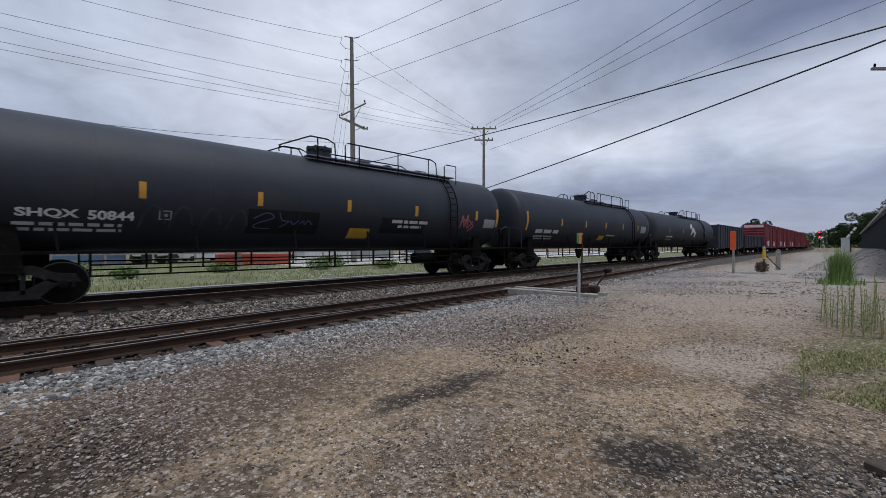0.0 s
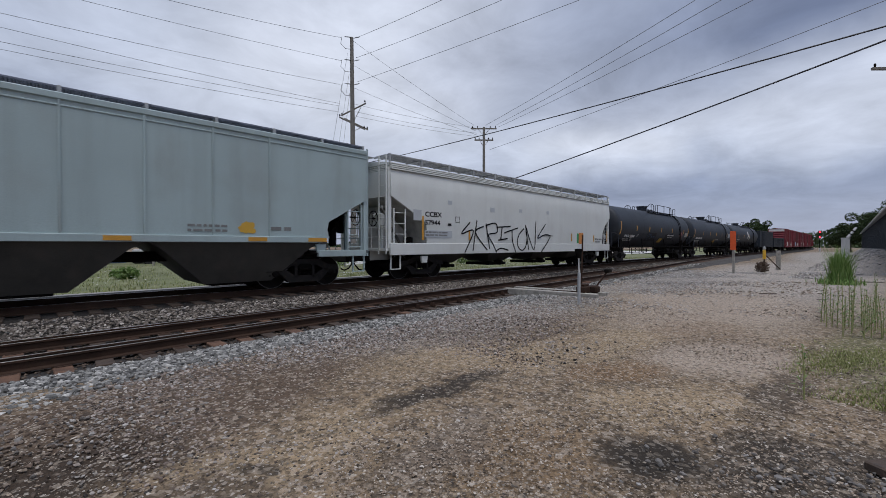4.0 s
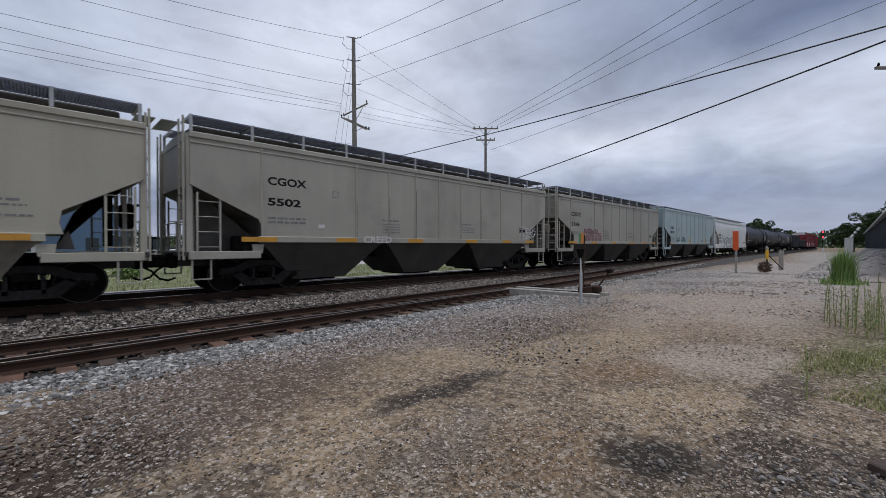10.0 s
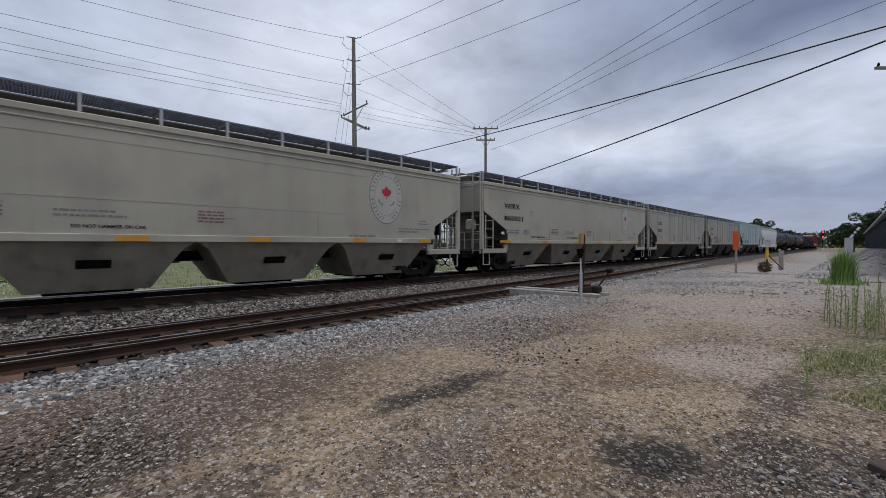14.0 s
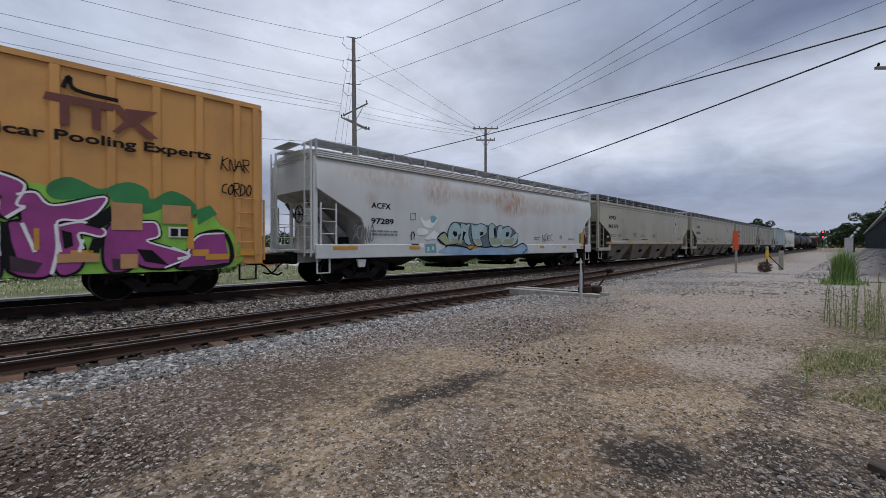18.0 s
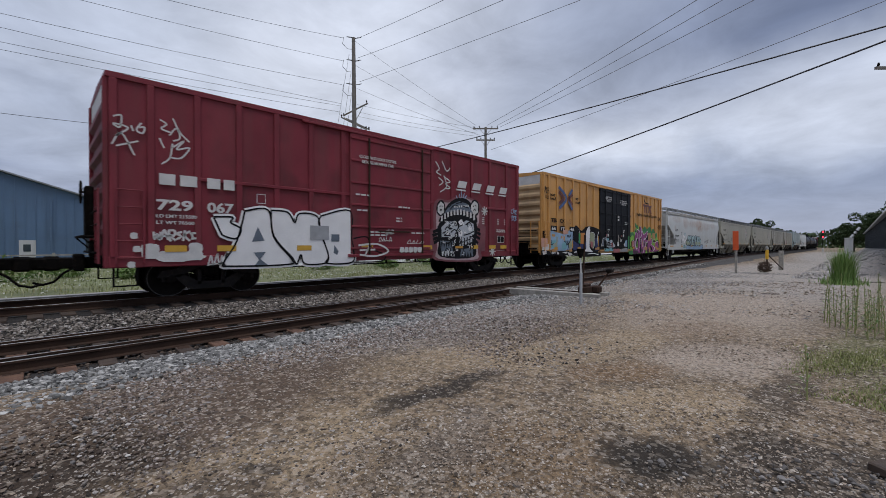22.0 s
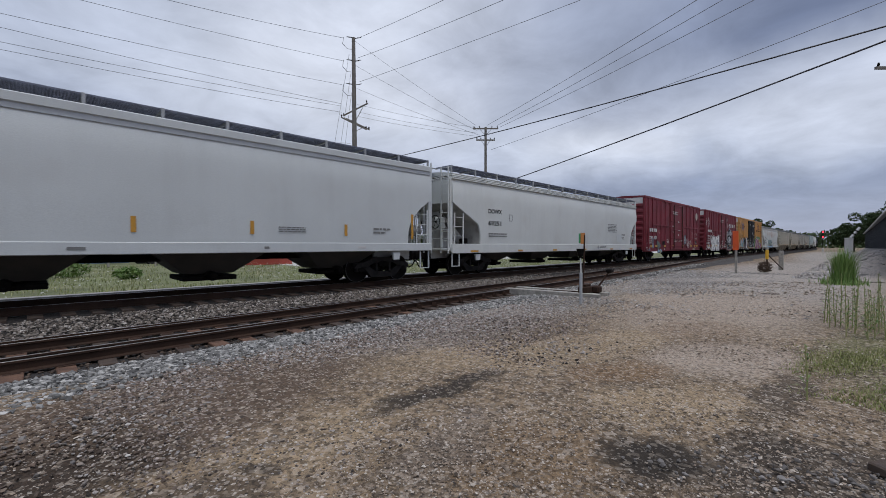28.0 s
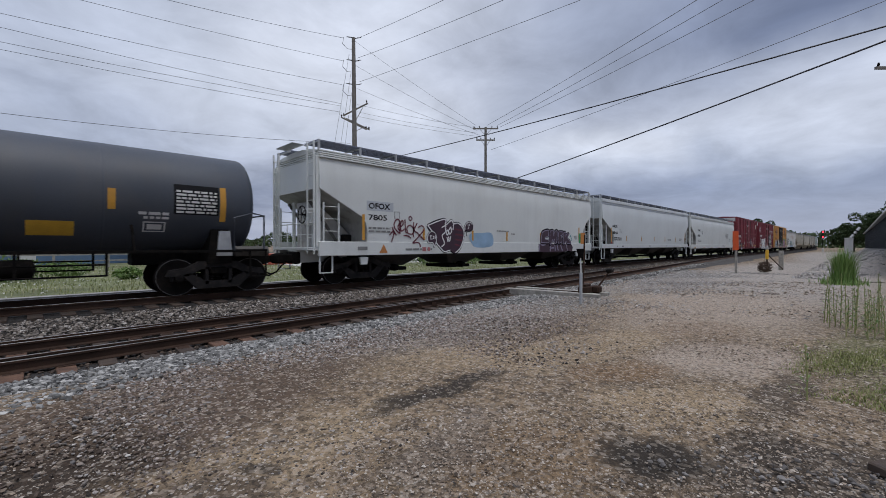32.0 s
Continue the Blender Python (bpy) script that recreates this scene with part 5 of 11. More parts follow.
        rl = Shape().rod([(0.7, sy, zt - 0.25), (0.7, sy, zt + 0.42), (0.8, sy, zt + 0.5), (4.15 + 0.5 * d, sy, zt + 0.5), (4.4 + 0.5 * d, sy, zt + 0.4), (4.5 + 0.5 * d, sy, zt - 0.25)], 0.024, 6)
        for x in (1.25, 2.7 + 0.25 * d, 4.0 + 0.5 * d):
            rl.rod([(x, sy, zt - 0.25), (x, sy, zt + 0.5)], 0.022, 6)
        part("platform_railing", rl, M_UNDER, car, "black pipe railing")
        rl = Shape().rod([(x + 0.4 * d, sy, zt + z) for x, z in ((5.0, -0.3), (5.0, 0.35), (5.1, 0.42), (5.7, 0.42), (5.7, -0.35))], 0.024, 6)
        part("platform_railing", rl, M_UNDER, car, "black pipe railing")
        ld = Shape()
        arc = [(0, sy / 0.95 * (r + 0.09) * math.sin(q), zc + (r + 0.09) * math.cos(q)) for q in [0.62 + 0.16 * k for k in range(8)]] + [(0, sy / 0.95 * (r + 0.09), 1.2), (0, sy / 0.95 * (r + 0.09), 0.55)]
        for x in (5.1, 5.5):
            ld.rod([(x, p[1], p[2]) for p in arc], 0.024, 6)
        for p in arc + [(0, sy / 0.95 * (r + 0.09), z) for z in (2.3, 1.95, 1.6, 0.9)]:
            ld.rod([(5.1, p[1], p[2]), (5.5, p[1], p[2])], 0.014, 5)
        part("side_ladder", ld, M_UNDER, car)
    for o in car.children:
        if o not in before:
            o.location.x += kit_at
    part("reservoir", Shape().lathe([(a - 5.3, 0.05), (a - 5.25, 0.2), (a - 4.35, 0.2), (a - 4.3, 0.05)], "x", 16, (0, -0.8, 0.78)), M_UNDER, car, "brake air reservoir")
    part("brake_wheel", GEAR["handwheel"], M_STEEL, car, "spoked hand brake wheel", at=pose(-a - 0.35, -0.9, 1.95))
    part("brake_post", Shape().box(-a - 0.2, -a - 0.02, -1.05, -0.75, 1.15, 2.1, 0.03), M_UNDER, car)
    for x, z0, z1 in stripes:
        part("reflector", curved_plate(x - 0.07, x + 0.07, z0, z1, r, zc), M_REFL, car, "yellow reflective strip")
    running_gear(car, a, inset, a + 0.72)
    return car, a


def curved_plate(x0, x1, z0, z1, r, zc, lift=0.006):
    """A thin patch that follows the near side of a tank shell between two heights."""
    s = Shape()
    rings = []
    for k in range(7):
        z = z0 + (z1 - z0) * k / 6
        q = math.asin(max(-1, min(1, (z - zc) / r)))
        o, i = r + lift, r - 0.004
        rings.append([(x0, -o * math.cos(q), zc + o * math.sin(q)), (x1, -o * math.cos(q), zc + o * math.sin(q)), (x1, -i * math.cos(q), zc + i * math.sin(q)), (x0, -i * math.cos(q), zc + i * math.sin(q))])
    return s.loft(rings)


def wrap(me, r, zc, lift=0.008):
    """Bend a flat mesh in the x-z plane on to the near side of a tank shell."""
    for v in me.vertices:
        q = (v.co.z - zc) / r
        d = v.co.y
        v.co.y, v.co.z = -(r + lift - d) * math.cos(q), zc + (r + lift) * math.sin(q)
    return me


# --- box cars ---
def box_car(name, label, L, paint, door_paint, doors, posts, H=5.15, mid_rail=True, roof_paint=None, end_top=None, w=1.55, z0=0.78, end_paint=None):
    """doors: list of (x0, x1); posts: places of the side posts."""
    car = thing(name, label, "railcar", group="railcars of the freight train")
    a = L / 2
    roof_paint = roof_paint or paint
    part("body", Shape().box(-a, a, -w, w, z0 + 0.2, H - 0.16, 0.02), paint, car, "riveted steel body")
    part("roof", Shape().loft([[(x, -w - 0.05, H - 0.2), (x, w + 0.05, H - 0.2), (x, w + 0.05, H - 0.08), (x, 0, H), (x, -w - 0.05, H - 0.08)] for x in (-a - 0.04, a + 0.04)]), roof_paint, car, "low peaked roof with overhang")
    rr = Shape()
    for k in range(14):
        x = -a + 0.4 + (L - 0.8) * k / 13
        rr.loft([[(x - 0.03, -w - 0.03, H - 0.07), (x + 0.03, -w - 0.03, H - 0.07), (x + 0.03, 0, H + 0.03), (x - 0.03, 0, H + 0.03)], [(x - 0.03, w + 0.03, H - 0.07), (x + 0.03, w + 0.03, H - 0.07), (x + 0.03, 0, H + 0.02), (x - 0.03, 0, H + 0.02)]])
    part("roof_rib", rr, roof_paint, car)
    part("side_sill", Shape().box(-a, a, -w - 0.03, -w + 0.1, z0, z0 + 0.26, 0.02), paint, car)
    part("side_sill", Shape().box(-a, a, w - 0.1, w + 0.03, z0, z0 + 0.26, 0.02), paint, car)
    part("centre_sill", Shape().box(-a, a, -0.25, 0.25, 0.72, 1.0).box(-a + 3.0, a - 3.0, -1.2, 1.2, 0.86, 1.0), M_UNDER, car)
    for x, pw in posts:
        for sy in (-1, 1):
            part("side_post", Shape().box(x - pw / 2, x + pw / 2, min(sy * w, sy * (w + 0.055)), max(sy * w, sy * (w + 0.055)), z0 + 0.24, H - 0.2, 0.015), paint, car)
    for x0, x1 in doors:
        d = part("plug_door", Shape().box(x0, x1, -w - 0.075, -w - 0.003, z0 + 0.22, H - 0.26, 0.015), door_paint, car, "sliding plug door with lock rods")
        rb = Shape()
        for z in np.linspace(z0 + 0.4, H - 0.42, 6):
            rb.box(x0 + 0.03, x1 - 0.03, -w - 0.11, -w - 0.07, z - 0.035, z + 0.035, 0.01)
        part("door_rib", rb, door_paint, d)
        rod = Shape()
        one = len(doors) == 1
        for t in (0.2, 0.87) if one else (0.28, 0.72):
            x = x0 + (x1 - x0) * t
            rod.rod([(x, -w - 0.12, z0 + 0.2), (x, -w - 0.12, H - 0.35)], 0.034 if one else 0.02, 6)
        rod.box(x0 + (x1 - x0) * 0.3, x0 + (x1 - x0) * 0.7, -w - 0.135, -w - 0.10, z0 + 0.95, z0 + 1.0)
        part("lock_rod", rod, M_RAIL if one else door_paint, d)
        part("plug_door", Shape().box(x0, x1, w + 0.003, w + 0.075, z0 + 0.22, H - 0.26, 0.015), door_paint, car)
    if doors:
        dx0, dx1 = min(d[0] for d in doors), max(d[1] for d in doors)
        part("door_track", Shape().box(dx0 - 1.6, dx1 + 0.1, -w - 0.10, -w - 0.02, H - 0.27, H - 0.20, 0.01), paint, car)
        part("door_track", Shape().box(dx0 - 0.1, dx1 + 0.1, -w - 0.11, -w - 0.02, z0 + 0.12, z0 + 0.22, 0.01), paint, car)
    if mid_rail:
        edges = [-a + 1.55] + [v for d in doors for v in d] + [a - 0.9]
        for i in range(0, len(edges) - 1, 2):
            part("belt_rail", Shape().box(edges[i], edges[i + 1] - 0.02, -w - 0.062, -w - 0.002, 2.86, 2.95, 0.012), paint, car)
    for sx in (-1, 1):
        out = [(sx * (a - 0.01), z0 + 0.15)]
        for k in range(8):
            z = z0 + 0.35 + k * (H - 1.15 - z0) / 7
            out += [(sx * (a + 0.004), z - 0.17), (sx * (a + 0.08), z - 0.06), (sx * (a + 0.08), z + 0.06), (sx * (a + 0.004), z + 0.17)]
        out.append((sx * (a - 0.01), H - 0.4))
        part("corrugated_end", Shape().prism(out, -w + 0.12, w - 0.12), end_paint or paint, car, "pressed corrugated end wall", smooth=15)
        for sy in (-1, 1):
            x0, x1 = sorted((sx * (a - 0.02), sx * (a + 0.085)))
            part("corner_post", Shape().box(x0, x1, min(sy * (w + 0.004), sy * (w - 0.12)), max(sy * (w + 0.004), sy * (w - 0.12)), z0, H - 0.18, 0.02), paint, car)
        if end_top:
            x0, x1 = sorted((sx * (a + 0.002), sx * (a + 0.03)))
            part("end_panel", Shape().box(x0, x1, -w, w, H - 0.72, H - 0.17), end_top, car, "white upper end panel")
        ladder(car, sx * (a - 0.38), -w - 0.06, z0 + 0.1, z0 + 1.75, paint, 0.5)
        ladder(car, sx * (a + 0.16), -w + 0.35, z0 + 0.1, z0 + 1.75, paint, 0.5, "y")
        for sy in (-1, 1):
            stirrup(car, sx * (a - 0.3), sy * (w - 0.02), 0.36, z0 + 0.05, M_UNDER)
        part("end_sill", Shape().box(sx * a - 0.12, sx * a + 0.22, -1.3, 1.3, 0.82, 1.05, 0.02), M_UNDER, car)
    part("brake_wheel", GEAR["handwheel"], M_STEEL, car, "spoked hand brake wheel", at=pose(-a - 0.32, 0.5, 2.6))
    part("brake_platform", Shape().box(-a - 0.42, -a - 0.08, -0.9, 0.9, 1.46, 1.51, 0.01).rod([(-a - 0.4, -0.9, 1.48), (-a - 0.09, -0.9, 1.15)], 0.02, 6).rod([(-a - 0.4, 0.9, 1.48), (-a - 0.09, 0.9, 1.15)], 0.02, 6), M_UNDER, car, "black grating brake platform")
    part("brake_rigging", Shape().box(-a - 0.26, -a - 0.085, 0.3, 0.7, 1.5, 2.75, 0.03).box(-a - 0.24, -a - 0.085, -0.75, -0.25, 1.02, 1.4, 0.03).rod([(-a - 0.2, -1.35, 1.12), (-a - 0.2, 1.35, 1.12)], 0.03, 6).rod([(-a - 0.16, -1.3, 1.75), (-a - 0.16, 0.2, 1.75)], 0.02, 6).rod([(-a - 0.16, -1.3, 2.05), (-a - 0.16, 0.2, 2.05)], 0.02, 6), M_UNDER, car, "black brake rods and gear box")
    pi = Shape().rod([(-a + 3.6, -1.35, 0.66), (a - 3.6, -1.35, 0.66)], 0.024, 6)
    for k in range(7):
        x = -a + 3.6 + (L - 7.2) * k / 6
        pi.box(x - 0.025, x + 0.025, -1.37, -1.33, 0.64, 0.9)
    part("brake_rigging", pi, M_UNDER, car)
    running_gear(car, a, 2.15, a + 0.95)
    return car, a, -w


# --- low open cars far ahead ---
def gondola(name, label, L, paint, H):
    car = thing(name, label, "railcar", group="railcars of the freight train")
    a = L / 2
    s = Shape()
    s.box(-a, a, -1.5, -1.42, 0.95, H).box(-a, a, 1.42, 1.5, 0.95, H).box(-a, -a + 0.08, -1.42, 1.42, 0.95, H).box(a - 0.08, a, -1.42, 1.42, 0.95, H).box(-a, a, -1.42, 1.42, 0.9, 1.0)
    part("body", s, paint, car, "open steel body")
    for k in range(13):
        x = -a + 0.1 + (L - 0.2) * k / 12
        part("side_post", Shape().box(x - 0.05, x + 0.05, -1.56, -1.5, 0.95, H), paint, car)
    part("top_chord", Shape().box(-a, a, -1.58, -1.42, H - 0.06, H + 0.06, 0.02).box(-a, a, 1.42, 1.58, H - 0.06, H + 0.06, 0.02), paint, car)
    running_gear(car, a, 1.8, a + 0.7)
    return car, a
# ---- writing and graffiti ----
GLYPH = {
    "S": [[(1, 0.95), (0.2, 0.75), (0.8, 0.4), (0.1, 0.0)]], "K": [[(0.1, 1.1), (0, -0.2)], [(0.9, 1.0), (0.1, 0.5), (1.0, -0.2)]],
    "R": [[(0.1, 1), (0.15, 0.0), (0.4, -0.2)], [(0, 1), (0.9, 1.02), (0.85, 0.5), (0.2, 0.45), (1.0, -0.15)]], "I": [[(0, 0.85), (0.9, 0.9)], [(0.3, 0.95), (0.35, 0.2)], [(0.1, 0.15), (0.9, 0.2)]],
    "T": [[(0, 0.7), (1.1, 0.9)], [(0.6, 0.9), (0.65, 0.4), (0.8, -0.2)]], "O": [[(0.6, 0.95), (0.1, 0.5), (0.3, 0.0), (0.75, 0.1), (0.9, 0.6), (0.6, 0.95), (0.4, 0.8)]],
    "N": [[(0.2, -0.2), (0.05, 0.95), (0.9, -0.2), (0.8, 1.05)]], "E": [[(0.9, 0.9), (0.1, 0.8), (0.1, 0.1), (0.9, 0.0)], [(0.1, 0.45), (0.7, 0.5)]],
    "A": [[(0, 0), (0.5, 1), (1, -0.05)], [(0.2, 0.35), (0.85, 0.4)]], "U": [[(0, 1), (0.1, 0.1), (0.6, 0), (0.8, 1.0)]], "V": [[(0, 1), (0.4, 0), (0.9, 1.1)]], "C": [[(0.9, 0.9), (0.2, 0.7), (0.2, 0.2), (0.9, 0.05)]],
    "B": [[(0.1, 1), (0.1, 0)], [(0.0, 1), (0.8, 0.8), (0.2, 0.5), (0.85, 0.25), (0.0, 0.0)]], "P": [[(0.1, 1.0), (0.15, -0.1)], [(0.0, 1.0), (0.9, 0.85), (0.7, 0.5), (0.1, 0.45)]], "H": [[(0.1, 1), (0.1, 0)], [(0.9, 1), (0.85, 0)], [(0, 0.5), (1, 0.55)]],
    "D": [[(0.1, 1), (0.1, 0), (0.8, 0.3), (0.7, 0.8), (0.0, 1.0)]], "M": [[(0, 0), (0.15, 1), (0.5, 0.4), (0.85, 1.05), (1, 0)]], "W": [[(0, 1), (0.2, 0), (0.5, 0.7), (0.8, 0), (1, 1.05)]],
}


def scrawl(car, word, x0, x1, z0, z1, material, y, r=0.03, seed=0, name="spray_tag", label="sprayed handwritten tag"):
    rnd = random.Random(seed)
    n = len(word)
    w = (x1 - x0) / n
    for i, ch in enumerate(word):
        paths = []
        ox, k = x0 + i * w, rnd.uniform(0.75, 1.0)
        tilt = rnd.uniform(-0.12, 0.18)
        for p in GLYPH[ch]:
            paths.append([(ox + w * (0.05 + 0.95 * (a + tilt * b)), z0 + (z1 - z0) * (b * k + rnd.uniform(-0.03, 0.06))) for a, b in p])
        part(name, strokes(paths, r), material, car, label if i == 0 else "", at=pose(0, y, 0))["kind"] = "stuff" if z1 - z0 < 0.3 else ""


def fitted(body, x0, x1, z0, z1, material, bold=0.0, wave=0.0, seed=0, squeeze=None):
    """Words drawn into a rectangle, their letters pushed up and down like sprayed lettering."""
    me = letters(body, 0.72, material, bold=bold)
    co = np.array([v.co for v in me.vertices])
    ref = squeeze or (co[:, 0].min(), co[:, 0].max(), co[:, 2].min(), co[:, 2].max())
    u, w = (co[:, 0] - ref[0]) / (ref[1] - ref[0]), (co[:, 2] - ref[2]) / (ref[3] - ref[2])
    rs = np.random.RandomState(seed)
    a, b = rs.uniform(0, 6, 2)
    u2 = u + wave * 0.25 * (w - 0.5) * np.sin(u * 17 + a)
    w2 = w + wave * (np.sin(u * 13 + b) * 0.5 + np.sin(u * 29 + a) * 0.35) * (0.35 + 0.65 * w)
    co[:, 0], co[:, 2] = x0 + u2 * (x1 - x0), z0 + w2 * (z1 - z0)
    me.vertices.foreach_set("co", co.astype(np.float32).ravel())
    me.update()
    return me, ref


def piece(car, word, x0, x1, z0, z1, y, layers, wave=0.12, seed=0, label="bold sprayed lettering"):
    """Bubble letters: layers of (material, boldness), the lowest first, each a little proud of the last."""
    ref = None
    _, ref = fitted(word, 0, 1, 0, 1, layers[0][0], seed=seed)
    for i, (m, bold, dx, dz) in enumerate(layers):
        me, _ = fitted(word, x0 + dx, x1 + dx, z0 + dz, z1 + dz, m, bold, wave, seed, ref)
        part("graffiti_letters", me, m, car, label if i == 0 else "", at=pose(0, y - 0.004 * i, 0))


def patch(car, cx, cz, w, h, material, y, seed, rough=0.3, name="sprayed_patch"):
    return part(name, blob(cx, cz, w, h, seed, rough=rough), material, car, at=pose(0, y, 0), smooth=0)


def line_of(car, body, x0, x1, z0, z1, material, y, name="lettering", bold=0.008):
    me, _ = fitted(body, x0, x1, z0, z1, material, bold + (0.008 if z1 - z0 >= 0.15 else 0.0))
    if z1 - z0 < 0.15:
        ob = part(name, me, material, car, at=pose(0, y, 0))
        ob["kind"] = "stuff"
        return ob
    for one in single_letters(me, material):
        part("letter", one, material, car, at=pose(0, y, 0))


def single_letters(me, material):
    """Cuts a line of words into its letters, which stand apart from one another along x."""
    co = [tuple(v.co) for v in me.vertices]
    faces = [tuple(p.vertices) for p in me.polygons]
    spans = sorted((min(co[i][0] for i in f), max(co[i][0] for i in f), k) for k, f in enumerate(faces))
    groups, reach = [], -1e9
    for lo, hi, k in spans:
        if lo > reach + 1e-4:
            groups.append([])
        groups[-1].append(k)
        reach = max(reach, hi)
    out = []
    for g in groups:
        used = sorted({i for k in g for i in faces[k]})
        new_i = {v: n for n, v in enumerate(used)}
        one = bpy.data.meshes.new("letter")
        one.from_pydata([co[i] for i in used], [], [tuple(new_i[i] for i in faces[k]) for k in g])
        one.materials.append(material)
        one.update()
        out.append(one)
    return out


def weights(car, x, z, y, material, seed, w=1.3):
    small_print(car, [(x, z + 0.11, w, 0.06), (x, z, w, 0.06)], material, y, seed)


def emblem(car, cx, cz, y):
    """An oval ring of small marks round a red leaf."""
    rx, rz = 0.70, 0.96

    def oval(k, d0, d1):
        pts = [(cx + rx * k * math.cos(q), cz + rz * k * math.sin(q)) for q in [2 * math.pi * i / 48 for i in range(48)]]
        return Shape().prism(pts, d0, d1)
    part("emblem_border", oval(1.0, y - 0.003, y), M_GREYL, car)
    e = part("emblem", oval(0.965, y - 0.006, y - 0.003), M_EMBLEM, car, "oval pale grey emblem with a red leaf")
    ring = Shape()
    for i in range(48):
        q0, q1 = 2 * math.pi * i / 48, 2 * math.pi * (i + 1) / 48
        ring.loft([[(cx + rx * k * math.cos(q), yy, cz + rz * k * math.sin(q)) for k, yy in ((0.70, y - 0.008), (0.715, y - 0.008), (0.715, y - 0.006), (0.70, y - 0.006))] for q in (q0, q1)])
    part("emblem_ring", ring, M_GREYL, e)
    mk = Shape()
    rnd = random.Random(3)
    for i in range(34):
        q = 2 * math.pi * i / 34
        if i in (8, 9, 17, 25, 26, 0) or rnd.random() < 0.1:
            continue
        c, s = math.cos(q), math.sin(q)
        x, z = cx + rx * 0.84 * c, cz + rz * 0.84 * s
        t = Vector((-rx * s, 0, rz * c)).normalized() * 0.022
        o = Vector((rz * c, 0, rx * s)).normalized() * 0.05
        pt = [Vector((x, y - 0.008, z)) + a * t + b * o for a, b in ((-1, -1), (1, -1), (1, 1), (-1, 1))]
        mk.loft([pt, [p + Vector((0, 0.002, 0)) for p in pt]])
    part("emblem_script", mk, M_GREYL, e)["kind"] = "stuff"
    out = [(0, 1.0), (0.16, 0.72), (0.34, 0.82), (0.27, 0.38), (0.5, 0.62), (0.58, 0.46), (0.88, 0.50), (0.78, 0.22), (0.95, 0.10), (0.5, -0.28), (0.55, -0.45), (0.06, -0.38), (0.06, -0.85)]
    out = out + [(-a, b) for a, b in reversed(out[1:])]
    lf = Shape().prism([(cx + 0.22 * a, cz + 0.10 + 0.25 * b) for a, b in out], y - 0.010, y - 0.006)
    part("leaf_mark", lf, M_LEAFRED, e, "red maple leaf")
    for s in (-1, 1):
        w = Shape()
        for k in range(5):
            q = 0.35 + 0.25 * k
            px, pz = cx + s * 0.32 * math.sin(q + 0.2), cz - 0.22 - 0.16 * math.cos(q * 1.1) + 0.06
            w.prism([(px - 0.035, pz), (px, pz + 0.045), (px + 0.035, pz), (px, pz - 0.03)], y - 0.009, y - 0.006)
        part("wreath_mark", w, M_GREYL, e)


def rounded(pts, k=4):
    """A closed outline drawn as a smooth curve through its corners."""
    n = len(pts)
    out = []
    for i in range(n):
        a, b, c, d = (Vector(pts[(i + j) % n]) for j in (-1, 0, 1, 2))
        for t in [q / k for q in range(k)]:
            out.append(tuple(b + ((c - a) * t + (2 * a - 5 * b + 4 * c - d) * t * t + (3 * b - a - 3 * c + d) * t ** 3) * 0.5))
    return out


def lines(car, paths, r, material, y, name="spray_line", label="", dx=0.0):
    for k, path in enumerate(paths):
        part(name, strokes([path], r), material, car, "" if k else label, at=pose(dx, y, 0))


def sprayed(car, pts, material, y, name="sprayed_patch"):
    if len(pts) > 6:
        pts = rounded(pts)
    return part(name, Shape().prism(pts, -0.003, 0), material, car, at=pose(0, y, 0), smooth=0)


def block_letter(car, pts, y, fill, edge, shine=None, r=0.05, sharp=False):
    """One sprayed letter: a broad dark edge, a flat fill and a pale line along its upper side."""
    part("letter_edge", strokes([(list(pts) if sharp else rounded(pts, 2)) + pts[:1]], r), edge, car, at=pose(0, y, 0))
    one = part("graffiti_letter", Shape().prism(pts, -0.003, 0), fill, car, at=pose(0, y - 0.005, 0), smooth=0) if sharp else sprayed(car, pts, fill, y - 0.005, "graffiti_letter")
    cx, cz = (sum(q[k] for q in pts) / len(pts) for k in (0, 1))
    if shine:
        part("letter_shine", strokes([pts[:len(pts) * 2 // 3]] if not sharp else [[(0.86 * x + 0.14 * cx, 0.86 * z + 0.14 * cz) for x, z in pts + pts[:1]]], r * 0.42), shine, one, at=pose(0, -0.004, 0))


def squiggle(car, x0, x1, z0, z1, material, y, r, seed):
    """A short hasty tag that spells nothing: a run of loops and slashes."""
    rnd = random.Random(seed)
    n = 9
    pts = [(x0 + (x1 - x0) * (k + rnd.uniform(-0.3, 0.3)) / (n - 1), (z0, z1)[k % 2] + (z1 - z0) * rnd.uniform(-0.15, 0.15)) for k in range(n)]
    lines(car, [pts[:4], pts[3:6], pts[6:], [(x0, z0), (x1, z0 + 0.2 * (z1 - z0))]], r, material, y, "spray_tag")


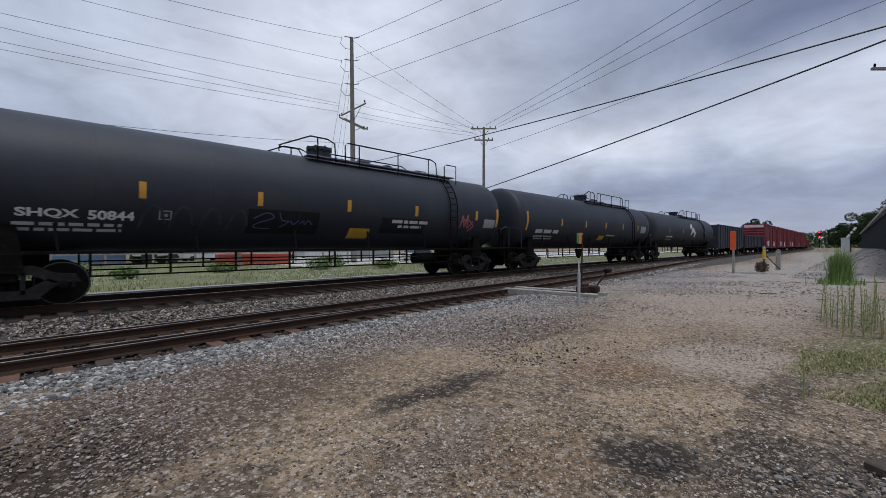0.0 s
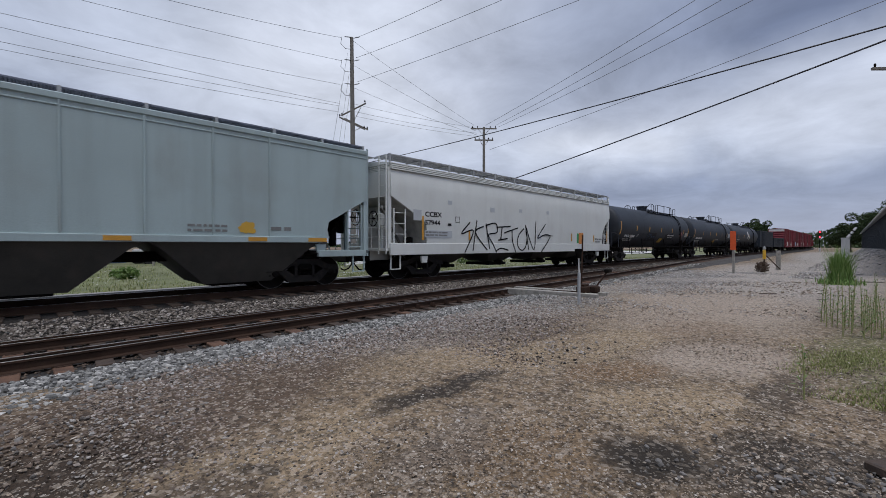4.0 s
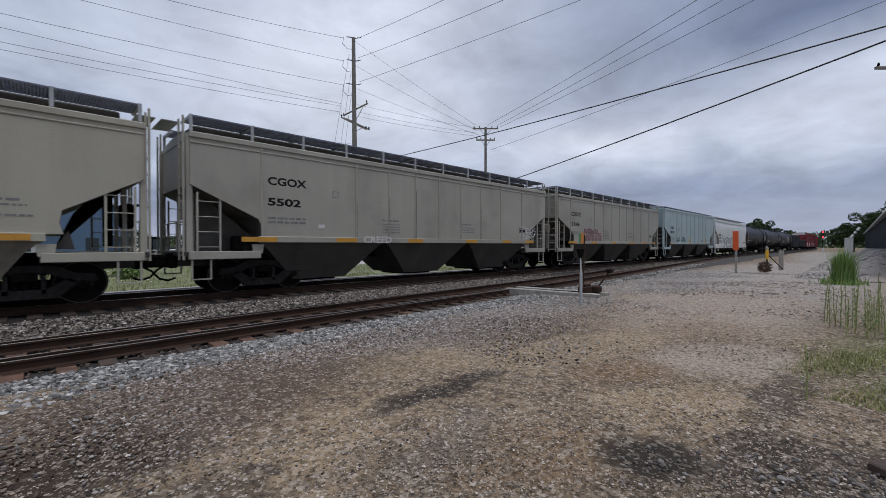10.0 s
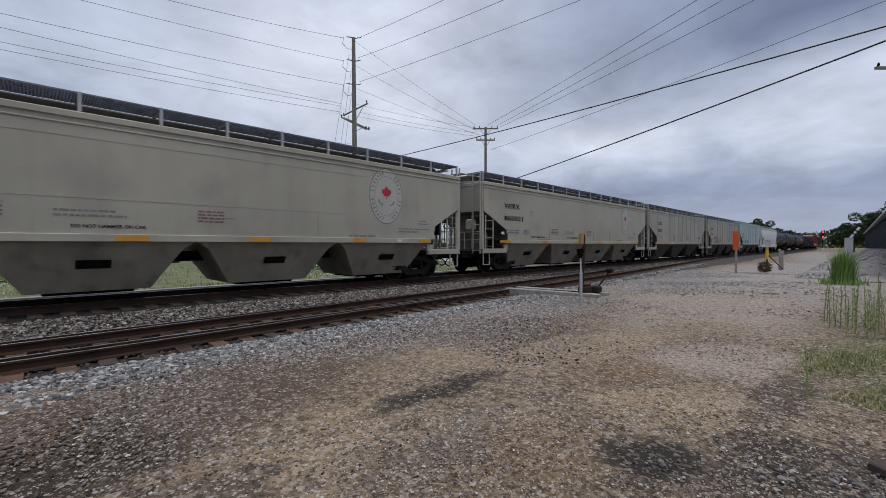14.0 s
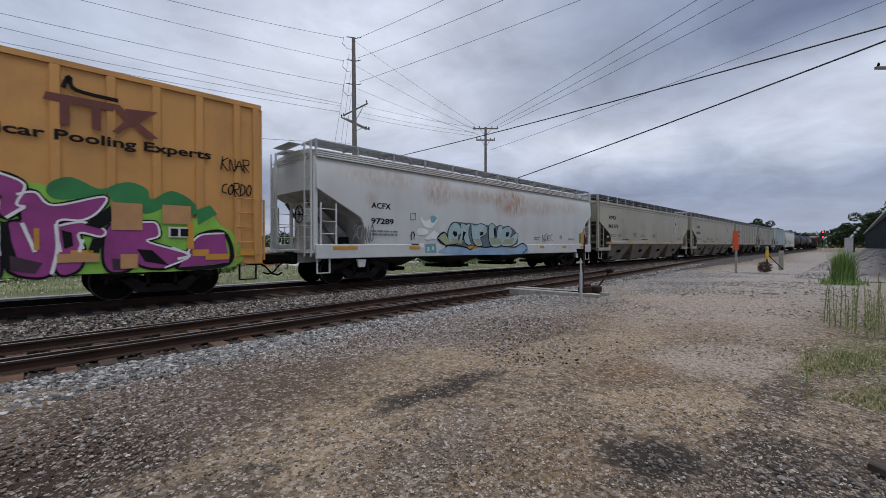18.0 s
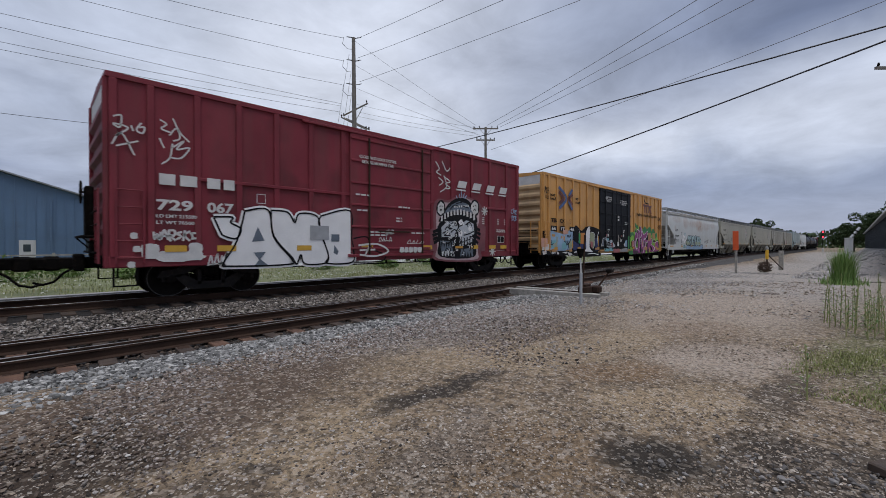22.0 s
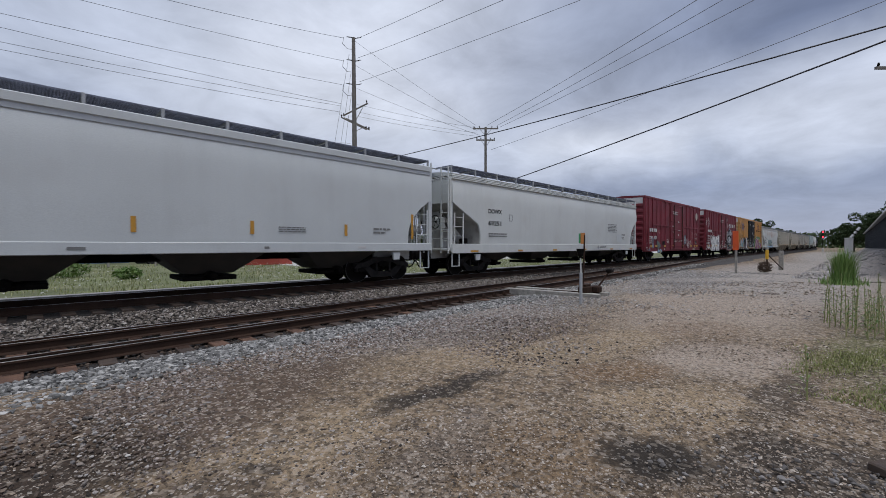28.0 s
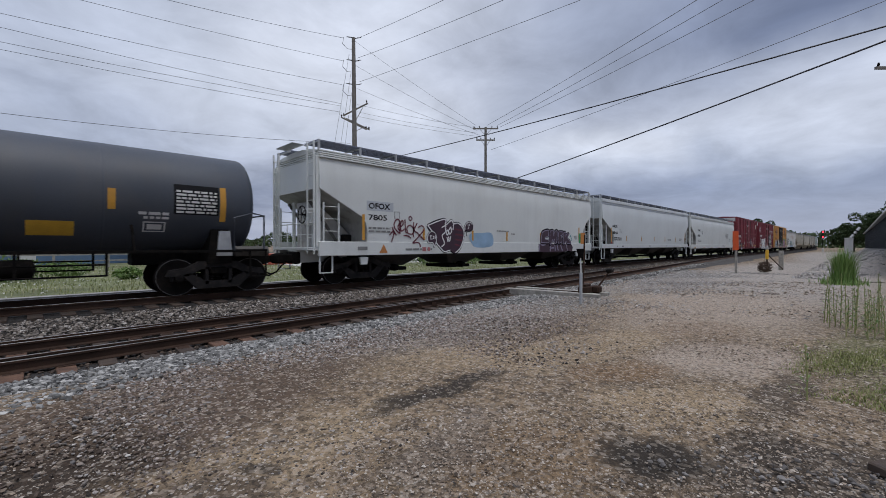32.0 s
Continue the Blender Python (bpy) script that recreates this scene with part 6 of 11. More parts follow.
def magenta_piece(c, y):
    sprayed(c, [(2.29, 2.16), (2.54, 2.2), (3.07, 2.22), (3.48, 2.53), (3.87, 2.67), (4.08, 2.55), (4.69, 2.51), (5.33, 2.38), (5.92, 2.25), (6.84, 2.21), (7.44, 1.93), (7.75, 2.13), (8.04, 1.8), (8.37, 1.52), (8.36, 0.74), (5.32, 0.68), (3.38, 0.65), (2.18, 0.69), (2.12, 1.43)], M_GREEN, y - 0)
    sprayed(c, [(2.4, 2.15), (2.91, 2.23), (3.08, 2.06), (3.02, 1.93), (2.83, 2.01), (2.43, 1.86)], M_DGREEN, y - 0.004)
    sprayed(c, [(3.31, 2.79), (3.44, 2.88), (3.61, 2.73), (3.83, 2.74), (3.88, 2.59), (3.65, 2.49), (3.46, 2.58), (3.38, 2.61)], M_DGREEN, y - 0.004)
    sprayed(c, [(3.19, 2.26), (3.31, 2.45), (3.48, 2.37), (3.56, 2.26), (3.35, 2.18)], M_DGREEN, y - 0.004)
    sprayed(c, [(4.92, 2.57), (5.22, 2.69), (5.62, 2.5), (5.83, 2.52), (5.68, 2.3), (5.33, 2.25), (4.98, 2.22), (4.84, 2.37)], M_DGREEN, y - 0.004)
    sprayed(c, [(5.8, 2.51), (6.17, 2.69), (6.5, 2.57), (6.59, 2.34), (6.98, 2.57), (7.42, 2.35), (7.49, 2.04), (7.12, 2.03), (6.98, 2.24), (6.5, 2), (6.11, 2.16), (5.92, 2.21)], M_DGREEN, y - 0.004)
    sprayed(c, [(7.49, 2.15), (7.8, 2.29), (7.96, 2.07), (7.69, 1.9), (7.53, 1.78)], M_DGREEN, y - 0.004)
    sprayed(c, [(2.18, 1.07), (2.94, 0.84), (2.98, 0.62), (2.16, 0.64)], M_DGREEN, y - 0.004)
    block_letter(c, [(2.66, 1.55), (3.02, 1.61), (3.08, 1.47), (3.02, 1.2), (2.81, 1.12), (2.65, 1.23)], y - 0.009, M_ROSE, M_BLACK, M_SPRAYW, 0.05)
    block_letter(c, [(3.24, 2.01), (3.43, 2.23), (3.73, 2.1), (3.8, 1.72), (3.51, 1.78), (3.39, 1.59), (3.34, 1.22), (3.45, 1.05), (3.73, 1.08), (3.86, 0.92), (3.64, 0.73), (3.51, 0.67), (3.05, 0.67), (2.98, 0.89), (2.96, 1.17), (3.06, 1.45), (3.21, 1.67)], y - 0.0102, M_PINK, M_BLACK, M_SPRAYW, 0.05)
    block_letter(c, [(3.65, 2.45), (3.96, 2.36), (4.15, 2.29), (4.19, 2.05), (4.15, 1.7), (4.2, 1.09), (4.16, 0.68), (3.81, 0.84), (3.83, 1.22), (3.82, 2.11)], y - 0.0114, M_PINK, M_BLACK, M_SPRAYW, 0.05)
    block_letter(c, [(4.43, 2.27), (4.69, 2.33), (4.95, 2.09), (5.74, 2.33), (5.66, 2.03), (5.39, 1.81), (5, 1.76), (5.05, 1.15), (4.83, 0.67), (4.33, 0.8), (4.31, 1.34), (4.33, 1.71), (4.5, 1.78)], y - 0.0126, M_PINK, M_BLACK, M_SPRAYW, 0.05)
    block_letter(c, [(4.19, 2.66), (4.54, 2.47), (4.43, 2.09), (4.54, 2.03), (4.29, 1.82), (4.16, 2.05), (4.24, 2.2), (4.13, 2.37)], y - 0.0138, M_PINK, M_BLACK, M_SPRAYW, 0.05)
    block_letter(c, [(5.02, 1.68), (5.39, 1.77), (5.74, 1.62), (5.68, 1.47), (5.33, 1.54), (5.4, 1.21), (5.33, 0.81), (5.05, 0.69), (4.94, 1.08)], y - 0.015, M_PINK, M_BLACK, M_SPRAYW, 0.05)
    block_letter(c, [(5.86, 1.76), (6.43, 1.81), (6.67, 1.79), (6.72, 1.5), (6.49, 1.38), (6.97, 1.2), (7.34, 1.02), (6.83, 0.76), (6.36, 0.85), (6.3, 1.13), (6.19, 0.78), (5.85, 0.72), (5.73, 1.07)], y - 0.0162, M_PINK, M_BLACK, M_SPRAYW, 0.05)
    block_letter(c, [(7.29, 1.08), (7.53, 1.51), (8.12, 1.59), (8.23, 0.84), (7.11, 0.75)], y - 0.0174, M_PINK, M_BLACK, M_SPRAYW, 0.05)
    sprayed(c, [(3.51, 1.75), (3.78, 1.7), (3.76, 1.56), (3.64, 1.62), (3.55, 1.31), (3.47, 1.15), (3.35, 1.22), (3.39, 1.56)], M_BLACK, y - 0.026)
    sprayed(c, [(4.21, 1.75), (4.32, 1.71), (4.36, 1.34), (4.48, 0.84), (4.28, 0.8), (4.22, 1.22)], M_BLACK, y - 0.026)
    sprayed(c, [(5.42, 1.72), (5.85, 2.15), (5.87, 1.82), (5.68, 1.64)], M_BLACK, y - 0.026)
    sprayed(c, [(5.06, 1.6), (5.22, 1.54), (5.24, 1.28), (5.1, 1.21)], M_BLACK, y - 0.026)
    sprayed(c, [(5.54, 1.43), (5.72, 1.43), (5.65, 1.13), (5.46, 1.13)], M_BLACK, y - 0.026)
    sprayed(c, [(6.3, 1.2), (6.59, 1.17), (6.92, 0.81), (6.45, 0.92)], M_BLACK, y - 0.026)
    sprayed(c, [(3.07, 0.89), (3.81, 0.89), (3.81, 0.67), (3.13, 0.66)], M_PLUM, y - 0.0265)
    sprayed(c, [(4.33, 1.09), (4.78, 0.93), (4.68, 0.73), (4.34, 0.8)], M_PLUM, y - 0.0265)
    sprayed(c, [(5.86, 1), (6.19, 0.95), (6.17, 0.75), (5.88, 0.74)], M_PLUM, y - 0.0265)
    lines(c, [[(3.37, 1.22), (3.48, 1.04), (3.57, 0.99)], [(3.54, 1.71), (3.42, 1.57), (3.33, 1.22)], [(4.15, 2.01), (4.18, 1.46), (4.15, 1.07)], [(4.5, 1.72), (4.6, 1.4), (4.68, 1.15)], [(4.98, 1.71), (5, 1.21), (4.91, 0.7)], [(5.39, 1.41), (5.33, 1.14)], [(6.97, 1.23), (7.34, 1.05), (7.09, 0.96)], [(4.29, 1.81), (4.52, 2.02)]], 0.03, M_SPRAYW, y - 0.029, "spray_line")
    plate(c, 5.86, 1.62, 0.55, 0.6, M_TANPLATE, y - 0.031, "data_plate")
    plate(c, 6.79, 1.79, 0.58, 0.44, M_TANPLATE, y - 0.031, "data_plate")
    plate(c, 4.99, 0.93, 0.66, 0.18, M_TANPLATE, y - 0.031, "data_plate")
    plate(c, 6.01, 0.77, 0.31, 0.32, M_TANPLATE, y - 0.031, "data_plate")
    plate(c, 6.9, 1.47, 0.44, 0.25, M_LETTER, y - 0.031, "data_plate")
    plate(c, 6.95, 1.5, 0.15, 0.18, M_BLACK, y - 0.0355, "data_plate")
    plate(c, 7.15, 1.5, 0.16, 0.18, M_BLACK, y - 0.0355, "data_plate")
    plate(c, 7.68, 0.92, 0.55, 0.15, M_REFL, y - 0.032, "reflector")
    plate(c, 4.66, 1.19, 0.08, 0.43, M_REFL, y - 0.032, "reflector")
    plate(c, 2.62, 1.23, 0.06, 0.38, M_REFL, y - 0.032, "reflector")
    plate(c, 7.29, 1.2, 0.14, 0.64, M_REFL, y - 0.032, "reflector")


def navy_piece(c, y):
    sprayed(c, [(-5.93, 2.06), (-5.64, 2.4), (-5.31, 2.33), (-4.88, 2.12), (-4.39, 2.35), (-3.77, 2.42), (-2.91, 2.33), (-2.48, 2.12), (-2.48, 1.18), (-3.02, 0.77), (-4.62, 0.68), (-5.9, 0.85), (-5.96, 1.51)], M_BLACK, y - 0)
    sprayed(c, [(-5.84, 1.59), (-5.28, 1.55), (-5.18, 1.19), (-4.97, 1.46), (-4.33, 1.46), (-4.3, 1.19), (-4.88, 0.94), (-5.9, 1.04)], M_NAVY, y - 0.004)
    sprayed(c, [(-5.8, 2.05), (-5.28, 2.2), (-5.31, 1.52), (-5.21, 1.32), (-5.85, 1.54)], M_BLACK, y - 0.0075)
    sprayed(c, [(-4.88, 2.02), (-4.39, 2.25), (-4.26, 2.14), (-4.46, 1.78), (-4.61, 1.32), (-4.97, 1.52)], M_BLACK, y - 0.0075)
    block_letter(c, [(-4.2, 2.26), (-3.85, 2.33), (-3.89, 1.18), (-3.45, 0.89), (-4.61, 0.92), (-4.32, 1.1), (-4.35, 1.87)], y - 0.01, M_SPRAYW, M_BLACK, None, 0.035)
    block_letter(c, [(-3.79, 2.07), (-3.28, 1.98), (-3.23, 1.36), (-3.44, 1.07), (-3.73, 1.18), (-3.83, 1.54)], y - 0.013, M_SAGE, M_BLACK, M_SPRAYW, 0.035)
    sprayed(c, [(-3.79, 1.54), (-3.4, 1.45), (-3.49, 1.11), (-3.73, 1.18)], M_ROSE, y - 0.02)
    sprayed(c, [(-3.23, 2.27), (-2.75, 2.15), (-2.73, 1.55), (-2.8, 0.95), (-3.19, 1)], M_BLACK, y - 0.016)
    sprayed(c, [(-2.62, 2.01), (-2.39, 2.13), (-2.39, 0.98), (-2.67, 0.99)], M_BLACK, y - 0.016)
    sprayed(c, [(-3.17, 1.64), (-2.41, 1.71), (-2.41, 0.99), (-3.11, 0.94)], M_NAVY, y - 0.02)
    sprayed(c, [(-5.96, 1.01), (-4.61, 0.92), (-2.48, 0.83), (-2.39, 0.6), (-4.62, 0.58), (-5.97, 0.73)], M_BLACK, y - 0.016)
    lines(c, [[(-5.23, 2.2), (-5.21, 1.76), (-5.04, 1.52)], [(-2.71, 2.11), (-2.84, 1.74), (-2.75, 1.33)], [(-5.81, 0.88), (-5.15, 0.9), (-4.89, 0.77)], [(-4.15, 0.75), (-3.45, 0.78), (-2.69, 0.69)]], 0.025, M_SPRAYW, y - 0.025, "spray_line")
    plate(c, -6.39, 0.92, 0.32, 0.17, M_TANPLATE, y - 0.03, "data_plate")
    plate(c, -3.15, 1, 0.48, 0.12, M_TANPLATE, y - 0.03, "data_plate")
    plate(c, -2.78, 1.25, 0.09, 0.58, M_REFL, y - 0.03, "reflector")
    plate(c, -6.06, 1.1, 0.1, 0.45, M_REFL, y - 0.03, "reflector")
    sprayed(c, [(-8.44, 2.03), (-7.76, 1.98), (-6.84, 1.91), (-5.99, 2.26), (-5.9, 1.82), (-5.93, 1.2), (-6.85, 0.98), (-8.35, 1.05), (-8.49, 1.47)], M_SKYB, y - 0)
    sprayed(c, [(-9.08, 1.32), (-8.52, 1.34), (-8.49, 1.05), (-9.14, 1.01)], M_LETTER, y - 0)
    sprayed(c, [(-9.24, 1.65), (-8.63, 1.63), (-8.62, 1.21), (-9.22, 1.19)], M_PALEROSE, y - 0.004)
    sprayed(c, [(-7.05, 2.11), (-6.56, 2.16), (-6.44, 1.93), (-6.98, 1.85)], M_PALEROSE, y - 0.004)
    sprayed(c, [(-8.28, 1.48), (-7.82, 1.59), (-7.74, 1.14), (-8.26, 1.13)], M_TEAL, y - 0.004)
    sprayed(c, [(-7.15, 1.35), (-6.78, 1.5), (-6.56, 1.12), (-7.12, 1.03)], M_TEAL, y - 0.004)
    sprayed(c, [(-8.19, 1.88), (-7.88, 1.87), (-7.91, 1.73), (-8.21, 1.75)], M_YELLOW, y - 0.004)
    sprayed(c, [(-8.1, 1.32), (-7.76, 1.43), (-7.76, 1.21), (-8.06, 1.21)], M_YELLOW, y - 0.004)
    sprayed(c, [(-7.28, 1.75), (-7.12, 1.81), (-7.09, 1.67), (-7.25, 1.63)], M_YELLOW, y - 0.004)
    sprayed(c, [(-6.98, 1.82), (-6.82, 1.76), (-6.87, 1.53), (-7.01, 1.57)], M_YELLOW, y - 0.004)
    sprayed(c, [(-6.42, 1.35), (-6.12, 1.58), (-6.03, 1.2), (-6.34, 1.09)], M_SAGE, y - 0.004)
    sprayed(c, [(-7.73, 1.76), (-7.61, 1.7), (-7.64, 1.14), (-7.74, 1.12)], M_SAGE, y - 0.004)
    sprayed(c, [(-8.52, 2), (-8.35, 2.04), (-8.31, 1.14), (-8.49, 1.11)], M_TANPLATE, y - 0.004)
    sprayed(c, [(-9.24, 1.02), (-5.96, 0.95), (-5.93, 0.69), (-9.24, 0.77)], M_BLACK, y - 0.008)
    sprayed(c, [(-9.15, 0.96), (-8.9, 0.98), (-8.81, 0.83), (-9.05, 0.78)], M_LETTER, y - 0.012)
    sprayed(c, [(-8.9, 1.14), (-8.81, 1.16), (-8.73, 0.85), (-8.83, 0.83)], M_LETTER, y - 0.012)
    sprayed(c, [(-8.24, 0.91), (-7.83, 0.9), (-7.83, 0.85), (-8.22, 0.83)], M_LETTER, y - 0.012)
    sprayed(c, [(-7.7, 0.96), (-7.45, 0.86), (-7.51, 0.78), (-7.69, 0.79)], M_LETTER, y - 0.012)
    sprayed(c, [(-7.12, 0.88), (-6.56, 0.93), (-6.71, 0.81)], M_LETTER, y - 0.012)
    sprayed(c, [(-6.56, 0.9), (-6.12, 0.83), (-5.97, 0.73), (-6.42, 0.74)], M_LETTER, y - 0.012)
    plate(c, -8.24, 0.93, 0.5, 0.16, M_TANPLATE, y - 0.012, "data_plate")
    lines(c, [[(-6.59, 1.83), (-6.49, 1.73), (-6.39, 1.84), (-6.3, 1.72), (-6.16, 1.89)], [(-6.96, 1.51), (-6.78, 1.44), (-6.73, 1.56), (-6.62, 1.35), (-6.5, 1.53), (-6.43, 1.35), (-6.15, 1.66)], [(-6.73, 1.29), (-6.42, 1.32), (-6.48, 1.12), (-6.56, 1.02)], [(-8.21, 1.56), (-8.28, 1.32), (-8.06, 1.37)]], 0.022, M_BLACK, y - 0.009, "spray_line")
    lines(c, [[(-9.1, 1.97), (-8.84, 2.01), (-9.08, 1.87), (-8.81, 1.83), (-9.06, 1.69), (-8.81, 1.7)], [(-9.04, 2.02), (-9, 1.67)], [(-8.89, 2.03), (-8.91, 1.65)]], 0.03, M_BLACK, y - 0.009, "spray_line")


def door_pieces(c, y):
    sprayed(c, [(-2.59, 2.09), (-2.44, 2.1), (-2.24, 1.87), (-2.36, 1.64), (-2.45, 1.07), (-2.6, 1.03)], M_BLACK, y - 0)
    sprayed(c, [(-2.38, 1.24), (-2.15, 1.73), (-2.01, 1.74), (-2.01, 1.22)], M_SLATE, y - 0.001)
    lines(c, [[(-2.38, 1.22), (-2.15, 1.68), (-2.01, 1.71)], [(-2.38, 1.24), (-2.05, 1.24)]], 0.02, M_LETTER, y - 0.005, "spray_line")
    sprayed(c, [(-1.89, 1.76), (-1.65, 1.85), (-1.52, 1.7), (-1.27, 1.53), (-0.88, 1.64), (-0.58, 1.46), (-0.31, 1.18), (-1.11, 1.13), (-1.65, 1.24), (-1.87, 1.57)], M_REPAINT, y - 0.002)
    sprayed(c, [(-1.93, 1.56), (-1.63, 1.57), (-1.57, 1.21), (-1.93, 1.19)], M_BLACK, y - 0.006)
    sprayed(c, [(-0.94, 1.41), (-0.71, 1.48), (-0.57, 1.21), (-0.88, 1.17)], M_ROSE, y - 0.006)
    sprayed(c, [(-1.59, 1.75), (-1.28, 1.73), (-1.28, 1.58), (-1.52, 1.6)], M_TEAL, y - 0.006)
    sprayed(c, [(-1.94, 1.09), (-1.22, 1.05), (-1.24, 0.87), (-1.91, 0.89)], M_TEAL, y - 0.006)
    sprayed(c, [(-1.2, 1.13), (-0.58, 1.04), (-0.58, 0.89), (-1.2, 0.92)], M_TEAL, y - 0.006)
    sprayed(c, [(-0.57, 1.04), (0.39, 1.05), (0.39, 0.79), (-0.52, 0.79)], M_ROSE, y - 0.006)
    sprayed(c, [(0.53, 1.02), (1.83, 1.1), (1.83, 0.84), (0.53, 0.82)], M_GALV, y - 0.006)
    sprayed(c, [(0.07, 1.49), (0.28, 1.52), (0.36, 1.2), (0.06, 1.23)], M_LETTER, y - 0.006)
    sprayed(c, [(1.33, 1.57), (1.72, 1.64), (1.71, 1.16), (1.27, 1.2)], M_SKYB, y - 0.006)
    sprayed(c, [(1.12, 1.38), (1.3, 1.41), (1.3, 1.2), (1.15, 1.2)], M_LETTER, y - 0.006)
    sprayed(c, [(1.85, 1.92), (2.1, 1.93), (2.1, 1.03), (1.85, 1)], M_DGREEN, y - 0.006)
    lines(c, [[(-1.52, 1.5), (-1.48, 1.24), (-1.37, 1.47)], [(-1.42, 1.47), (-1.22, 1.5)], [(-1.32, 1.47), (-1.32, 1.21)], [(-1.08, 1.5), (-1.2, 1.47), (-1.18, 1.24), (-1.06, 1.24)], [(-1.19, 1.34), (-1.07, 1.37)]], 0.03, M_BLACK, y - 0.01, "spray_line")
    lines(c, [[(-1.11, 1.4), (-0.9, 1.37)], [(-1.09, 1.29), (-0.86, 1.26)]], 0.02, M_BLACK, y - 0.01, "spray_line")
    plate(c, -1.49, 1.84, 0.2, 0.17, M_LETTER, y - 0.008, "sticker")
    plate(c, -1.77, 1.84, 0.15, 0.13, M_ROSE, y - 0.008, "sticker")
    plate(c, 0.56, 1.51, 0.26, 0.21, M_LETTER, y - 0.008, "sticker")
    plate(c, 0.66, 1.83, 0.15, 0.12, M_ROSE, y - 0.008, "sticker")
    plate(c, 0.97, 1.84, 0.16, 0.18, M_LETTER, y - 0.008, "sticker")
    plate(c, -1.36, 2.12, 0.12, 0.04, M_LETTER, y - 0.008, "sticker")
    plate(c, 1, 2.13, 0.15, 0.05, M_LETTER, y - 0.008, "sticker")
    plate(c, -1.85, 2.17, 0.12, 0.02, M_LETTER, y - 0.008, "sticker")
    plate(c, 0.2, 1.52, 0.11, 0.47, M_GREYWOOD, y - 0.008, "sticker")
    lines(c, [[(-1.45, 2.22), (-1.39, 2.3), (-1.32, 2.31)], [(-1.21, 2.31), (-1.15, 2.24)], [(1, 2.21), (1.09, 2.3)], [(1.21, 2.31), (1.3, 2.22)]], 0.025, M_LETTER, y - 0.008, "spray_line")


def aqua_piece(c, y):
    sprayed(c, [(-3.44, 1.76), (-3.22, 2.12), (-2.93, 2.22), (-2.02, 2.2), (-0.98, 2.17), (-0.22, 2.14), (0.83, 2.11), (1.24, 1.82), (0.96, 1.25), (-3.49, 1.25)], M_SLATE, y - 0.0045)
    sprayed(c, [(-3.52, 1.2), (-3.22, 1.29), (-2.34, 1.2), (-2.02, 1.1), (-1.69, 1.26), (-0.99, 1.19), (0.18, 1.29), (1.05, 1.18), (1.76, 1.37), (2.16, 1.15), (1.76, 0.86), (-3.52, 0.93)], M_SKYB, y - 0)
    lines(c, [[(-3.52, 1.2), (-3.22, 1.29), (-2.34, 1.2), (-2.02, 1.1), (-1.69, 1.26), (-0.99, 1.19), (0.18, 1.29), (1.05, 1.18), (1.76, 1.37), (2.16, 1.15), (1.76, 0.86)]], 0.025, M_BLACK, y - 0.005, "spray_line")
    block_letter(c, [(-3.94, 1.56), (-3.56, 1.78), (-3.33, 1.5), (-2.94, 1.34), (-3.49, 1.3)], y - 0.008, M_SAGE, M_BLACK, None, 0.035)
    block_letter(c, [(-3.36, 1.57), (-3.29, 1.97), (-3, 2.19), (-2.71, 2.08), (-2.64, 1.81), (-2.82, 1.62), (-2.76, 1.38), (-3.15, 1.38)], y - 0.009, M_AQUA, M_BLACK, None, 0.035)
    block_letter(c, [(-2.61, 2.15), (-2.3, 2.12), (-2.08, 2.18), (-2.18, 1.75), (-2.02, 1.32), (-2.34, 1.38), (-2.46, 1.58), (-2.64, 1.34), (-2.79, 1.34), (-2.64, 1.69)], y - 0.01, M_AQUA, M_BLACK, None, 0.035)
    block_letter(c, [(-1.98, 2.15), (-1.77, 2.11), (-1.34, 2.19), (-0.98, 2.07), (-1.02, 1.78), (-1.41, 1.6), (-1.26, 1.31), (-1.6, 1.26), (-1.89, 1.51)], y - 0.011, M_AQUA, M_BLACK, None, 0.035)
    block_letter(c, [(-0.8, 2.13), (-0.42, 2.15), (-0.46, 1.62), (-0.3, 1.47), (-0.18, 2.07), (0.14, 2.08), (0.06, 1.31), (-0.71, 1.31)], y - 0.012, M_AQUA, M_BLACK, None, 0.035)
    block_letter(c, [(0.14, 1.94), (0.61, 2.14), (0.88, 1.93), (0.74, 1.62), (1.17, 1.84), (1.36, 1.71), (1.01, 1.31), (0.1, 1.29)], y - 0.013, M_AQUA, M_BLACK, None, 0.035)
    sprayed(c, [(-3.22, 1.57), (-2.79, 1.53), (-2.76, 1.38), (-3.15, 1.38)], M_SAGE, y - 0.019)
    sprayed(c, [(-2.7, 1.5), (-2.49, 1.57), (-2.58, 1.34), (-2.79, 1.34)], M_SAGE, y - 0.019)
    sprayed(c, [(-1.82, 1.55), (-1.48, 1.55), (-1.31, 1.32), (-1.59, 1.29)], M_SAGE, y - 0.019)
    sprayed(c, [(-0.73, 1.62), (0.02, 1.58), (0.04, 1.33), (-0.69, 1.32)], M_SAGE, y - 0.019)
    sprayed(c, [(0.29, 1.54), (1.06, 1.63), (0.96, 1.35), (0.18, 1.33)], M_SAGE, y - 0.019)
    sprayed(c, [(-3.08, 1.86), (-2.88, 1.83), (-2.85, 1.68), (-2.99, 1.62), (-3.11, 1.74)], M_BLACK, y - 0.022)
    sprayed(c, [(-1.41, 1.85), (-1.2, 1.86), (-1.24, 1.72), (-1.45, 1.69)], M_BLACK, y - 0.022)
    sprayed(c, [(0.44, 1.88), (0.65, 1.88), (0.61, 1.7), (0.39, 1.66)], M_BLACK, y - 0.022)
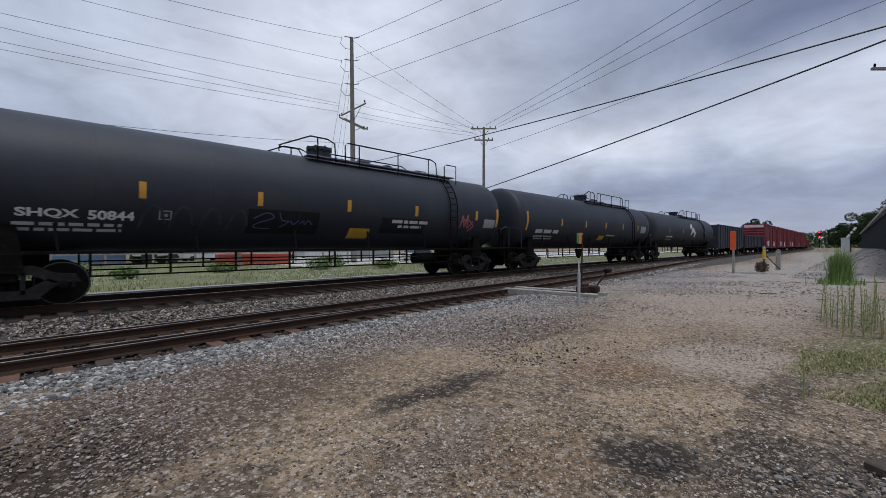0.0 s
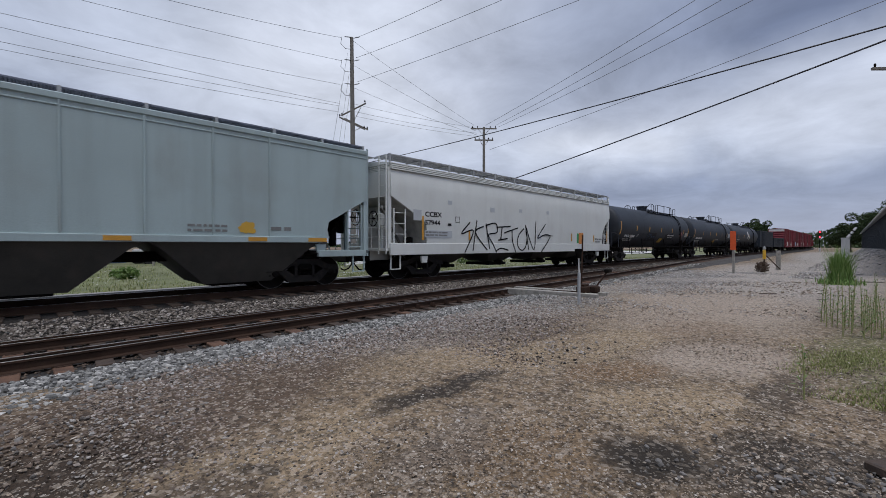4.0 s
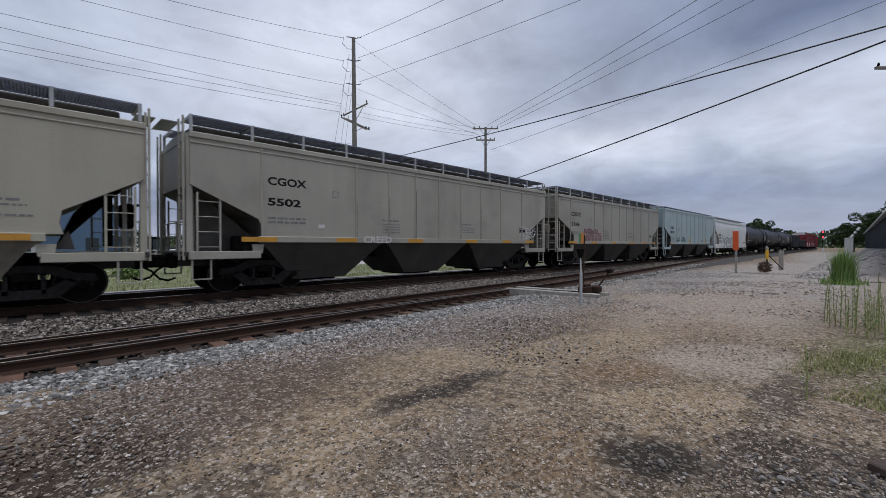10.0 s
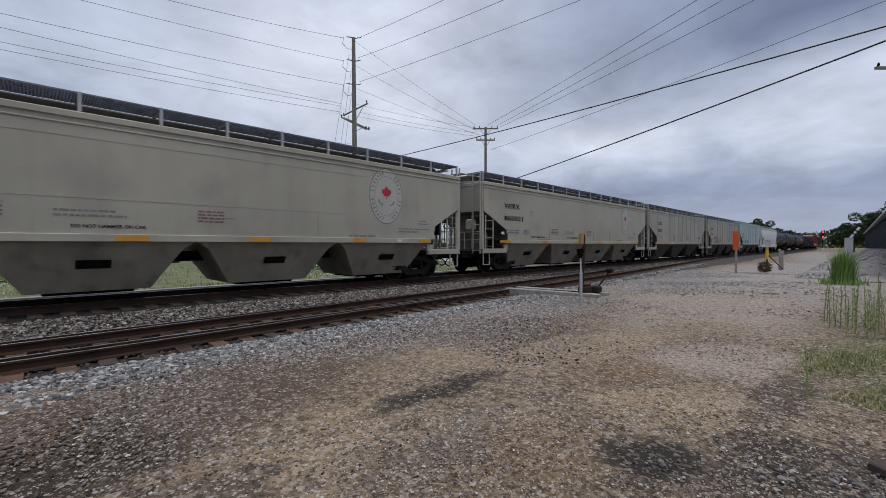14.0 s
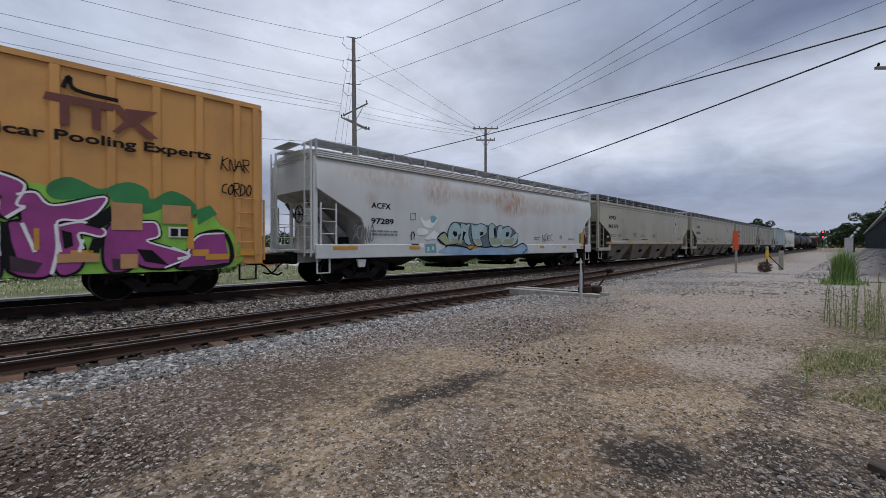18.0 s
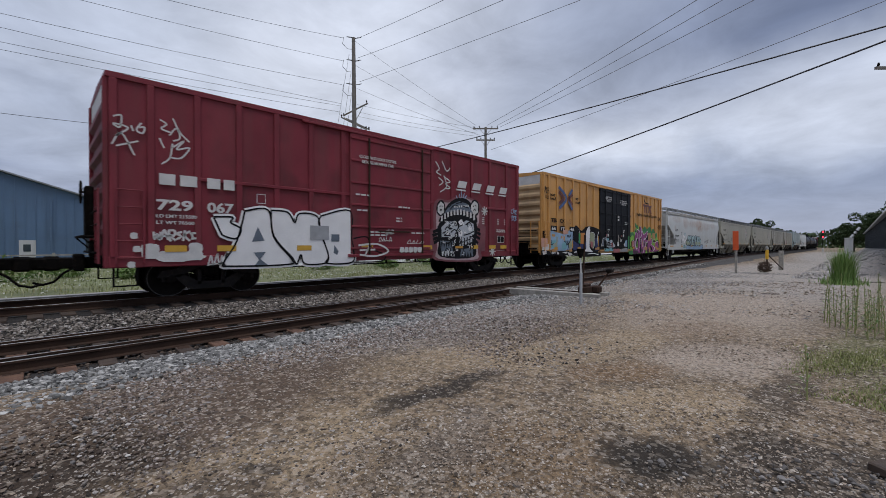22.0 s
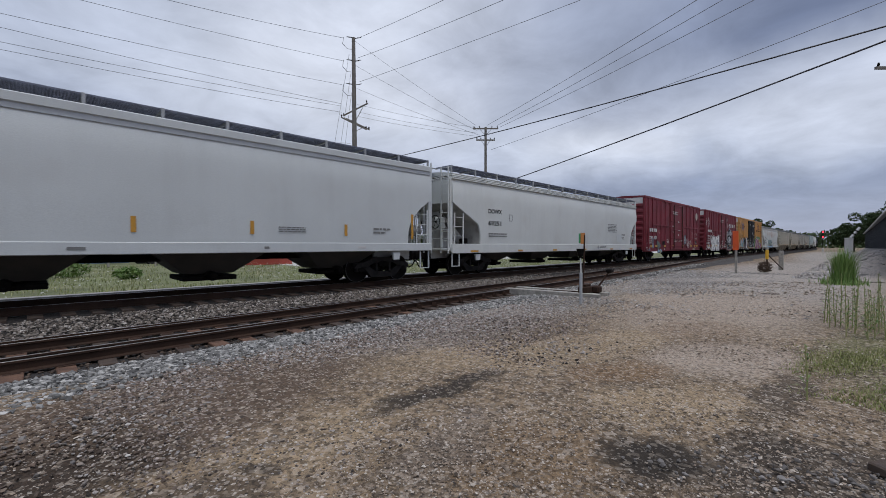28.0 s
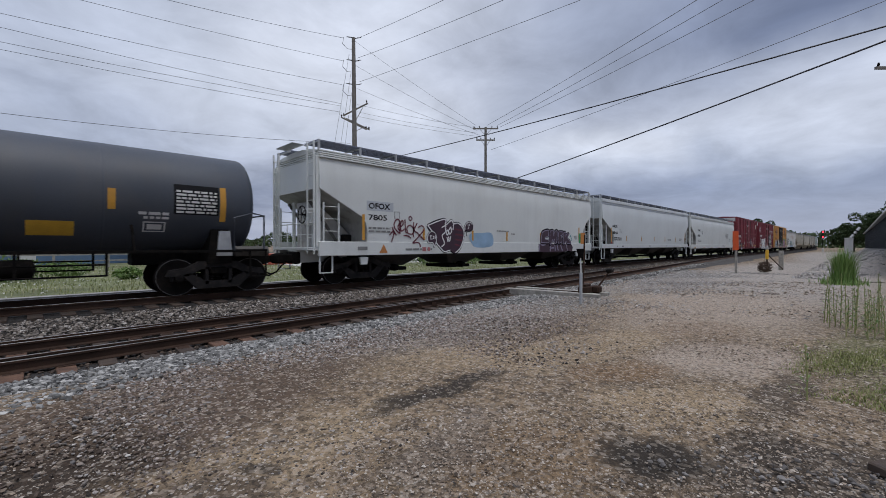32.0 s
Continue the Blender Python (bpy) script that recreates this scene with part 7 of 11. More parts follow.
    sprayed(c, [(-2.49, 1.85), (-2.33, 1.82), (-2.43, 1.63), (-2.58, 1.44)], M_BLACK, y - 0.022)
    sprayed(c, [(-0.5, 2.06), (-0.34, 2.03), (-0.34, 1.68), (-0.46, 1.71)], M_BLACK, y - 0.022)
    sprayed(c, [(-4.81, 2.35), (-4.67, 2.01), (-4.26, 1.95), (-3.93, 2.3), (-4.13, 2.43), (-4.37, 2.25), (-4.61, 2.2)], M_SPRAYW, y - 0.002)
    sprayed(c, [(-4.33, 2.36), (-4.11, 2.43), (-3.96, 2.33), (-4.13, 2.15), (-4.28, 2.14)], M_TEAL, y - 0.0055)
    sprayed(c, [(-4.99, 1.79), (-4.89, 1.9), (-4.61, 1.91), (-4.42, 1.81), (-4.52, 1.7), (-4.72, 1.66), (-4.95, 1.68)], M_SPRAYW, y - 0.002)
    sprayed(c, [(-4.61, 1.53), (-4.13, 1.85), (-3.86, 1.74), (-4.01, 1.54), (-4.47, 1.48)], M_SPRAYW, y - 0.002)
    sprayed(c, [(-4.61, 1.32), (-4.04, 1.35), (-3.99, 1), (-4.59, 0.99)], M_TEAL, y - 0.0055)
    sprayed(c, [(-4.91, 1.34), (-4.68, 1.37), (-4.61, 1.18), (-4.84, 1.21)], M_SPRAYW, y - 0.002)
    sprayed(c, [(-3.86, 1.91), (-3.7, 2.13), (-3.52, 2.1), (-3.52, 1.84), (-3.76, 1.8)], M_PALE, y - 0.002)
    lines(c, [[(-4.47, 1.21), (-4.38, 1.07)], [(-4.38, 1.21), (-4.47, 1.07)], [(-4.23, 1.23), (-4.14, 1.12)], [(-4.14, 1.23), (-4.24, 1.12)]], 0.02, M_SPRAYW, y - 0.009, "spray_line")
    lines(c, [[(-5.25, 1.32), (-4.91, 1.32)], [(-5.25, 1.47), (-5.27, 1.66), (-5.21, 1.78)], [(-5.14, 1.5), (-5.12, 1.7), (-5.18, 1.78)]], 0.02, M_BLACK, y - 0.003, "spray_line")


def plum_piece(c, y):
    block_letter(c, [(-4.53, 2.03), (-3.64, 2.3), (-3.58, 2.08), (-3.25, 2.27), (-3.12, 2.15), (-2.84, 2.17), (-2.56, 1.96), (-2.51, 1.65), (-2.7, 1.2), (-3.03, 0.97), (-3.32, 1.09), (-3.64, 1.04), (-3.89, 1.21), (-4.1, 1.41), (-4.25, 1.75)], y - 0, M_PLUM, M_BLACK, M_SPRAYW, 0.05)
    lines(c, [[(-3.32, 1.09), (-3.64, 1.04), (-3.89, 1.21), (-4.1, 1.41), (-4.25, 1.75), (-4.53, 2.03)]], 0.02, M_SPRAYW, y - 0.01, "spray_line")
    lines(c, [[(-3.79, 1.97), (-3.58, 2.04), (-3.6, 1.8), (-3.77, 1.65), (-3.64, 1.37), (-3.81, 1.21)], [(-3.47, 1.89), (-3.42, 1.75), (-3.5, 1.69), (-3.53, 1.83), (-3.47, 1.89)], [(-3.29, 2.01), (-3.24, 1.84), (-3.35, 1.72), (-3.4, 1.86), (-3.29, 2.01)], [(-3.5, 1.6), (-3.45, 1.43)], [(-3.4, 1.63), (-3.4, 1.43)], [(-3.29, 1.64), (-3.35, 1.43)], [(-3.13, 2.13), (-3.16, 1.9)]], 0.022, M_SPRAYW, y - 0.011, "spray_line")
    lines(c, [[(-3.05, 1.93), (-2.63, 1.89)], [(-3.02, 1.73), (-2.57, 1.68)], [(-3.02, 1.52), (-2.63, 1.47)], [(-3.05, 1.32), (-2.75, 1.26)]], 0.03, M_WINE, y - 0.011, "spray_line")
    block_letter(c, [(-4.53, 1.67), (-4.36, 1.8), (-4.16, 1.75), (-4.07, 1.56), (-4.12, 1.37), (-4.21, 1.21), (-4.26, 1.37), (-4.47, 1.37), (-4.55, 1.5)], y - 0.012, M_PLUM, M_BLACK, M_SPRAYW, 0.03)
    lines(c, [[(-4.21, 1.21), (-4.26, 1.37), (-4.47, 1.37), (-4.55, 1.5), (-4.53, 1.67)]], 0.018, M_SPRAYW, y - 0.02, "spray_line")
    lines(c, [[(-4.44, 1.64), (-4.33, 1.64)], [(-4.39, 1.64), (-4.37, 1.48)], [(-4.28, 1.64), (-4.21, 1.59), (-4.28, 1.51)], [(-4.15, 1.67), (-4.15, 1.51)]], 0.015, M_SPRAYW, y - 0.02, "spray_line")
    block_letter(c, [(-2.45, 1.87), (-2.41, 2.11), (-2.18, 2.25), (-1.98, 2.15), (-2, 1.96), (-2.18, 1.88), (-2.36, 1.9)], y - 0, M_PLUM, M_BLACK, M_SPRAYW, 0.04)
    lines(c, [[(-2.27, 2.15), (-2.24, 2.06)], [(-2.17, 2.17), (-2.17, 2.08)], [(-2.27, 1.97), (-2.18, 2.02)]], 0.014, M_SPRAYW, y - 0.01, "spray_line")
    lines(c, [[(-2.32, 1.87), (-2.33, 1.66)]], 0.015, M_BLACK, y - 0.003, "spray_line")
    sprayed(c, [(-2.12, 1.76), (-1.38, 1.81), (-0.68, 1.8), (-0.64, 1.26), (-1.71, 1.19), (-2, 1.35), (-2.09, 1.45)], M_SKYB, y - 0.002)
    lines(c, [[(-6.32, 1.63), (-6.15, 1.77), (-6.02, 1.63)], [(-6.21, 1.92), (-6.13, 1.69), (-6.24, 1.39)], [(-5.89, 1.71), (-6.09, 1.88), (-6.11, 2.06), (-5.97, 2.2), (-5.87, 2.1), (-5.95, 1.91), (-5.86, 1.79)], [(-5.86, 2.15), (-5.86, 1.67)], [(-5.82, 1.94), (-5.71, 2.04), (-5.75, 2.17), (-5.83, 2.03), (-5.8, 1.79), (-5.65, 1.87)], [(-5.63, 2.21), (-5.6, 1.8), (-5.54, 1.73)], [(-5.49, 1.71), (-5.54, 1.9), (-5.39, 2.01), (-5.22, 1.87), (-5.29, 1.69), (-5.49, 1.71)], [(-5.46, 2.25), (-5.38, 2.32), (-5.3, 2.26), (-5.38, 2.17), (-5.46, 2.25)], [(-5.22, 2.12), (-5.23, 1.57)], [(-5.04, 2.1), (-5.19, 1.84), (-5, 1.72)], [(-5.27, 1.36), (-4.91, 1.66), (-4.7, 1.89), (-4.83, 2.01), (-5, 1.93)], [(-5.02, 1.72), (-4.69, 1.47)], [(-5.27, 1.36), (-4.96, 1.37), (-4.89, 1.21)], [(-5.69, 1.63), (-5.47, 1.61), (-5.35, 1.53)]], 0.024, M_WINE, y - 0.003, "spray_tag")
    plate(c, -4.79, 1.06, 0.19, 0.15, M_ROSE, y - 0.003, "sticker")
    plate(c, -4.53, 1.07, 0.13, 0.14, M_ROSE, y - 0.003, "sticker")
    sprayed(c, [(3.12, 1.34), (6.48, 1.35), (6.67, 1.19), (6.61, 0.96), (4.28, 0.91), (3.12, 0.94)], M_PLUM, y - 0)
    lines(c, [[(3.12, 1.34), (3.2, 1.21), (3.14, 0.96)], [(3.29, 1.37), (3.51, 1.29), (3.82, 1.34)], [(4.28, 1.32), (4.23, 0.96)], [(4.71, 1.29), (4.75, 0.98)], [(4.93, 1.29), (5.06, 0.99)], [(5.3, 1.29), (5.51, 0.98)], [(5.94, 1.29), (6.05, 0.97)], [(4.35, 1.13), (4.62, 1.15)]], 0.04, M_LILAC, y - 0.004, "spray_line")
    block_letter(c, [(3.29, 1.37), (3.31, 1.75), (3.41, 1.96), (3.66, 2.07), (4.07, 2.1), (4.07, 1.75), (3.77, 1.71), (3.71, 1.58), (4.07, 1.56), (4.07, 1.37)], y - 0.005, M_PLUM, M_BLACK, M_LILAC, 0.04, True)
    block_letter(c, [(4.14, 2.07), (4.53, 2.1), (4.56, 1.79), (4.68, 2.05), (4.98, 2.06), (4.9, 1.38), (4.7, 1.37), (4.65, 1.6), (4.52, 1.43), (4.4, 1.59), (4.33, 1.34), (4.14, 1.34)], y - 0.006, M_PLUM, M_BLACK, M_LILAC, 0.04, True)
    block_letter(c, [(5.04, 2.04), (5.51, 2.06), (5.5, 1.85), (5.28, 1.82), (5.44, 1.67), (5.41, 1.41), (4.97, 1.39)], y - 0.007, M_PLUM, M_BLACK, M_LILAC, 0.04, True)
    block_letter(c, [(5.58, 2.04), (5.84, 2.02), (5.8, 1.77), (5.94, 1.93), (6.22, 1.94), (6.05, 1.69), (6.32, 1.54), (6.42, 1.35), (6.02, 1.35), (5.84, 1.5), (5.72, 1.35), (5.5, 1.35)], y - 0.008, M_PLUM, M_BLACK, M_LILAC, 0.04, True)
    sprayed(c, [(3.78, 1.58), (3.87, 1.67), (4.07, 1.64), (4.07, 1.53)], M_PALE, y - 0.014)
    lines(c, [[(6.36, 1.85), (6.45, 1.73)], [(6.32, 1.76), (6.48, 1.89)], [(6.45, 1.64), (6.55, 1.7), (6.51, 1.54), (6.43, 1.6)]], 0.02, M_TEAL, y - 0.003, "spray_line")


def beast_piece(c, y):
    sprayed(c, [(2.2, 2.73), (2.4, 2.98), (2.87, 2.97), (3.54, 3.23), (4.31, 3.14), (4.68, 2.88), (4.71, 2.3), (4.51, 1.84), (4.64, 1.03), (4.47, 0.68), (2.31, 0.76), (2.24, 1.21), (2.19, 1.9)], M_HALO, y - 0.0035)
    sprayed(c, [(2.05, 2.79), (2.32, 3.08), (2.84, 3.06), (3.55, 3.32), (4.32, 3.23), (4.85, 3), (4.92, 2.35), (4.67, 1.84), (4.84, 1.03), (4.64, 0.61), (2.16, 0.71), (2.11, 1.21), (2.05, 1.89)], M_FADED, y - 0)
    sprayed(c, [(1.6, 1.74), (2.1, 1.97), (2.14, 1.07), (1.6, 1.01)], M_FADED, y - 0.001)
    sprayed(c, [(4.74, 2.25), (5.16, 2.11), (5.12, 1.02), (4.77, 1.03)], M_FADED, y - 0.001)
    lines(c, [[(2.01, 1.78), (2.38, 1.91)], [(1.98, 1.65), (2.34, 1.74)], [(2.01, 1.51), (2.34, 1.6)], [(2.05, 1.37), (2.34, 1.49)], [(4.39, 2.03), (4.78, 1.93)], [(4.41, 1.87), (4.81, 1.75)], [(4.41, 1.71), (4.77, 1.55)], [(4.41, 1.55), (4.64, 1.35)]], 0.06, M_BLACK, y - 0.004, "spray_line")
    block_letter(c, [(2.25, 2.57), (2.26, 2.82), (2.42, 2.98), (2.59, 2.89), (2.59, 2.57), (2.42, 2.45)], y - 0.006, M_LETTER, M_BLACK, None, 0.05)
    lines(c, [[(2.35, 2.78), (2.4, 2.81)], [(2.46, 2.82), (2.5, 2.78)], [(2.37, 2.61), (2.42, 2.68), (2.47, 2.62)]], 0.02, M_BLACK, y - 0.015, "spray_line")
    block_letter(c, [(4.18, 2.68), (4.2, 2.96), (4.41, 3.15), (4.63, 3.04), (4.63, 2.68), (4.41, 2.54)], y - 0.006, M_LETTER, M_BLACK, None, 0.05)
    lines(c, [[(4.31, 2.91), (4.38, 2.95)], [(4.46, 2.96), (4.51, 2.92)], [(4.35, 2.72), (4.41, 2.81), (4.48, 2.74)]], 0.02, M_BLACK, y - 0.015, "spray_line")
    sprayed(c, [(2.32, 2.12), (3.4, 2.43), (4.51, 2.29), (4.5, 1.35), (4.34, 0.78), (2.41, 0.84), (2.32, 1.42)], M_BLACK, y - 0.008)
    sprayed(c, [(2.34, 2.16), (2.51, 2.51), (2.84, 2.91), (3.26, 3.15), (3.69, 3.22), (4.12, 3.08), (4.44, 2.67), (4.54, 2.23), (3.4, 2.37)], M_BLACK, y - 0.01)
    sprayed(c, [(2.63, 2.55), (2.9, 2.86), (3.47, 3.07), (4, 2.98), (4.31, 2.63), (3.48, 2.71)], M_SLATE, y - 0.014)
    lines(c, [[(2.91, 2.69), (3.18, 2.89), (3.4, 2.85)], [(3.26, 2.96), (3.62, 3.03)], [(3.69, 2.88), (4.03, 2.82)], [(2.84, 2.77), (3, 2.9)]], 0.02, M_BLACK, y - 0.018, "spray_line")
    sprayed(c, [(2.43, 2.42), (2.52, 2.44), (2.52, 2.23), (2.43, 2.21)], M_LETTER, y - 0.014)
    sprayed(c, [(2.6, 2.51), (2.69, 2.53), (2.7, 2.32), (2.6, 2.3)], M_LETTER, y - 0.014)
    sprayed(c, [(2.77, 2.59), (2.87, 2.61), (2.87, 2.4), (2.78, 2.38)], M_LETTER, y - 0.014)
    sprayed(c, [(2.95, 2.65), (3.05, 2.68), (3.05, 2.46), (2.96, 2.44)], M_LETTER, y - 0.014)
    sprayed(c, [(3.13, 2.7), (3.23, 2.72), (3.24, 2.5), (3.14, 2.48)], M_LETTER, y - 0.014)
    sprayed(c, [(3.32, 2.73), (3.42, 2.75), (3.43, 2.52), (3.32, 2.5)], M_LETTER, y - 0.014)
    sprayed(c, [(3.51, 2.73), (3.61, 2.76), (3.62, 2.53), (3.52, 2.51)], M_LETTER, y - 0.014)
    sprayed(c, [(3.7, 2.72), (3.81, 2.75), (3.82, 2.52), (3.71, 2.49)], M_LETTER, y - 0.014)
    sprayed(c, [(3.9, 2.69), (4.01, 2.72), (4.02, 2.48), (3.91, 2.46)], M_LETTER, y - 0.014)
    sprayed(c, [(4.11, 2.64), (4.22, 2.66), (4.23, 2.43), (4.12, 2.4)], M_LETTER, y - 0.014)
    sprayed(c, [(4.32, 2.56), (4.44, 2.59), (4.44, 2.35), (4.33, 2.33)], M_LETTER, y - 0.014)
    sprayed(c, [(3.17, 2.86), (3.24, 2.87), (3.24, 2.79), (3.17, 2.79)], M_LETTER, y - 0.018)
    sprayed(c, [(3.3, 2.87), (3.37, 2.88), (3.37, 2.8), (3.3, 2.8)], M_LETTER, y - 0.018)
    sprayed(c, [(3.43, 2.89), (3.5, 2.89), (3.5, 2.82), (3.43, 2.81)], M_LETTER, y - 0.018)
    sprayed(c, [(3.56, 2.9), (3.63, 2.91), (3.63, 2.83), (3.56, 2.82)], M_LETTER, y - 0.018)
    sprayed(c, [(3.69, 2.91), (3.77, 2.92), (3.77, 2.84), (3.69, 2.84)], M_LETTER, y - 0.018)
    sprayed(c, [(3.83, 2.93), (3.9, 2.93), (3.9, 2.86), (3.83, 2.85)], M_LETTER, y - 0.018)
    sprayed(c, [(3.97, 2.94), (4.04, 2.95), (4.04, 2.87), (3.97, 2.86)], M_LETTER, y - 0.018)
    sprayed(c, [(2.45, 1.98), (2.77, 2.21), (3.25, 2.24), (3.39, 2.03), (3.18, 1.62), (2.47, 1.6)], M_REPAINT, y - 0.013)
    sprayed(c, [(3.47, 2.11), (3.92, 2.32), (4.34, 2.18), (4.39, 1.75), (3.84, 1.58), (3.42, 1.62)], M_REPAINT, y - 0.013)
    sprayed(c, [(2.39, 1.46), (3.11, 1.44), (3.08, 1.05), (2.44, 1.06)], M_SLATE, y - 0.013)
    sprayed(c, [(3.57, 1.11), (4.31, 1.19), (4.31, 0.81), (3.53, 0.83)], M_SLATE, y - 0.013)
    sprayed(c, [(2.47, 1.04), (3.18, 1.05), (3.18, 0.84), (2.49, 0.86)], M_PALE, y - 0.013)
    lines(c, [[(2.64, 1.89), (2.77, 2), (2.94, 1.9)], [(3, 2.14), (3.17, 2.21), (3.31, 2.1)], [(2.5, 1.74), (2.7, 1.81), (2.9, 1.73)], [(2.97, 1.79), (3.18, 1.91), (3.34, 1.83)], [(2.86, 2.1), (2.97, 1.93), (3.11, 2.03)], [(2.57, 1.66), (2.97, 1.67)], [(3.47, 2.05), (3.69, 2.12)], [(3.84, 2.12), (4.07, 2.23), (4.25, 2.08)], [(3.72, 1.69), (4.07, 1.76), (4.34, 1.86)]], 0.025, M_BLACK, y - 0.017, "spray_line")
    lines(c, [[(3.64, 1.78), (3.54, 1.88), (3.44, 1.77), (3.54, 1.67), (3.64, 1.78)]], 0.03, M_SPRAYW, y - 0.018, "spray_line")
    lines(c, [[(3.58, 1.78), (3.54, 1.82), (3.5, 1.77), (3.54, 1.73)]], 0.02, M_SPRAYW, y - 0.018, "spray_line")
    lines(c, [[(3.66, 2.22), (3.57, 2.31), (3.48, 2.21), (3.57, 2.13), (3.66, 2.22)]], 0.03, M_SPRAYW, y - 0.018, "spray_line")
    lines(c, [[(3.61, 2.22), (3.57, 2.25), (3.53, 2.22), (3.57, 2.18)]], 0.02, M_SPRAYW, y - 0.018, "spray_line")
    lines(c, [[(4.2, 1.97), (4.12, 2.05), (4.04, 1.96), (4.12, 1.89), (4.2, 1.97)]], 0.03, M_SPRAYW, y - 0.018, "spray_line")
    lines(c, [[(4.15, 1.97), (4.12, 2), (4.09, 1.97), (4.12, 1.94)]], 0.02, M_SPRAYW, y - 0.018, "spray_line")
    lines(c, [[(2.84, 1.78), (2.78, 1.84), (2.73, 1.78), (2.78, 1.72), (2.84, 1.78)]], 0.03, M_SPRAYW, y - 0.018, "spray_line")
    lines(c, [[(2.8, 1.78), (2.78, 1.8), (2.76, 1.78), (2.78, 1.76)]], 0.02, M_SPRAYW, y - 0.018, "spray_line")
    sprayed(c, [(2.42, 1.4), (2.52, 1.4), (2.47, 1.15)], M_BLACK, y - 0.017)
    sprayed(c, [(2.54, 1.4), (2.65, 1.4), (2.6, 1.15)], M_BLACK, y - 0.017)
    sprayed(c, [(2.68, 1.4), (2.78, 1.41), (2.73, 1.15)], M_BLACK, y - 0.017)
    sprayed(c, [(2.81, 1.41), (2.92, 1.41), (2.86, 1.14)], M_BLACK, y - 0.017)
    sprayed(c, [(2.94, 1.41), (3.05, 1.41), (3, 1.14)], M_BLACK, y - 0.017)
    sprayed(c, [(2.54, 0.86), (2.65, 0.86), (2.59, 1.03)], M_BLACK, y - 0.017)
    sprayed(c, [(2.7, 0.86), (2.81, 0.86), (2.75, 1.03)], M_BLACK, y - 0.017)
    sprayed(c, [(2.86, 0.85), (2.97, 0.85), (2.91, 1.03)], M_BLACK, y - 0.017)
    sprayed(c, [(3.02, 0.85), (3.13, 0.85), (3.08, 1.02)], M_BLACK, y - 0.017)
    sprayed(c, [(3.59, 0.83), (3.71, 0.83), (3.65, 1.05)], M_BLACK, y - 0.017)
    sprayed(c, [(3.76, 0.83), (3.88, 0.82), (3.82, 1.04)], M_BLACK, y - 0.017)
    sprayed(c, [(3.93, 0.82), (4.05, 0.82), (3.99, 1.04)], M_BLACK, y - 0.017)
    sprayed(c, [(4.1, 0.82), (4.23, 0.81), (4.16, 1.04)], M_BLACK, y - 0.017)
    sprayed(c, [(3.48, 1.5), (3.58, 1.52), (3.58, 1.4), (3.48, 1.38)], M_REPAINT, y - 0.013)
    sprayed(c, [(3.64, 1.55), (3.75, 1.57), (3.75, 1.44), (3.64, 1.43)], M_REPAINT, y - 0.013)
    sprayed(c, [(3.81, 1.6), (3.91, 1.62), (3.91, 1.49), (3.81, 1.48)], M_REPAINT, y - 0.013)
    sprayed(c, [(3.98, 1.65), (4.09, 1.67), (4.09, 1.54), (3.98, 1.52)], M_REPAINT, y - 0.013)
    sprayed(c, [(4.15, 1.7), (4.26, 1.72), (4.26, 1.59), (4.15, 1.57)], M_REPAINT, y - 0.013)
    sprayed(c, [(3.48, 1.34), (3.58, 1.35), (3.58, 1.23), (3.48, 1.21)], M_REPAINT, y - 0.013)
    sprayed(c, [(3.64, 1.38), (3.75, 1.4), (3.75, 1.27), (3.64, 1.26)], M_REPAINT, y - 0.013)
    sprayed(c, [(3.81, 1.43), (3.91, 1.45), (3.91, 1.32), (3.81, 1.31)], M_REPAINT, y - 0.013)
    sprayed(c, [(3.98, 1.48), (4.09, 1.49), (4.08, 1.37), (3.98, 1.35)], M_REPAINT, y - 0.013)
    sprayed(c, [(4.15, 1.53), (4.26, 1.54), (4.26, 1.42), (4.15, 1.4)], M_REPAINT, y - 0.013)
    lines(c, [[(3.28, 3.29), (3.4, 3.12)], [(3.47, 3.37), (3.52, 3.17)], [(3.6, 3.48), (3.62, 3.18)], [(3.78, 3.41), (3.69, 3.19)], [(3.92, 3.34), (3.75, 3.16)]], 0.02, M_SKYB, y - 0.004, "spray_line")
    lines(c, [[(1.58, 2.72), (1.85, 2.75)], [(1.71, 2.9), (1.71, 2.58)], [(1.62, 2.85), (1.8, 2.63)], [(1.62, 2.61), (1.81, 2.87)]], 0.025, M_LETTER, y - 0, "spray_tag")
    lines(c, [[(4.88, 2.74), (5.31, 2.77)], [(5.09, 2.96), (5.09, 2.56)], [(4.95, 2.89), (5.24, 2.62)], [(4.95, 2.6), (5.24, 2.92)]], 0.025, M_LETTER, y - 0, "spray_tag")
    lines(c, [[(5.41, 1.02), (5.87, 1.01)], [(5.64, 1.22), (5.64, 0.81)], [(5.49, 1.17), (5.79, 0.86)], [(5.49, 0.86), (5.79, 1.17)]], 0.025, M_LETTER, y - 0, "spray_tag")
    plate(c, 3.23, 1.16, 0.45, 0.09, M_REFL, y - 0.024, "reflector")
    rnd = random.Random(8)
    for material, n, r, lift in ((M_BLACK, 34, 0.018, 0.020), (M_SPRAYW, 26, 0.013, 0.0215)):
        ln = []
        for _ in range(n):
            u, w, q = rnd.uniform(2.57, 4.29), rnd.uniform(0.97, 2.23), rnd.uniform(0, 6.3)
            ln.append([(u + 0.10 * math.cos(q + 1.1 * k) * (1 - 0.2 * k), w + 0.09 * math.sin(q + 1.1 * k) * (1 - 0.2 * k)) for k in range(4)])
        part("spray_line", strokes(ln, r), material, c, at=pose(0, y - lift, 0))["kind"] = "stuff"

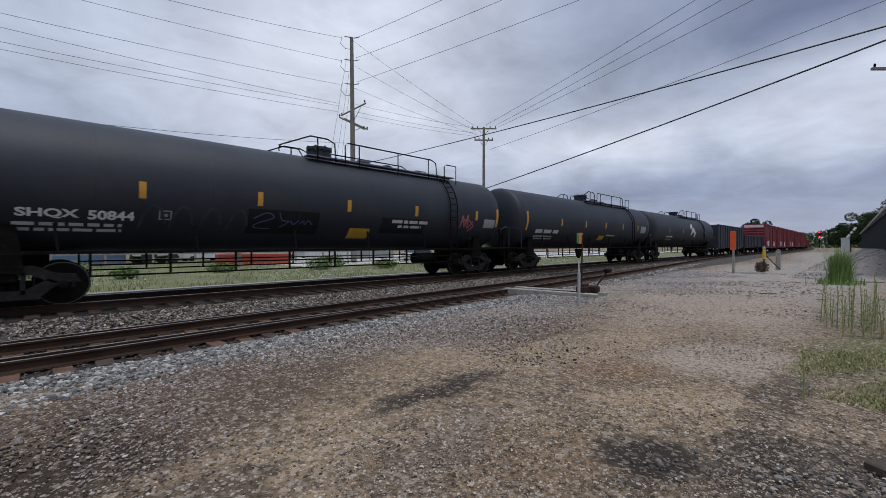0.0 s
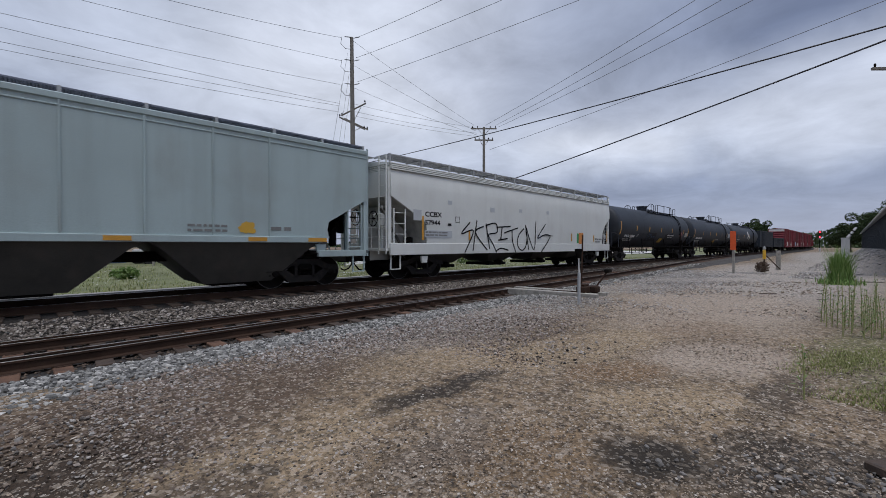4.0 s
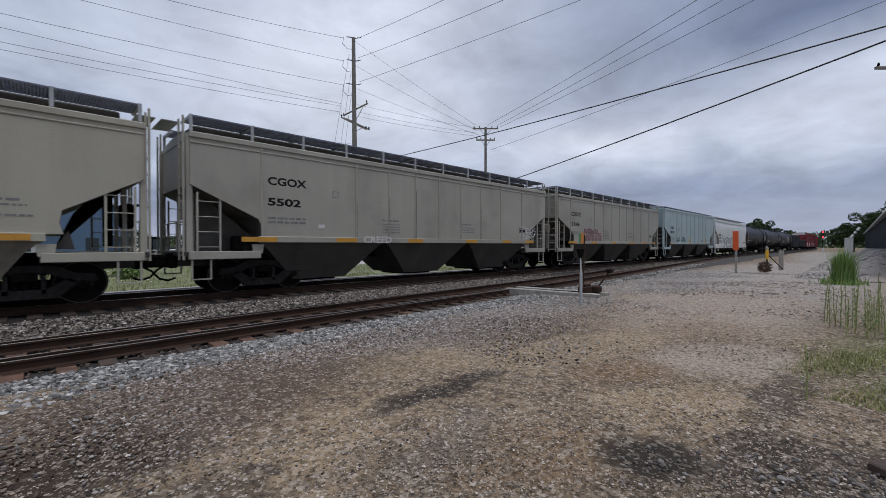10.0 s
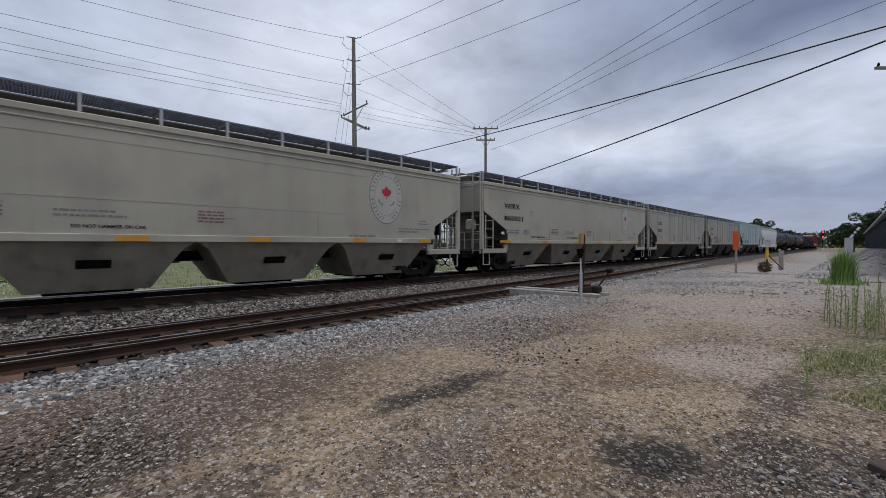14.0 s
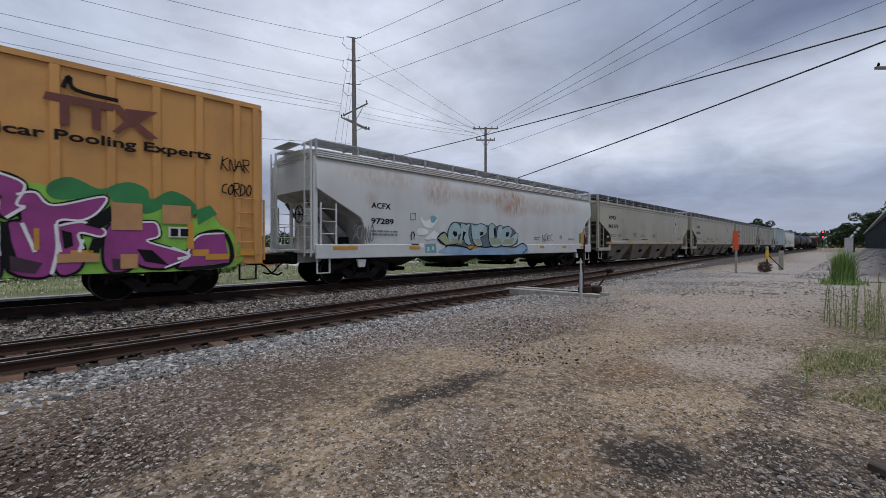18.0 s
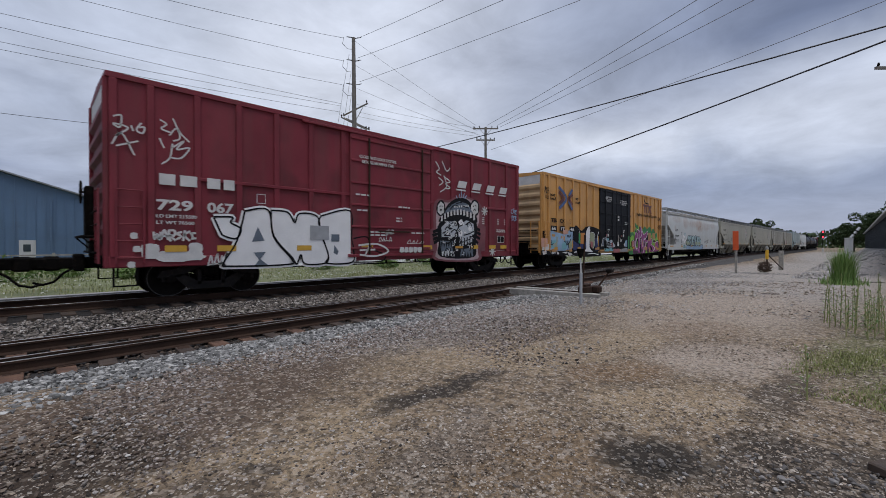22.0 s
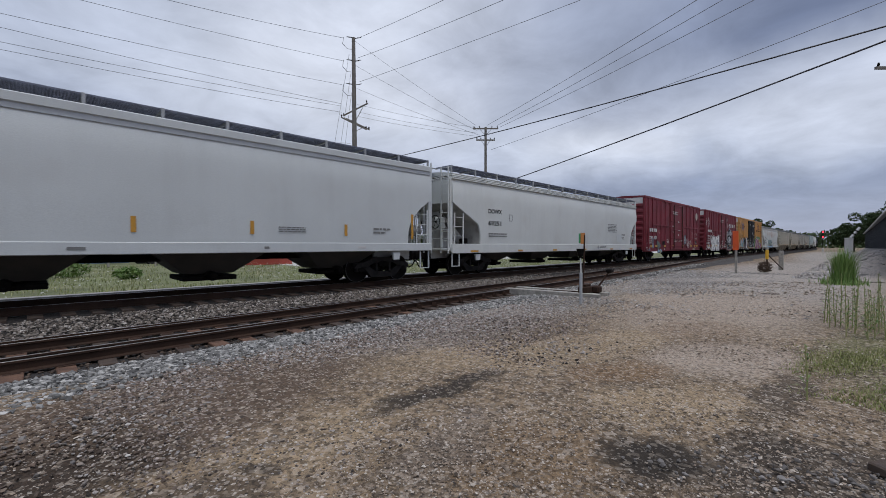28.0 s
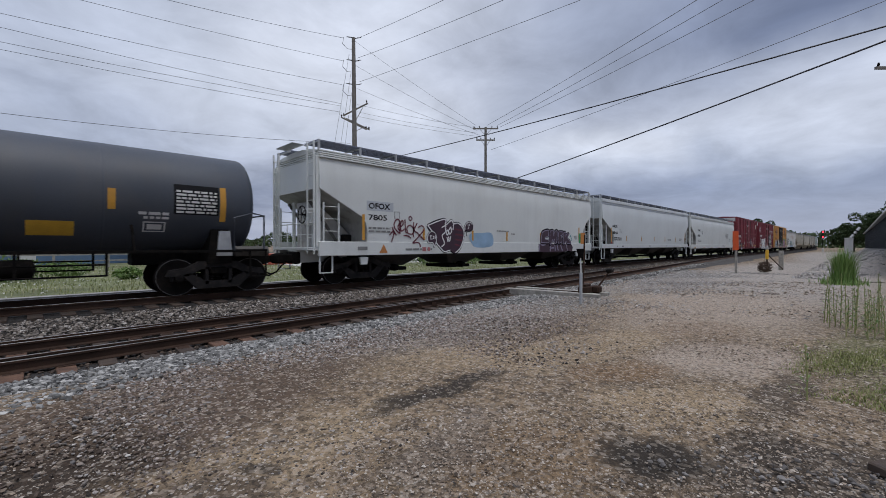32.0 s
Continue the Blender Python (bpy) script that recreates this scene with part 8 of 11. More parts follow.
def worn_patches(c, y):
    sprayed(c, [(-6.12, 1.82), (-5.88, 1.88), (-5.85, 1.06), (-6.13, 1.01), (-6.14, 1.47)], M_SLATE, y - 0)
    sprayed(c, [(-6.05, 1.4), (-5.93, 1.47), (-5.89, 1.11), (-6.08, 1.09), (-6.1, 1.26)], M_SKYB, y - 0.004)
    sprayed(c, [(-5.12, 1.68), (-4.99, 1.65), (-4.97, 1), (-5.12, 1.02), (-5.14, 1.34)], M_SLATE, y - 0)
    sprayed(c, [(-4.97, 1.62), (-4.75, 1.55), (-4.6, 1.58), (-4.42, 1.42), (-4.22, 1.32), (-4.28, 1.08), (-4.5, 1.1), (-4.62, 1.0), (-4.84, 1.02), (-4.95, 1.32)], M_SAGEGREY, y - 0.002)
    sprayed(c, [(-4.84, 0.94), (-4.5, 0.92), (-4.2, 0.97), (-3.9, 0.83), (-4.0, 0.68), (-4.4, 0.7), (-4.86, 0.69), (-4.9, 0.82)], M_SKYB, y - 0.004)
    sprayed(c, [(-4.34, 0.89), (-4, 0.76), (-4.11, 0.65), (-4.4, 0.66), (-4.45, 0.78)], M_SAGE, y - 0.007)
    sprayed(c, [(2.18, 2.02), (2.3, 2.18), (2.52, 2.14), (2.6, 2.24), (2.78, 2.1), (2.72, 1.9), (2.86, 1.7), (2.76, 1.52), (2.8, 1.38), (2.55, 1.42), (2.4, 1.33), (2.2, 1.42), (2.12, 1.6), (2.2, 1.78)], M_SLATE, y - 0)
    lines(c, [[(2.2, 1.89), (2.42, 1.69), (2.64, 1.96)], [(2.3, 1.5), (2.5, 1.62), (2.7, 1.46)], [(2.34, 2.08), (2.4, 1.9), (2.56, 2.05), (2.6, 1.78)], [(2.24, 1.66), (2.44, 1.86)], [(2.68, 1.6), (2.74, 1.84), (2.62, 2.1)]], 0.013, M_LETTER, y - 0.008, "spray_tag")
    # a tangle of faded pink and white scribbles
    rnd = random.Random(31)
    for material, count, r, lift in ((M_ROSE, 24, 0.011, 0.003), (M_FADEDPINK, 26, 0.008, 0.006), (M_LETTER, 9, 0.006, 0.009)):
        for _ in range(count):
            u, w, q, k = rnd.choice((3.3, 3.35, 4.35)) + rnd.uniform(-0.35, 0.35), rnd.uniform(1.15, 1.75), rnd.uniform(0, 6.3), rnd.uniform(0.08, 0.22)
            turn = rnd.choice((-1, 1)) * rnd.uniform(1.0, 2.6)
            lines(c, [[(u + k * math.cos(q + turn * i) * (1 + 0.15 * i), max(1.04, w + 1.2 * k * math.sin(q + turn * i))) for i in range(5)]], r, material, y - lift, "spray_tag")
    sprayed(c, [(-7.06, 1.01), (-6.79, 1.03), (-6.56, 0.95), (-6.61, 0.85), (-6.97, 0.84), (-7.08, 0.92)], M_SLATE, y - 0)
    lines(c, [[(-7.54, 1.11), (-7.06, 1.1)], [(-6.81, 1.12), (-6.16, 1.13)], [(-6.79, 1.02), (-6.55, 1)]], 0.012, M_LETTER, y - 0.001, "spray_tag")
    sprayed(c, [(-7.22, 0.96), (-7.25, 0.88), (-7.33, 0.89), (-7.35, 0.96), (-7.33, 1.03), (-7.25, 1.03)], M_LETTER, y - 0)
    sprayed(c, [(-7.26, 1.4), (-7.28, 1.36), (-7.33, 1.36), (-7.34, 1.4), (-7.33, 1.45), (-7.28, 1.45)], M_LETTER, y - 0)
    sprayed(c, [(-3.13, 0.93), (-3.16, 0.87), (-3.26, 0.88), (-3.29, 0.94), (-3.25, 1), (-3.16, 1)], M_LETTER, y - 0)
    sprayed(c, [(-1.48, 0.9), (-1.51, 0.84), (-1.6, 0.85), (-1.63, 0.9), (-1.6, 0.95), (-1.51, 0.95)], M_LETTER, y - 0)


# ---- the train ----
TRAIN = []          # car, centre on the line at the start


def place(car, front, rear):
    TRAIN.append((car, (front + rear) / 2))


def build_train():
    # far ahead: open cars and red box cars
    x = 57.6
    c, _ = gondola("open_hopper_car", "black open-topped hopper car ahead of the tank cars", 15.6, M_TANK, 3.7); place(c, x + 15.6, x); x += 17.0
    c, _ = gondola("gondola_car", "low black gondola car", 16.6, M_TANK, 2.7); place(c, x + 16.6, x); x += 18.2
    for i in range(5):
        c, _, y = box_car("box_car", "dark red box car far ahead in the train", 15.4, M_RED, M_RED, [(-1.6, 1.6)], [(-7.6 + 1.27 * k, 0.12) for k in range(13)], end_top=M_LETTER)
        patch(c, -3.5 + i, 1.6, 2.2, 1.0, M_SKYB if i % 2 else M_LETTER, y - 0.06, i); patch(c, 4.0 - i * 0.4, 1.5, 1.6, 0.9, M_LETTER, y - 0.06, i + 9)
        place(c, x + 15.4, x); x += 17.4
    c, _ = gondola("gondola_car", "low dark red gondola car", 16.0, M_RED, 3.2); place(c, x + 16.0, x)

    short = lambda xs: [(x, 2.36, 2.74) for x in xs]
    # tank cars
    c, a = tank_car("tank_car", "black tank car with a white scribble on its flank", 20.6, M_TANK, short([-6, -2, 2, 6])); place(c, 56.0, 35.4)
    part("spray_tag", wrap(strokes([[(0.5, 2.9), (1.1, 3.3), (0.9, 2.5), (1.6, 2.9), (1.9, 2.2), (2.3, 2.6)], [(0.6, 2.3), (1.4, 2.7), (2.2, 2.1)]], 0.12).mesh("spray_tag", M_LETTER), 1.53, 2.68), M_LETTER, c, "white sprayed scribble")
    small = bars([(-6.5, 1.95, 1.6, 0.14), (-6.5, 1.72, 1.6, 0.07)], M_LETTER, 4); part("stencilled_text", wrap(small.mesh("text", M_LETTER), 1.53, 2.68), M_LETTER, c)["kind"] = "stuff"
    c, a = tank_car("tank_car", "black tank car with white stencils", 19.0, M_TANK, [(-8.3, 2.05, 2.98)] + short([-4.9, -2.0, 0.8, 3.6, 6.4])); place(c, 35.3, 16.3)
    small = bars([(-7.4, 1.9, 2.3, 0.2), (-7.4, 1.66, 1.9, 0.08), (-7.4, 1.5, 1.9, 0.08), (1.2, 1.85, 1.3, 0.09)], M_LETTER, 5); part("stencilled_text", wrap(small.mesh("text", M_LETTER), 1.53, 2.68), M_LETTER, c)["kind"] = "stuff"
    part("label_plate", curved_plate(0.2, 1.0, 1.62, 1.9, 1.53, 2.68, 0.005), M_YLAB, c, "yellow label")
    part("sprayed_patch", curved_plate(7.0, 8.0, 2.2, 2.7, 1.53, 2.68, 0.005), M_GALV, c)
    c, a = tank_car("tank_car", "black tank car with white reporting marks and graffiti", 18.15, M_TANK, [(-7.9, 2.05, 2.98)] + short([-4.95, -2.31, 0.5, 3.38, 6.81]) + [(8.25, 2.1, 2.9)]); place(c, 15.85, -2.3)
    for body, x0, x1, z0, z1 in (("SHQX", -7.0, -6.04, 1.80, 2.03), ("50844", -5.9, -5.08, 1.80, 2.03)):
        me, _ = fitted(body, x0, x1, z0, z1, M_SPRAYW, 0.035); part("lettering", wrap(me, 1.53, 2.68), M_LETTER, c)
    small = bars([(-7.05, 1.62, 1.75, 0.085), (-7.05, 1.47, 1.75, 0.085), (2.3, 2.06, 1.7, 0.12), (2.6, 1.88, 1.1, 0.1)], M_LETTER, 6); part("stencilled_text", wrap(small.mesh("text", M_LETTER), 1.53, 2.68), M_LETTER, c)["kind"] = "stuff"
    fr = Shape().box(-4.62, -4.36, 0, 0.004, 1.86, 1.89).box(-4.62, -4.36, 0, 0.004, 2.07, 2.1).box(-4.62, -4.59, 0, 0.004, 1.86, 2.1).box(-4.39, -4.36, 0, 0.004, 1.86, 2.1).box(-4.53, -4.44, 0, 0.004, 1.94, 2.02)
    part("stencilled_box", wrap(fr.mesh("box", M_GALV), 1.53, 2.68), M_GALV, c)
    part("label_plate", curved_plate(0.65, 1.45, 1.52, 1.85, 1.53, 2.68, 0.005), M_YLAB, c, "yellow warning label")
    part("data_panel", curved_plate(7.35, 8.1, 2.05, 2.42, 1.53, 2.68, 0.004), M_GALV, c, "white data panel")
    part("spray_tag", wrap(strokes([[(5.85, 2.0), (5.95, 2.5), (6.1, 2.05), (6.25, 2.55), (6.3, 2.0), (6.6, 2.3)], [(5.8, 2.2), (6.2, 2.35), (6.65, 2.1), (6.4, 1.85)]], 0.03).mesh("tag", M_ROSE), 1.53, 2.68), M_ROSE, c, "red sprayed tag")
    for x0, x1, z0, z1 in ((-2.6, -0.5, 1.62, 2.28), (1.85, 3.9, 1.72, 2.25)):
        part("paint_out", curved_plate(x0, x1, z0, z1, 1.53, 2.68, 0.003), M_PAINTOUT, c, "patch of fresh black paint")
    arcs = [[(x, 1.6), (x + 0.08, 1.95), (x + 0.25, 2.2), (x + 0.42, 2.1), (x + 0.5, 1.75)] for x in (-5.0, -4.4, -3.75, -3.1)]
    part("spray_tag", wrap(strokes(arcs, 0.03).mesh("tag", M_CHALK), 1.53, 2.68), M_CHALK, c, "faint chalky sprayed arcs")
    blue = [[(-2.45, 2.0), (-2.1, 2.18), (-1.9, 2.05), (-2.35, 1.85), (-2.4, 1.72), (-1.95, 1.7)], [(-1.75, 2.2), (-1.65, 1.98), (-1.45, 1.95), (-1.7, 1.75)], [(-1.4, 1.98), (-1.3, 1.86), (-1.15, 2.0)], [(-1.1, 1.88), (-1.0, 1.99), (-0.95, 1.87), (-0.85, 2.0), (-0.7, 1.86)]]
    part("spray_tag", wrap(strokes(blue, 0.015).mesh("tag", M_BLUETAG), 1.53, 2.68), M_BLUETAG, c, "blue sprayed tag")
    dm = Shape().prism([(6.9, 1.45), (7.05, 1.6), (7.2, 1.45), (7.05, 1.3)], 0.0, 0.004); part("hazard_diamond", wrap(dm.mesh("d", M_LETTER), 1.53, 2.68), M_LETTER, c, "white hazard placard")

    # white covered hopper with the long black tag
    c, a, y = hopper("covered_hopper_car", "white covered hopper car with long black spray tag", 18.07, M_WHITE, "flow", 4, sill=(0.93, 1.36), grate=M_GRATE2); place(c, -3.26, -21.34)
    y -= 0.002
    line_of(c, "CCBX", -7.42, -6.52, 2.36, 2.56, M_BLACK, y, bold=0.02); line_of(c, "57944", -7.42, -6.62, 2.05, 2.24, M_BLACK, y, bold=0.02)
    plate(c, -7.45, 1.58, 1.5, 0.27, M_REPAINT, y); weights(c, -7.4, 1.64, y - 0.006, M_BLACK, 3, 1.2)
    plate(c, -8.0, 2.2, 0.4, 0.4, M_REPAINT, y); frame_mark(c, -5.75, 2.2, 0.24, 0.24, M_BLACK, y); plate(c, -6.2, 2.05, 0.2, 0.1, M_BLACK, y)
    left = [[(-4.82, 2.24), (-5.35, 1.76), (-4.6, 1.9), (-5.15, 0.97)], [(-4.38, 2.35), (-4.63, 1.05)], [(-3.92, 2.1), (-4.47, 1.83), (-3.68, 1.07)], [(-3.76, 2.23), (-3.51, 1.12)], [(-3.79, 2.14), (-3.08, 2.26), (-2.99, 1.86), (-3.58, 1.74), (-3.28, 1.34), (-3.01, 0.96)], [(-3.01, 2.09), (-1.95, 2.16)], [(-2.6, 2.1), (-2.7, 1.54)], [(-2.89, 1.51), (-2.18, 1.59)]]
    right = [[(-3.08, 1.0), (-2.7, 1.14), (-2.12, 1.05)], [(-2.44, 1.85), (-1.34, 2.11)], [(-1.82, 1.96), (-1.79, 1.48), (-1.51, 0.93)], [(-0.85, 2.09), (-1.27, 1.77), (-1.39, 1.32), (-1.07, 1.04), (-0.72, 1.18), (-0.57, 1.64), (-0.69, 2.0)], [(-0.72, 2.28), (-0.42, 1.03)], [(-0.69, 2.21), (0.05, 1.05), (0.21, 2.48)], [(1.13, 2.37), (0.38, 1.65), (1.06, 1.82), (1.58, 1.71), (0.74, 0.94)]]
    lines(c, left + right, 0.03, M_BLACK, y - 0.006, "spray_tag", "long black sprayed tag", -0.05)
    for x, z, w, hh in ((-6.2, 2.9, 0.25, 0.16), (-3.5, 2.75, 0.3, 0.2), (-1.3, 2.85, 0.25, 0.16), (1.2, 2.9, 0.22, 0.16), (0.3, 1.6, 0.4, 0.22)):
        plate(c, x, z, w, hh, M_REPAINT, y, "repaint_patch")
    for x, z0, z1 in ((-7.53, 1.48, 2.38), (-4.9, 1.5, 1.9), (3.9, 1.5, 1.95), (6.7, 1.5, 1.9), (8.6, 1.5, 2.2)):
        side_stripes(c, [(x, z0, 0.1, z1 - z0)], y, M_REFL)
    small_print(c, [(6.9, 1.6, 0.9, 0.1), (6.9, 1.45, 0.7, 0.08), (1.0, 1.75, 0.8, 0.07)], M_GREYL, y, 8)

    # blue-grey ribbed hopper
    c, a, y = hopper("covered_hopper_car", "blue-grey ribbed covered hopper car with black tags", 16.4, M_BLUE, "grain", 3, top=4.28, walk_z=4.55, ribs=[(-4.95 + 1.42 * k, 0.05) for k in range(8)], sill=(1.36, 1.53)); place(c, -22.32, -38.72)
    line_of(c, "CAEX", -6.67, -5.75, 2.70, 2.92, M_BLACK, y, bold=0.026); line_of(c, "581901", -6.67, -5.64, 2.30, 2.51, M_BLACK, y, bold=0.026)
    weights(c, -6.67, 1.78, y, M_BLACK, 4, 1.1); small_print(c, [(-6.67, 1.62, 1.1, 0.05)], M_BLACK, y, 2); frame_mark(c, -4.4, 2.55, 0.22, 0.24, M_BLACK, y)
    scrawl(c, "VUD", -4.85, -4.0, 1.6, 2.05, M_BLACK, y, 0.022, 1); scrawl(c, "VND", -3.3, -2.3, 1.6, 2.05, M_BLACK, y, 0.022, 2)
    plate(c, -6.6, 1.48, 0.16, 0.09, M_LETTER, y)
    for x0, x1 in ((-6.75, -6.1), (-1.2, -0.7), (1.4, 1.9), (4.4, 4.9), (6.1, 6.7)):
        plate(c, x0, 1.39, x1 - x0, 0.11, M_REFL, y - 0.052, "reflector")
    patch(c, -0.9, 1.72, 0.8, 0.25, M_YLAB, y, 4); patch(c, 4.4, 1.75, 0.4, 0.3, M_YLAB, y, 5); small_print(c, [(3.0, 1.75, 0.9, 0.06), (3.0, 1.63, 0.9, 0.06), (5.0, 1.7, 0.6, 0.1)], M_GREYL, y, 9)

    # beige ribbed hoppers
    for mark, num, L, f0, r0, tag in (("CGOX", "5186", 15.85, -40.19, -56.03, 0), ("CGOX", "5502", 16.16, -57.36, -73.52, 1)):
        c, a, y = hopper("covered_hopper_car", ("beige-grey ribbed covered hopper car with red graffiti", "beige-grey ribbed covered hopper car with white tags")[tag], L, M_BEIGE, "grain", 3,
                         ribs=[(q + 0.25 * tag, 0.05) for q in (-6.6, -3.6, -2.3, -1.08, 0.14, 1.35, 2.62, 4.05, 5.7)], sill=(1.36, 1.53)); place(c, f0, r0)
        x = -6.49 + 0.3 * tag
        line_of(c, mark, x, x + 1.14, 2.95, 3.18, M_BLACK, y, bold=0.026); line_of(c, num, x, x + 0.96, 2.38, 2.60, M_BLACK, y, bold=0.026)
        weights(c, x, 1.9, y, M_BLACK, 6, 1.1); frame_mark(c, -4.2, 2.75, 0.2, 0.2, M_GREYL, y); plate(c, x + 1.5, 1.8, 0.22, 0.11, M_LETTER, y)
        small_print(c, [(-2.3, 2.1, 0.7, 0.06)] + [(-2.3, 1.98 - 0.09 * k, 0.75, 0.04) for k in range(4)] + [(1.7, 2.1, 0.6, 0.06)] + [(1.7, 1.98 - 0.09 * k, 0.8, 0.04) for k in range(3)], M_BLACK, y, 7 + tag)
        plate(c, 5.75, 1.87, 0.5, 0.22, M_BLACK, y, "data_plate"); frame_mark(c, 5.78, 1.9, 0.44, 0.16, M_LETTER, y - 0.005, 2); small_print(c, [(6.45, 2.1, 0.7, 0.05), (6.45, 1.95, 0.7, 0.05)], M_GREYL, y, 3)
        for x0, x1 in ((-6.9, -5.95), (-4.1, -3.35), (-1.2, -0.5), (1.9, 2.6), (4.4, 5.0), (6.2, 6.9)):
            plate(c, x0, 1.38, x1 - x0, 0.13, M_REFL, y - 0.052, "reflector")
        # dark strips beside the ribs: grime together with the ribs' shadow lines
        for k, q in enumerate((-3.6, -2.3, -1.08, 0.14, 1.35, 2.62, 4.05)):
            part("grime_run", Shape().box(q + 0.25 * tag + 0.026, q + 0.25 * tag + 0.05 + 0.01 * (k % 3), y - 0.004, y + 0.002, 1.45, 2.6 + 0.35 * ((k * 5) % 4)), M_SHADEGRIM, c)
        if tag == 0:
            base = [(-5.02, 1.42), (-5.1, 1.9), (-5.05, 2.12), (-4.95, 2.3), (-4.5, 2.26), (-4.3, 2.34), (-3.9, 2.24), (-3.6, 2.3), (-3.2, 2.28), (-3.05, 2.05), (-2.75, 2.08), (-2.58, 1.85), (-2.62, 1.42)]
            part("graffiti_block", Shape().prism(base, -0.002, 0), M_DROSE, c, "faded dull red bubble-letter graffiti", at=pose(0, y, 0)); part("graffiti_line", strokes([base + base[:1]], 0.018), M_PINKL, c, at=pose(0, y - 0.005, 0))
            for k in range(5):
                x = -4.95 + 0.47 * k
                lines(c, [[(x, 1.45), (x + 0.02, 1.8), (x + 0.18, 1.95), (x + 0.36, 1.85), (x + 0.38, 1.6), (x + 0.25, 1.45)], [(x + 0.1, 2.2), (x + 0.3, 2.15), (x + 0.42, 1.95), (x + 0.3, 1.88)], [(x + 0.15, 1.75), (x + 0.24, 1.78), (x + 0.22, 1.65)]], 0.013, M_PINKL, y - 0.005, "graffiti_line")
        else:
            me, _ = fitted("CREED", -3.1, -1.95, 1.36, 1.58, M_LETTER, 0.02); part("graffiti_letters", me, M_LETTER, c, "white sprayed letters", at=pose(0, y - 0.055, 0))
            scrawl(c, "MEERD", 5.85, 7.15, 1.7, 2.2, M_LETTER, y, 0.02, 5); scrawl(c, "CREED", 5.85, 7.0, 1.5, 1.75, M_LETTER, y, 0.012, 7)

    # tan hoppers with the oval emblem
    for num, L, f0, r0 in (("865021", 19.2, -74.4, -93.6), ("865173", 18.94, -95.12, -114.06)):
        c, a, y = hopper("covered_hopper_car", "tan-grey covered hopper car with oval leaf emblem", L, M_TAN, "grain", 4, sill=(1.36, 1.53), bay_mat=M_TANBAY, gate_w=0.75); place(c, f0, r0)
        line_of(c, "WFRX", -8.13, -6.90, 2.97, 3.22, M_BLACK, y, bold=0.028); line_of(c, num, -8.13, -6.62, 2.42, 2.66, M_BLACK, y, bold=0.028)
        frame_mark(c, -6.0, 2.72, 0.24, 0.26, M_GREYL, y); weights(c, -8.0, 1.84, y, M_BLACK, 5, 1.05); plate(c, -8.35, 1.78, 0.22, 0.12, M_LETTER, y)
        scrawl(c, "ANOC", -6.6, -6.0, 1.84, 2.05, M_GREYL, y, 0.012, 3)
        small_print(c, [(-5.3, 1.52, 1.2, 0.06), (4.3, 1.56, 1.0, 0.06), (6.3, 1.85, 1.5, 0.04), (6.3, 1.75, 0.9, 0.04), (7.3, 2.15, 0.3, 0.05), (7.2, 2.05, 0.5, 0.04), (-2.6, 1.9, 1.2, 0.04), (-2.6, 2.0, 1.0, 0.04)], M_BLACK, y, 11)
        for x in (-5.91, -2.33):
            line_of(c, "DO NOT HAMMER ON CAR", x, x + 1.28, 1.66, 1.73, M_BLACK, y, bold=0.02)
        for x0, x1, z in ((-4.2, 5.0, 3.54), (-4.2, 5.0, 2.28), (-4.2, -3.2, 1.98), (-0.2, 0.9, 1.98)):
            part("weld_seam", Shape().box(x0, x1, y - 0.006, y + 0.002, z, z + 0.014), M_TAN, c)
        for x in (-4.2, -2.9, -1.6, 0.9, 3.2):
            part("weld_seam", Shape().box(x, x + 0.014, y - 0.006, y + 0.002, 1.4, 2.28), M_TAN, c)
        small_print(c, [(-4.0, 2.1 - 0.08 * k, 0.7, 0.04) for k in range(4)] + [(0.0, 2.1 - 0.08 * k, 0.6, 0.04) for k in range(4)], M_DROSE, y, 21)
        emblem(c, 5.76, 2.97, y)
        for x0, x1 in ((-8.5, -7.65), (-5.0, -4.4), (-1.6, -1.0), (1.2, 1.8), (4.42, 4.9), (7.22, 7.75)):
            plate(c, x0, 1.38, x1 - x0, 0.13, M_REFL, y - 0.052, "reflector")
        plate(c, 6.2, 1.4, 0.2, 0.09, M_LETTER, y - 0.052)
        for k in range(4):
            s = Shape().box(-0.3, 0.3, -0.01, 0, 0, 0.22, 0.004)
            part("bay_stencil", s, M_UNDER, c, at=pose(-5.9 + 3.95 * k, -1.27, 0.78, 32))

    # rust-streaked white hopper
    c, a, y = hopper("covered_hopper_car", "rust-streaked white covered hopper with teal graffiti", 17.96, M_RUSTED, "flow", 4, grate=M_GRATE2); place(c, -115.27, -133.23)
    y -= 0.002
    line_of(c, "ACFX", -7.01, -6.18, 2.52, 2.72, M_BLACK, y, bold=0.02); line_of(c, "97289", -7.01, -6.06, 2.0, 2.2, M_BLACK, y, bold=0.02)
    weights(c, -7.0, 1.62, y, M_BLACK, 5, 1.1); frame_mark(c, -5.3, 2.2, 0.24, 0.26, M_BLACK, y)
    scrawl(c, "SCANO", -7.75, -6.9, 1.45, 2.0, M_GREYL, y, 0.016, 2)
    aqua_piece(c, y)
    scrawl(c, "NOEC", 3.5, 4.6, 1.5, 1.9, M_GREYL, y, 0.014, 8); frame_mark(c, 5.3, 1.62, 0.2, 0.18, M_BLACK, y, 2); small_print(c, [(2.8, 1.65, 0.5, 0.05), (2.8, 1.55, 0.4, 0.05), (6.2, 1.6, 0.7, 0.06)], M_GREYL, y, 2)
